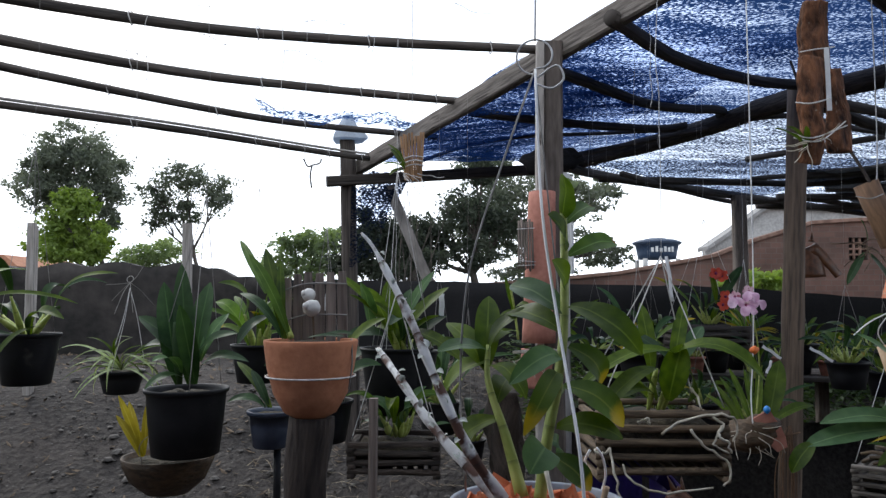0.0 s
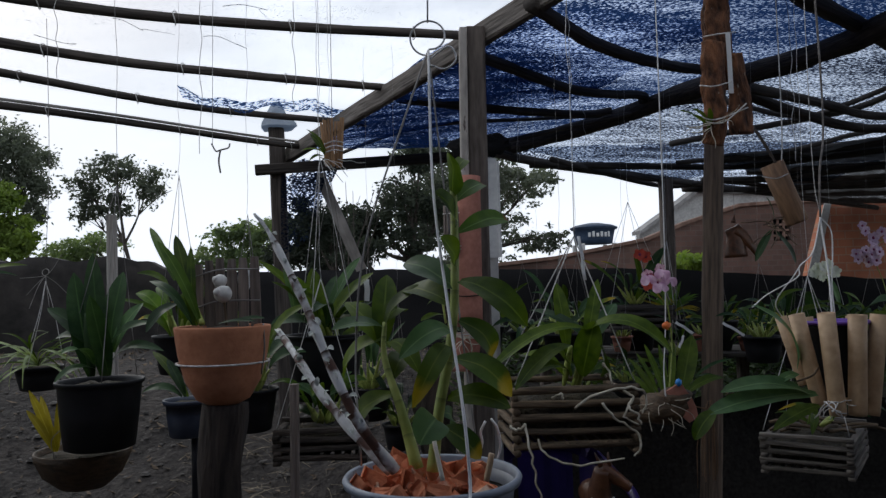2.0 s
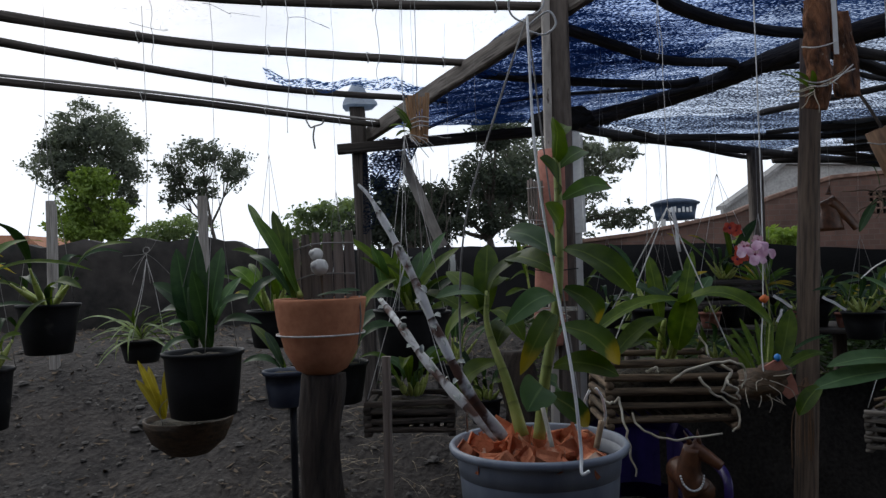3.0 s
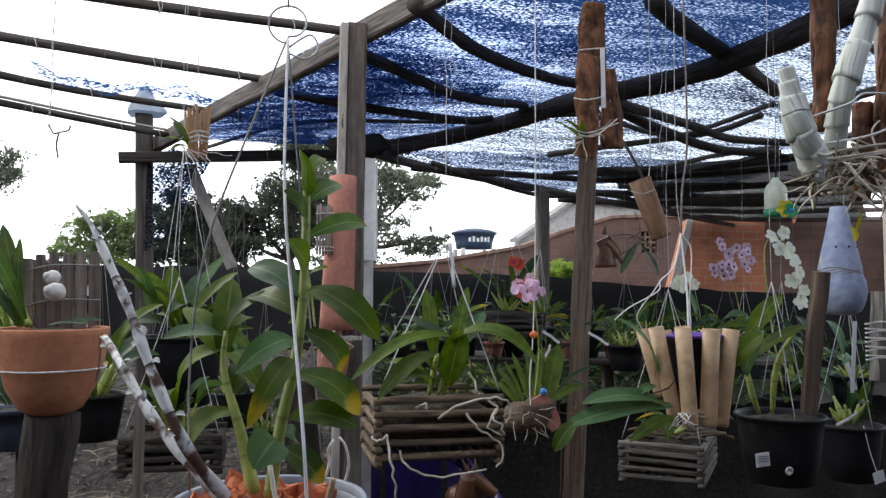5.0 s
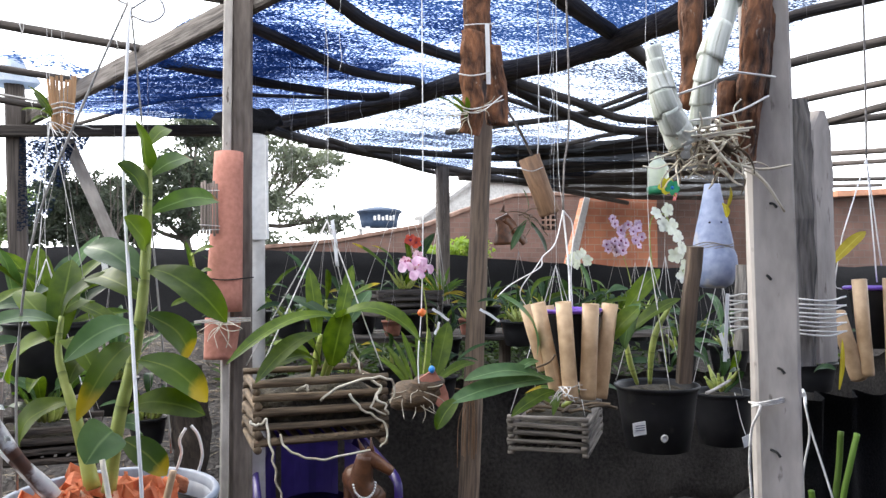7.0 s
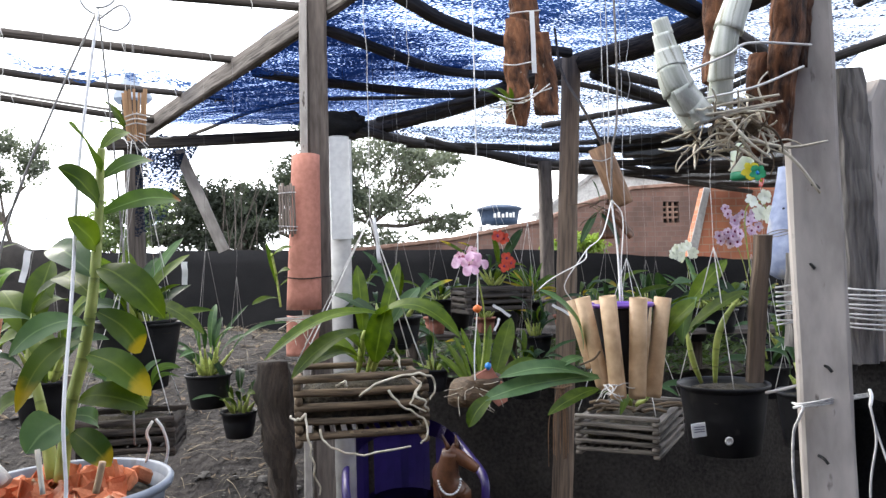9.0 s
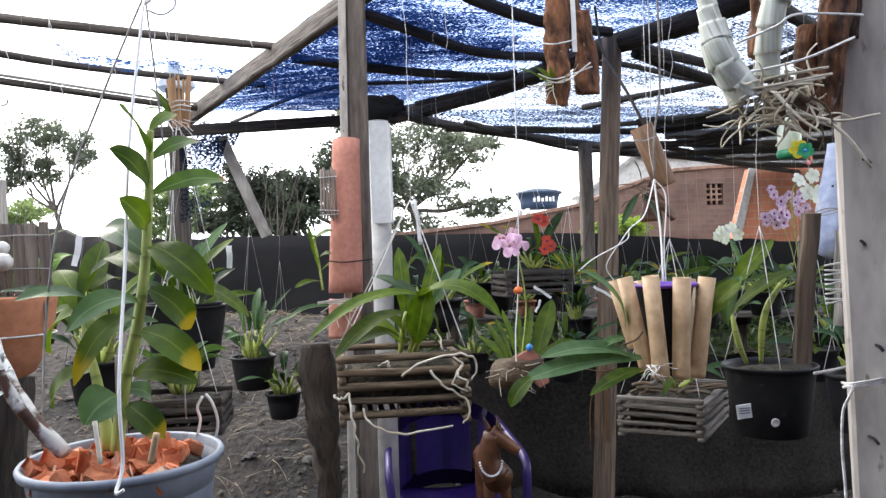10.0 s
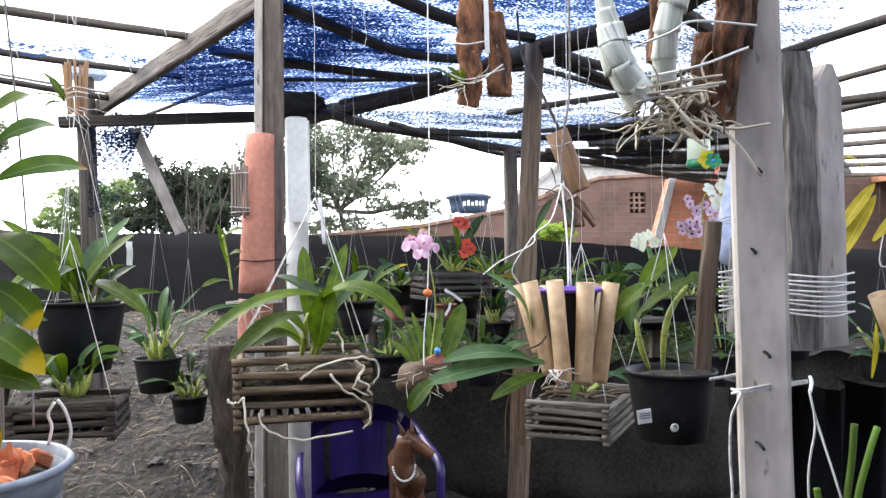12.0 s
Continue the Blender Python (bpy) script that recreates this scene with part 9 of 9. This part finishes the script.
def build_brush():
    rng = random.Random(61)
    verts, faces = [], []
    for _ in range(1500):
        x, y = rng.uniform(-1.1, 0.9), rng.uniform(3.7, 6.3)
        p = Vector((x, y, ground_height(x, y) + rng.uniform(0.0, 0.03)))
        a, ln = rng.uniform(0, 6.28), rng.uniform(0.06, 0.26)
        d = Vector((math.cos(a), math.sin(a) * 0.7, rng.uniform(0.02, 0.55)))
        w = Vector((-math.sin(a), math.cos(a), 0.3)) * rng.uniform(0.0012, 0.003)
        b = len(verts)
        for t in (0.0, 0.4, 0.75, 1.0):
            q = p + d * ln * t - Vector((0, 0, ln * 0.35 * t * t))
            verts += [tuple(q - w * (1 - 0.7 * t)), tuple(q + w * (1 - 0.7 * t))]
        faces += [(b + 2 * k, b + 2 * k + 1, b + 2 * k + 3, b + 2 * k + 2) for k in range(3)]
    me = bpy.data.meshes.new("dry_brush")
    me.from_pydata(verts, [], faces)
    me.materials.append(STRAW)
    tagged(new("dry_brush", me), "dry straw and twigs lying over the bank", "dry brush", kind="stuff")


def build_undergrowth():
    rng = random.Random(83)
    verts, faces = [], []
    for _ in range(5200):
        x, y = rng.uniform(0.5, 3.9), rng.uniform(4.45, 6.15)
        p = Vector((x, y, ground_height(x, y)))
        tall = 0.1 + 0.16 * max(noise.noise(Vector((x * 3, y * 3, 1.0))) + 0.4, 0)
        p.z += rng.uniform(0.0, 1.0) * tall
        a, ln, wd = rng.uniform(0, 6.28), rng.uniform(0.04, 0.11), rng.uniform(0.008, 0.022)
        d, w = Vector((math.cos(a), math.sin(a), rng.uniform(-0.3, 0.9))).normalized(), Vector((-math.sin(a), math.cos(a), rng.uniform(-0.4, 0.4)))
        b = len(verts)
        verts += [tuple(p), tuple(p + d * ln * 0.5 + w * wd), tuple(p + d * ln - Vector((0, 0, 0.02))), tuple(p + d * ln * 0.5 - w * wd)]
        faces.append((b, b + 1, b + 2, b + 3))
    me = bpy.data.meshes.new("undergrowth")
    me.from_pydata(verts, [], faces)
    me.materials.append(WEEDLEAF)
    tagged(new("undergrowth", me), "low dark green undergrowth covering the bank behind the bench", "undergrowth", kind="stuff")


WEEDLEAF = material("weed_foliage", (0.016, 0.032, 0.01), (0.06, 0.1, 0.026), 0.6, fine=9, coarse=2, bump=0, translucent=0.3)
build_undergrowth()
STRAW = material("dry_straw", (0.09, 0.07, 0.045), (0.34, 0.28, 0.19), 0.9, fine=20, coarse=5, bump=0)
build_brush()
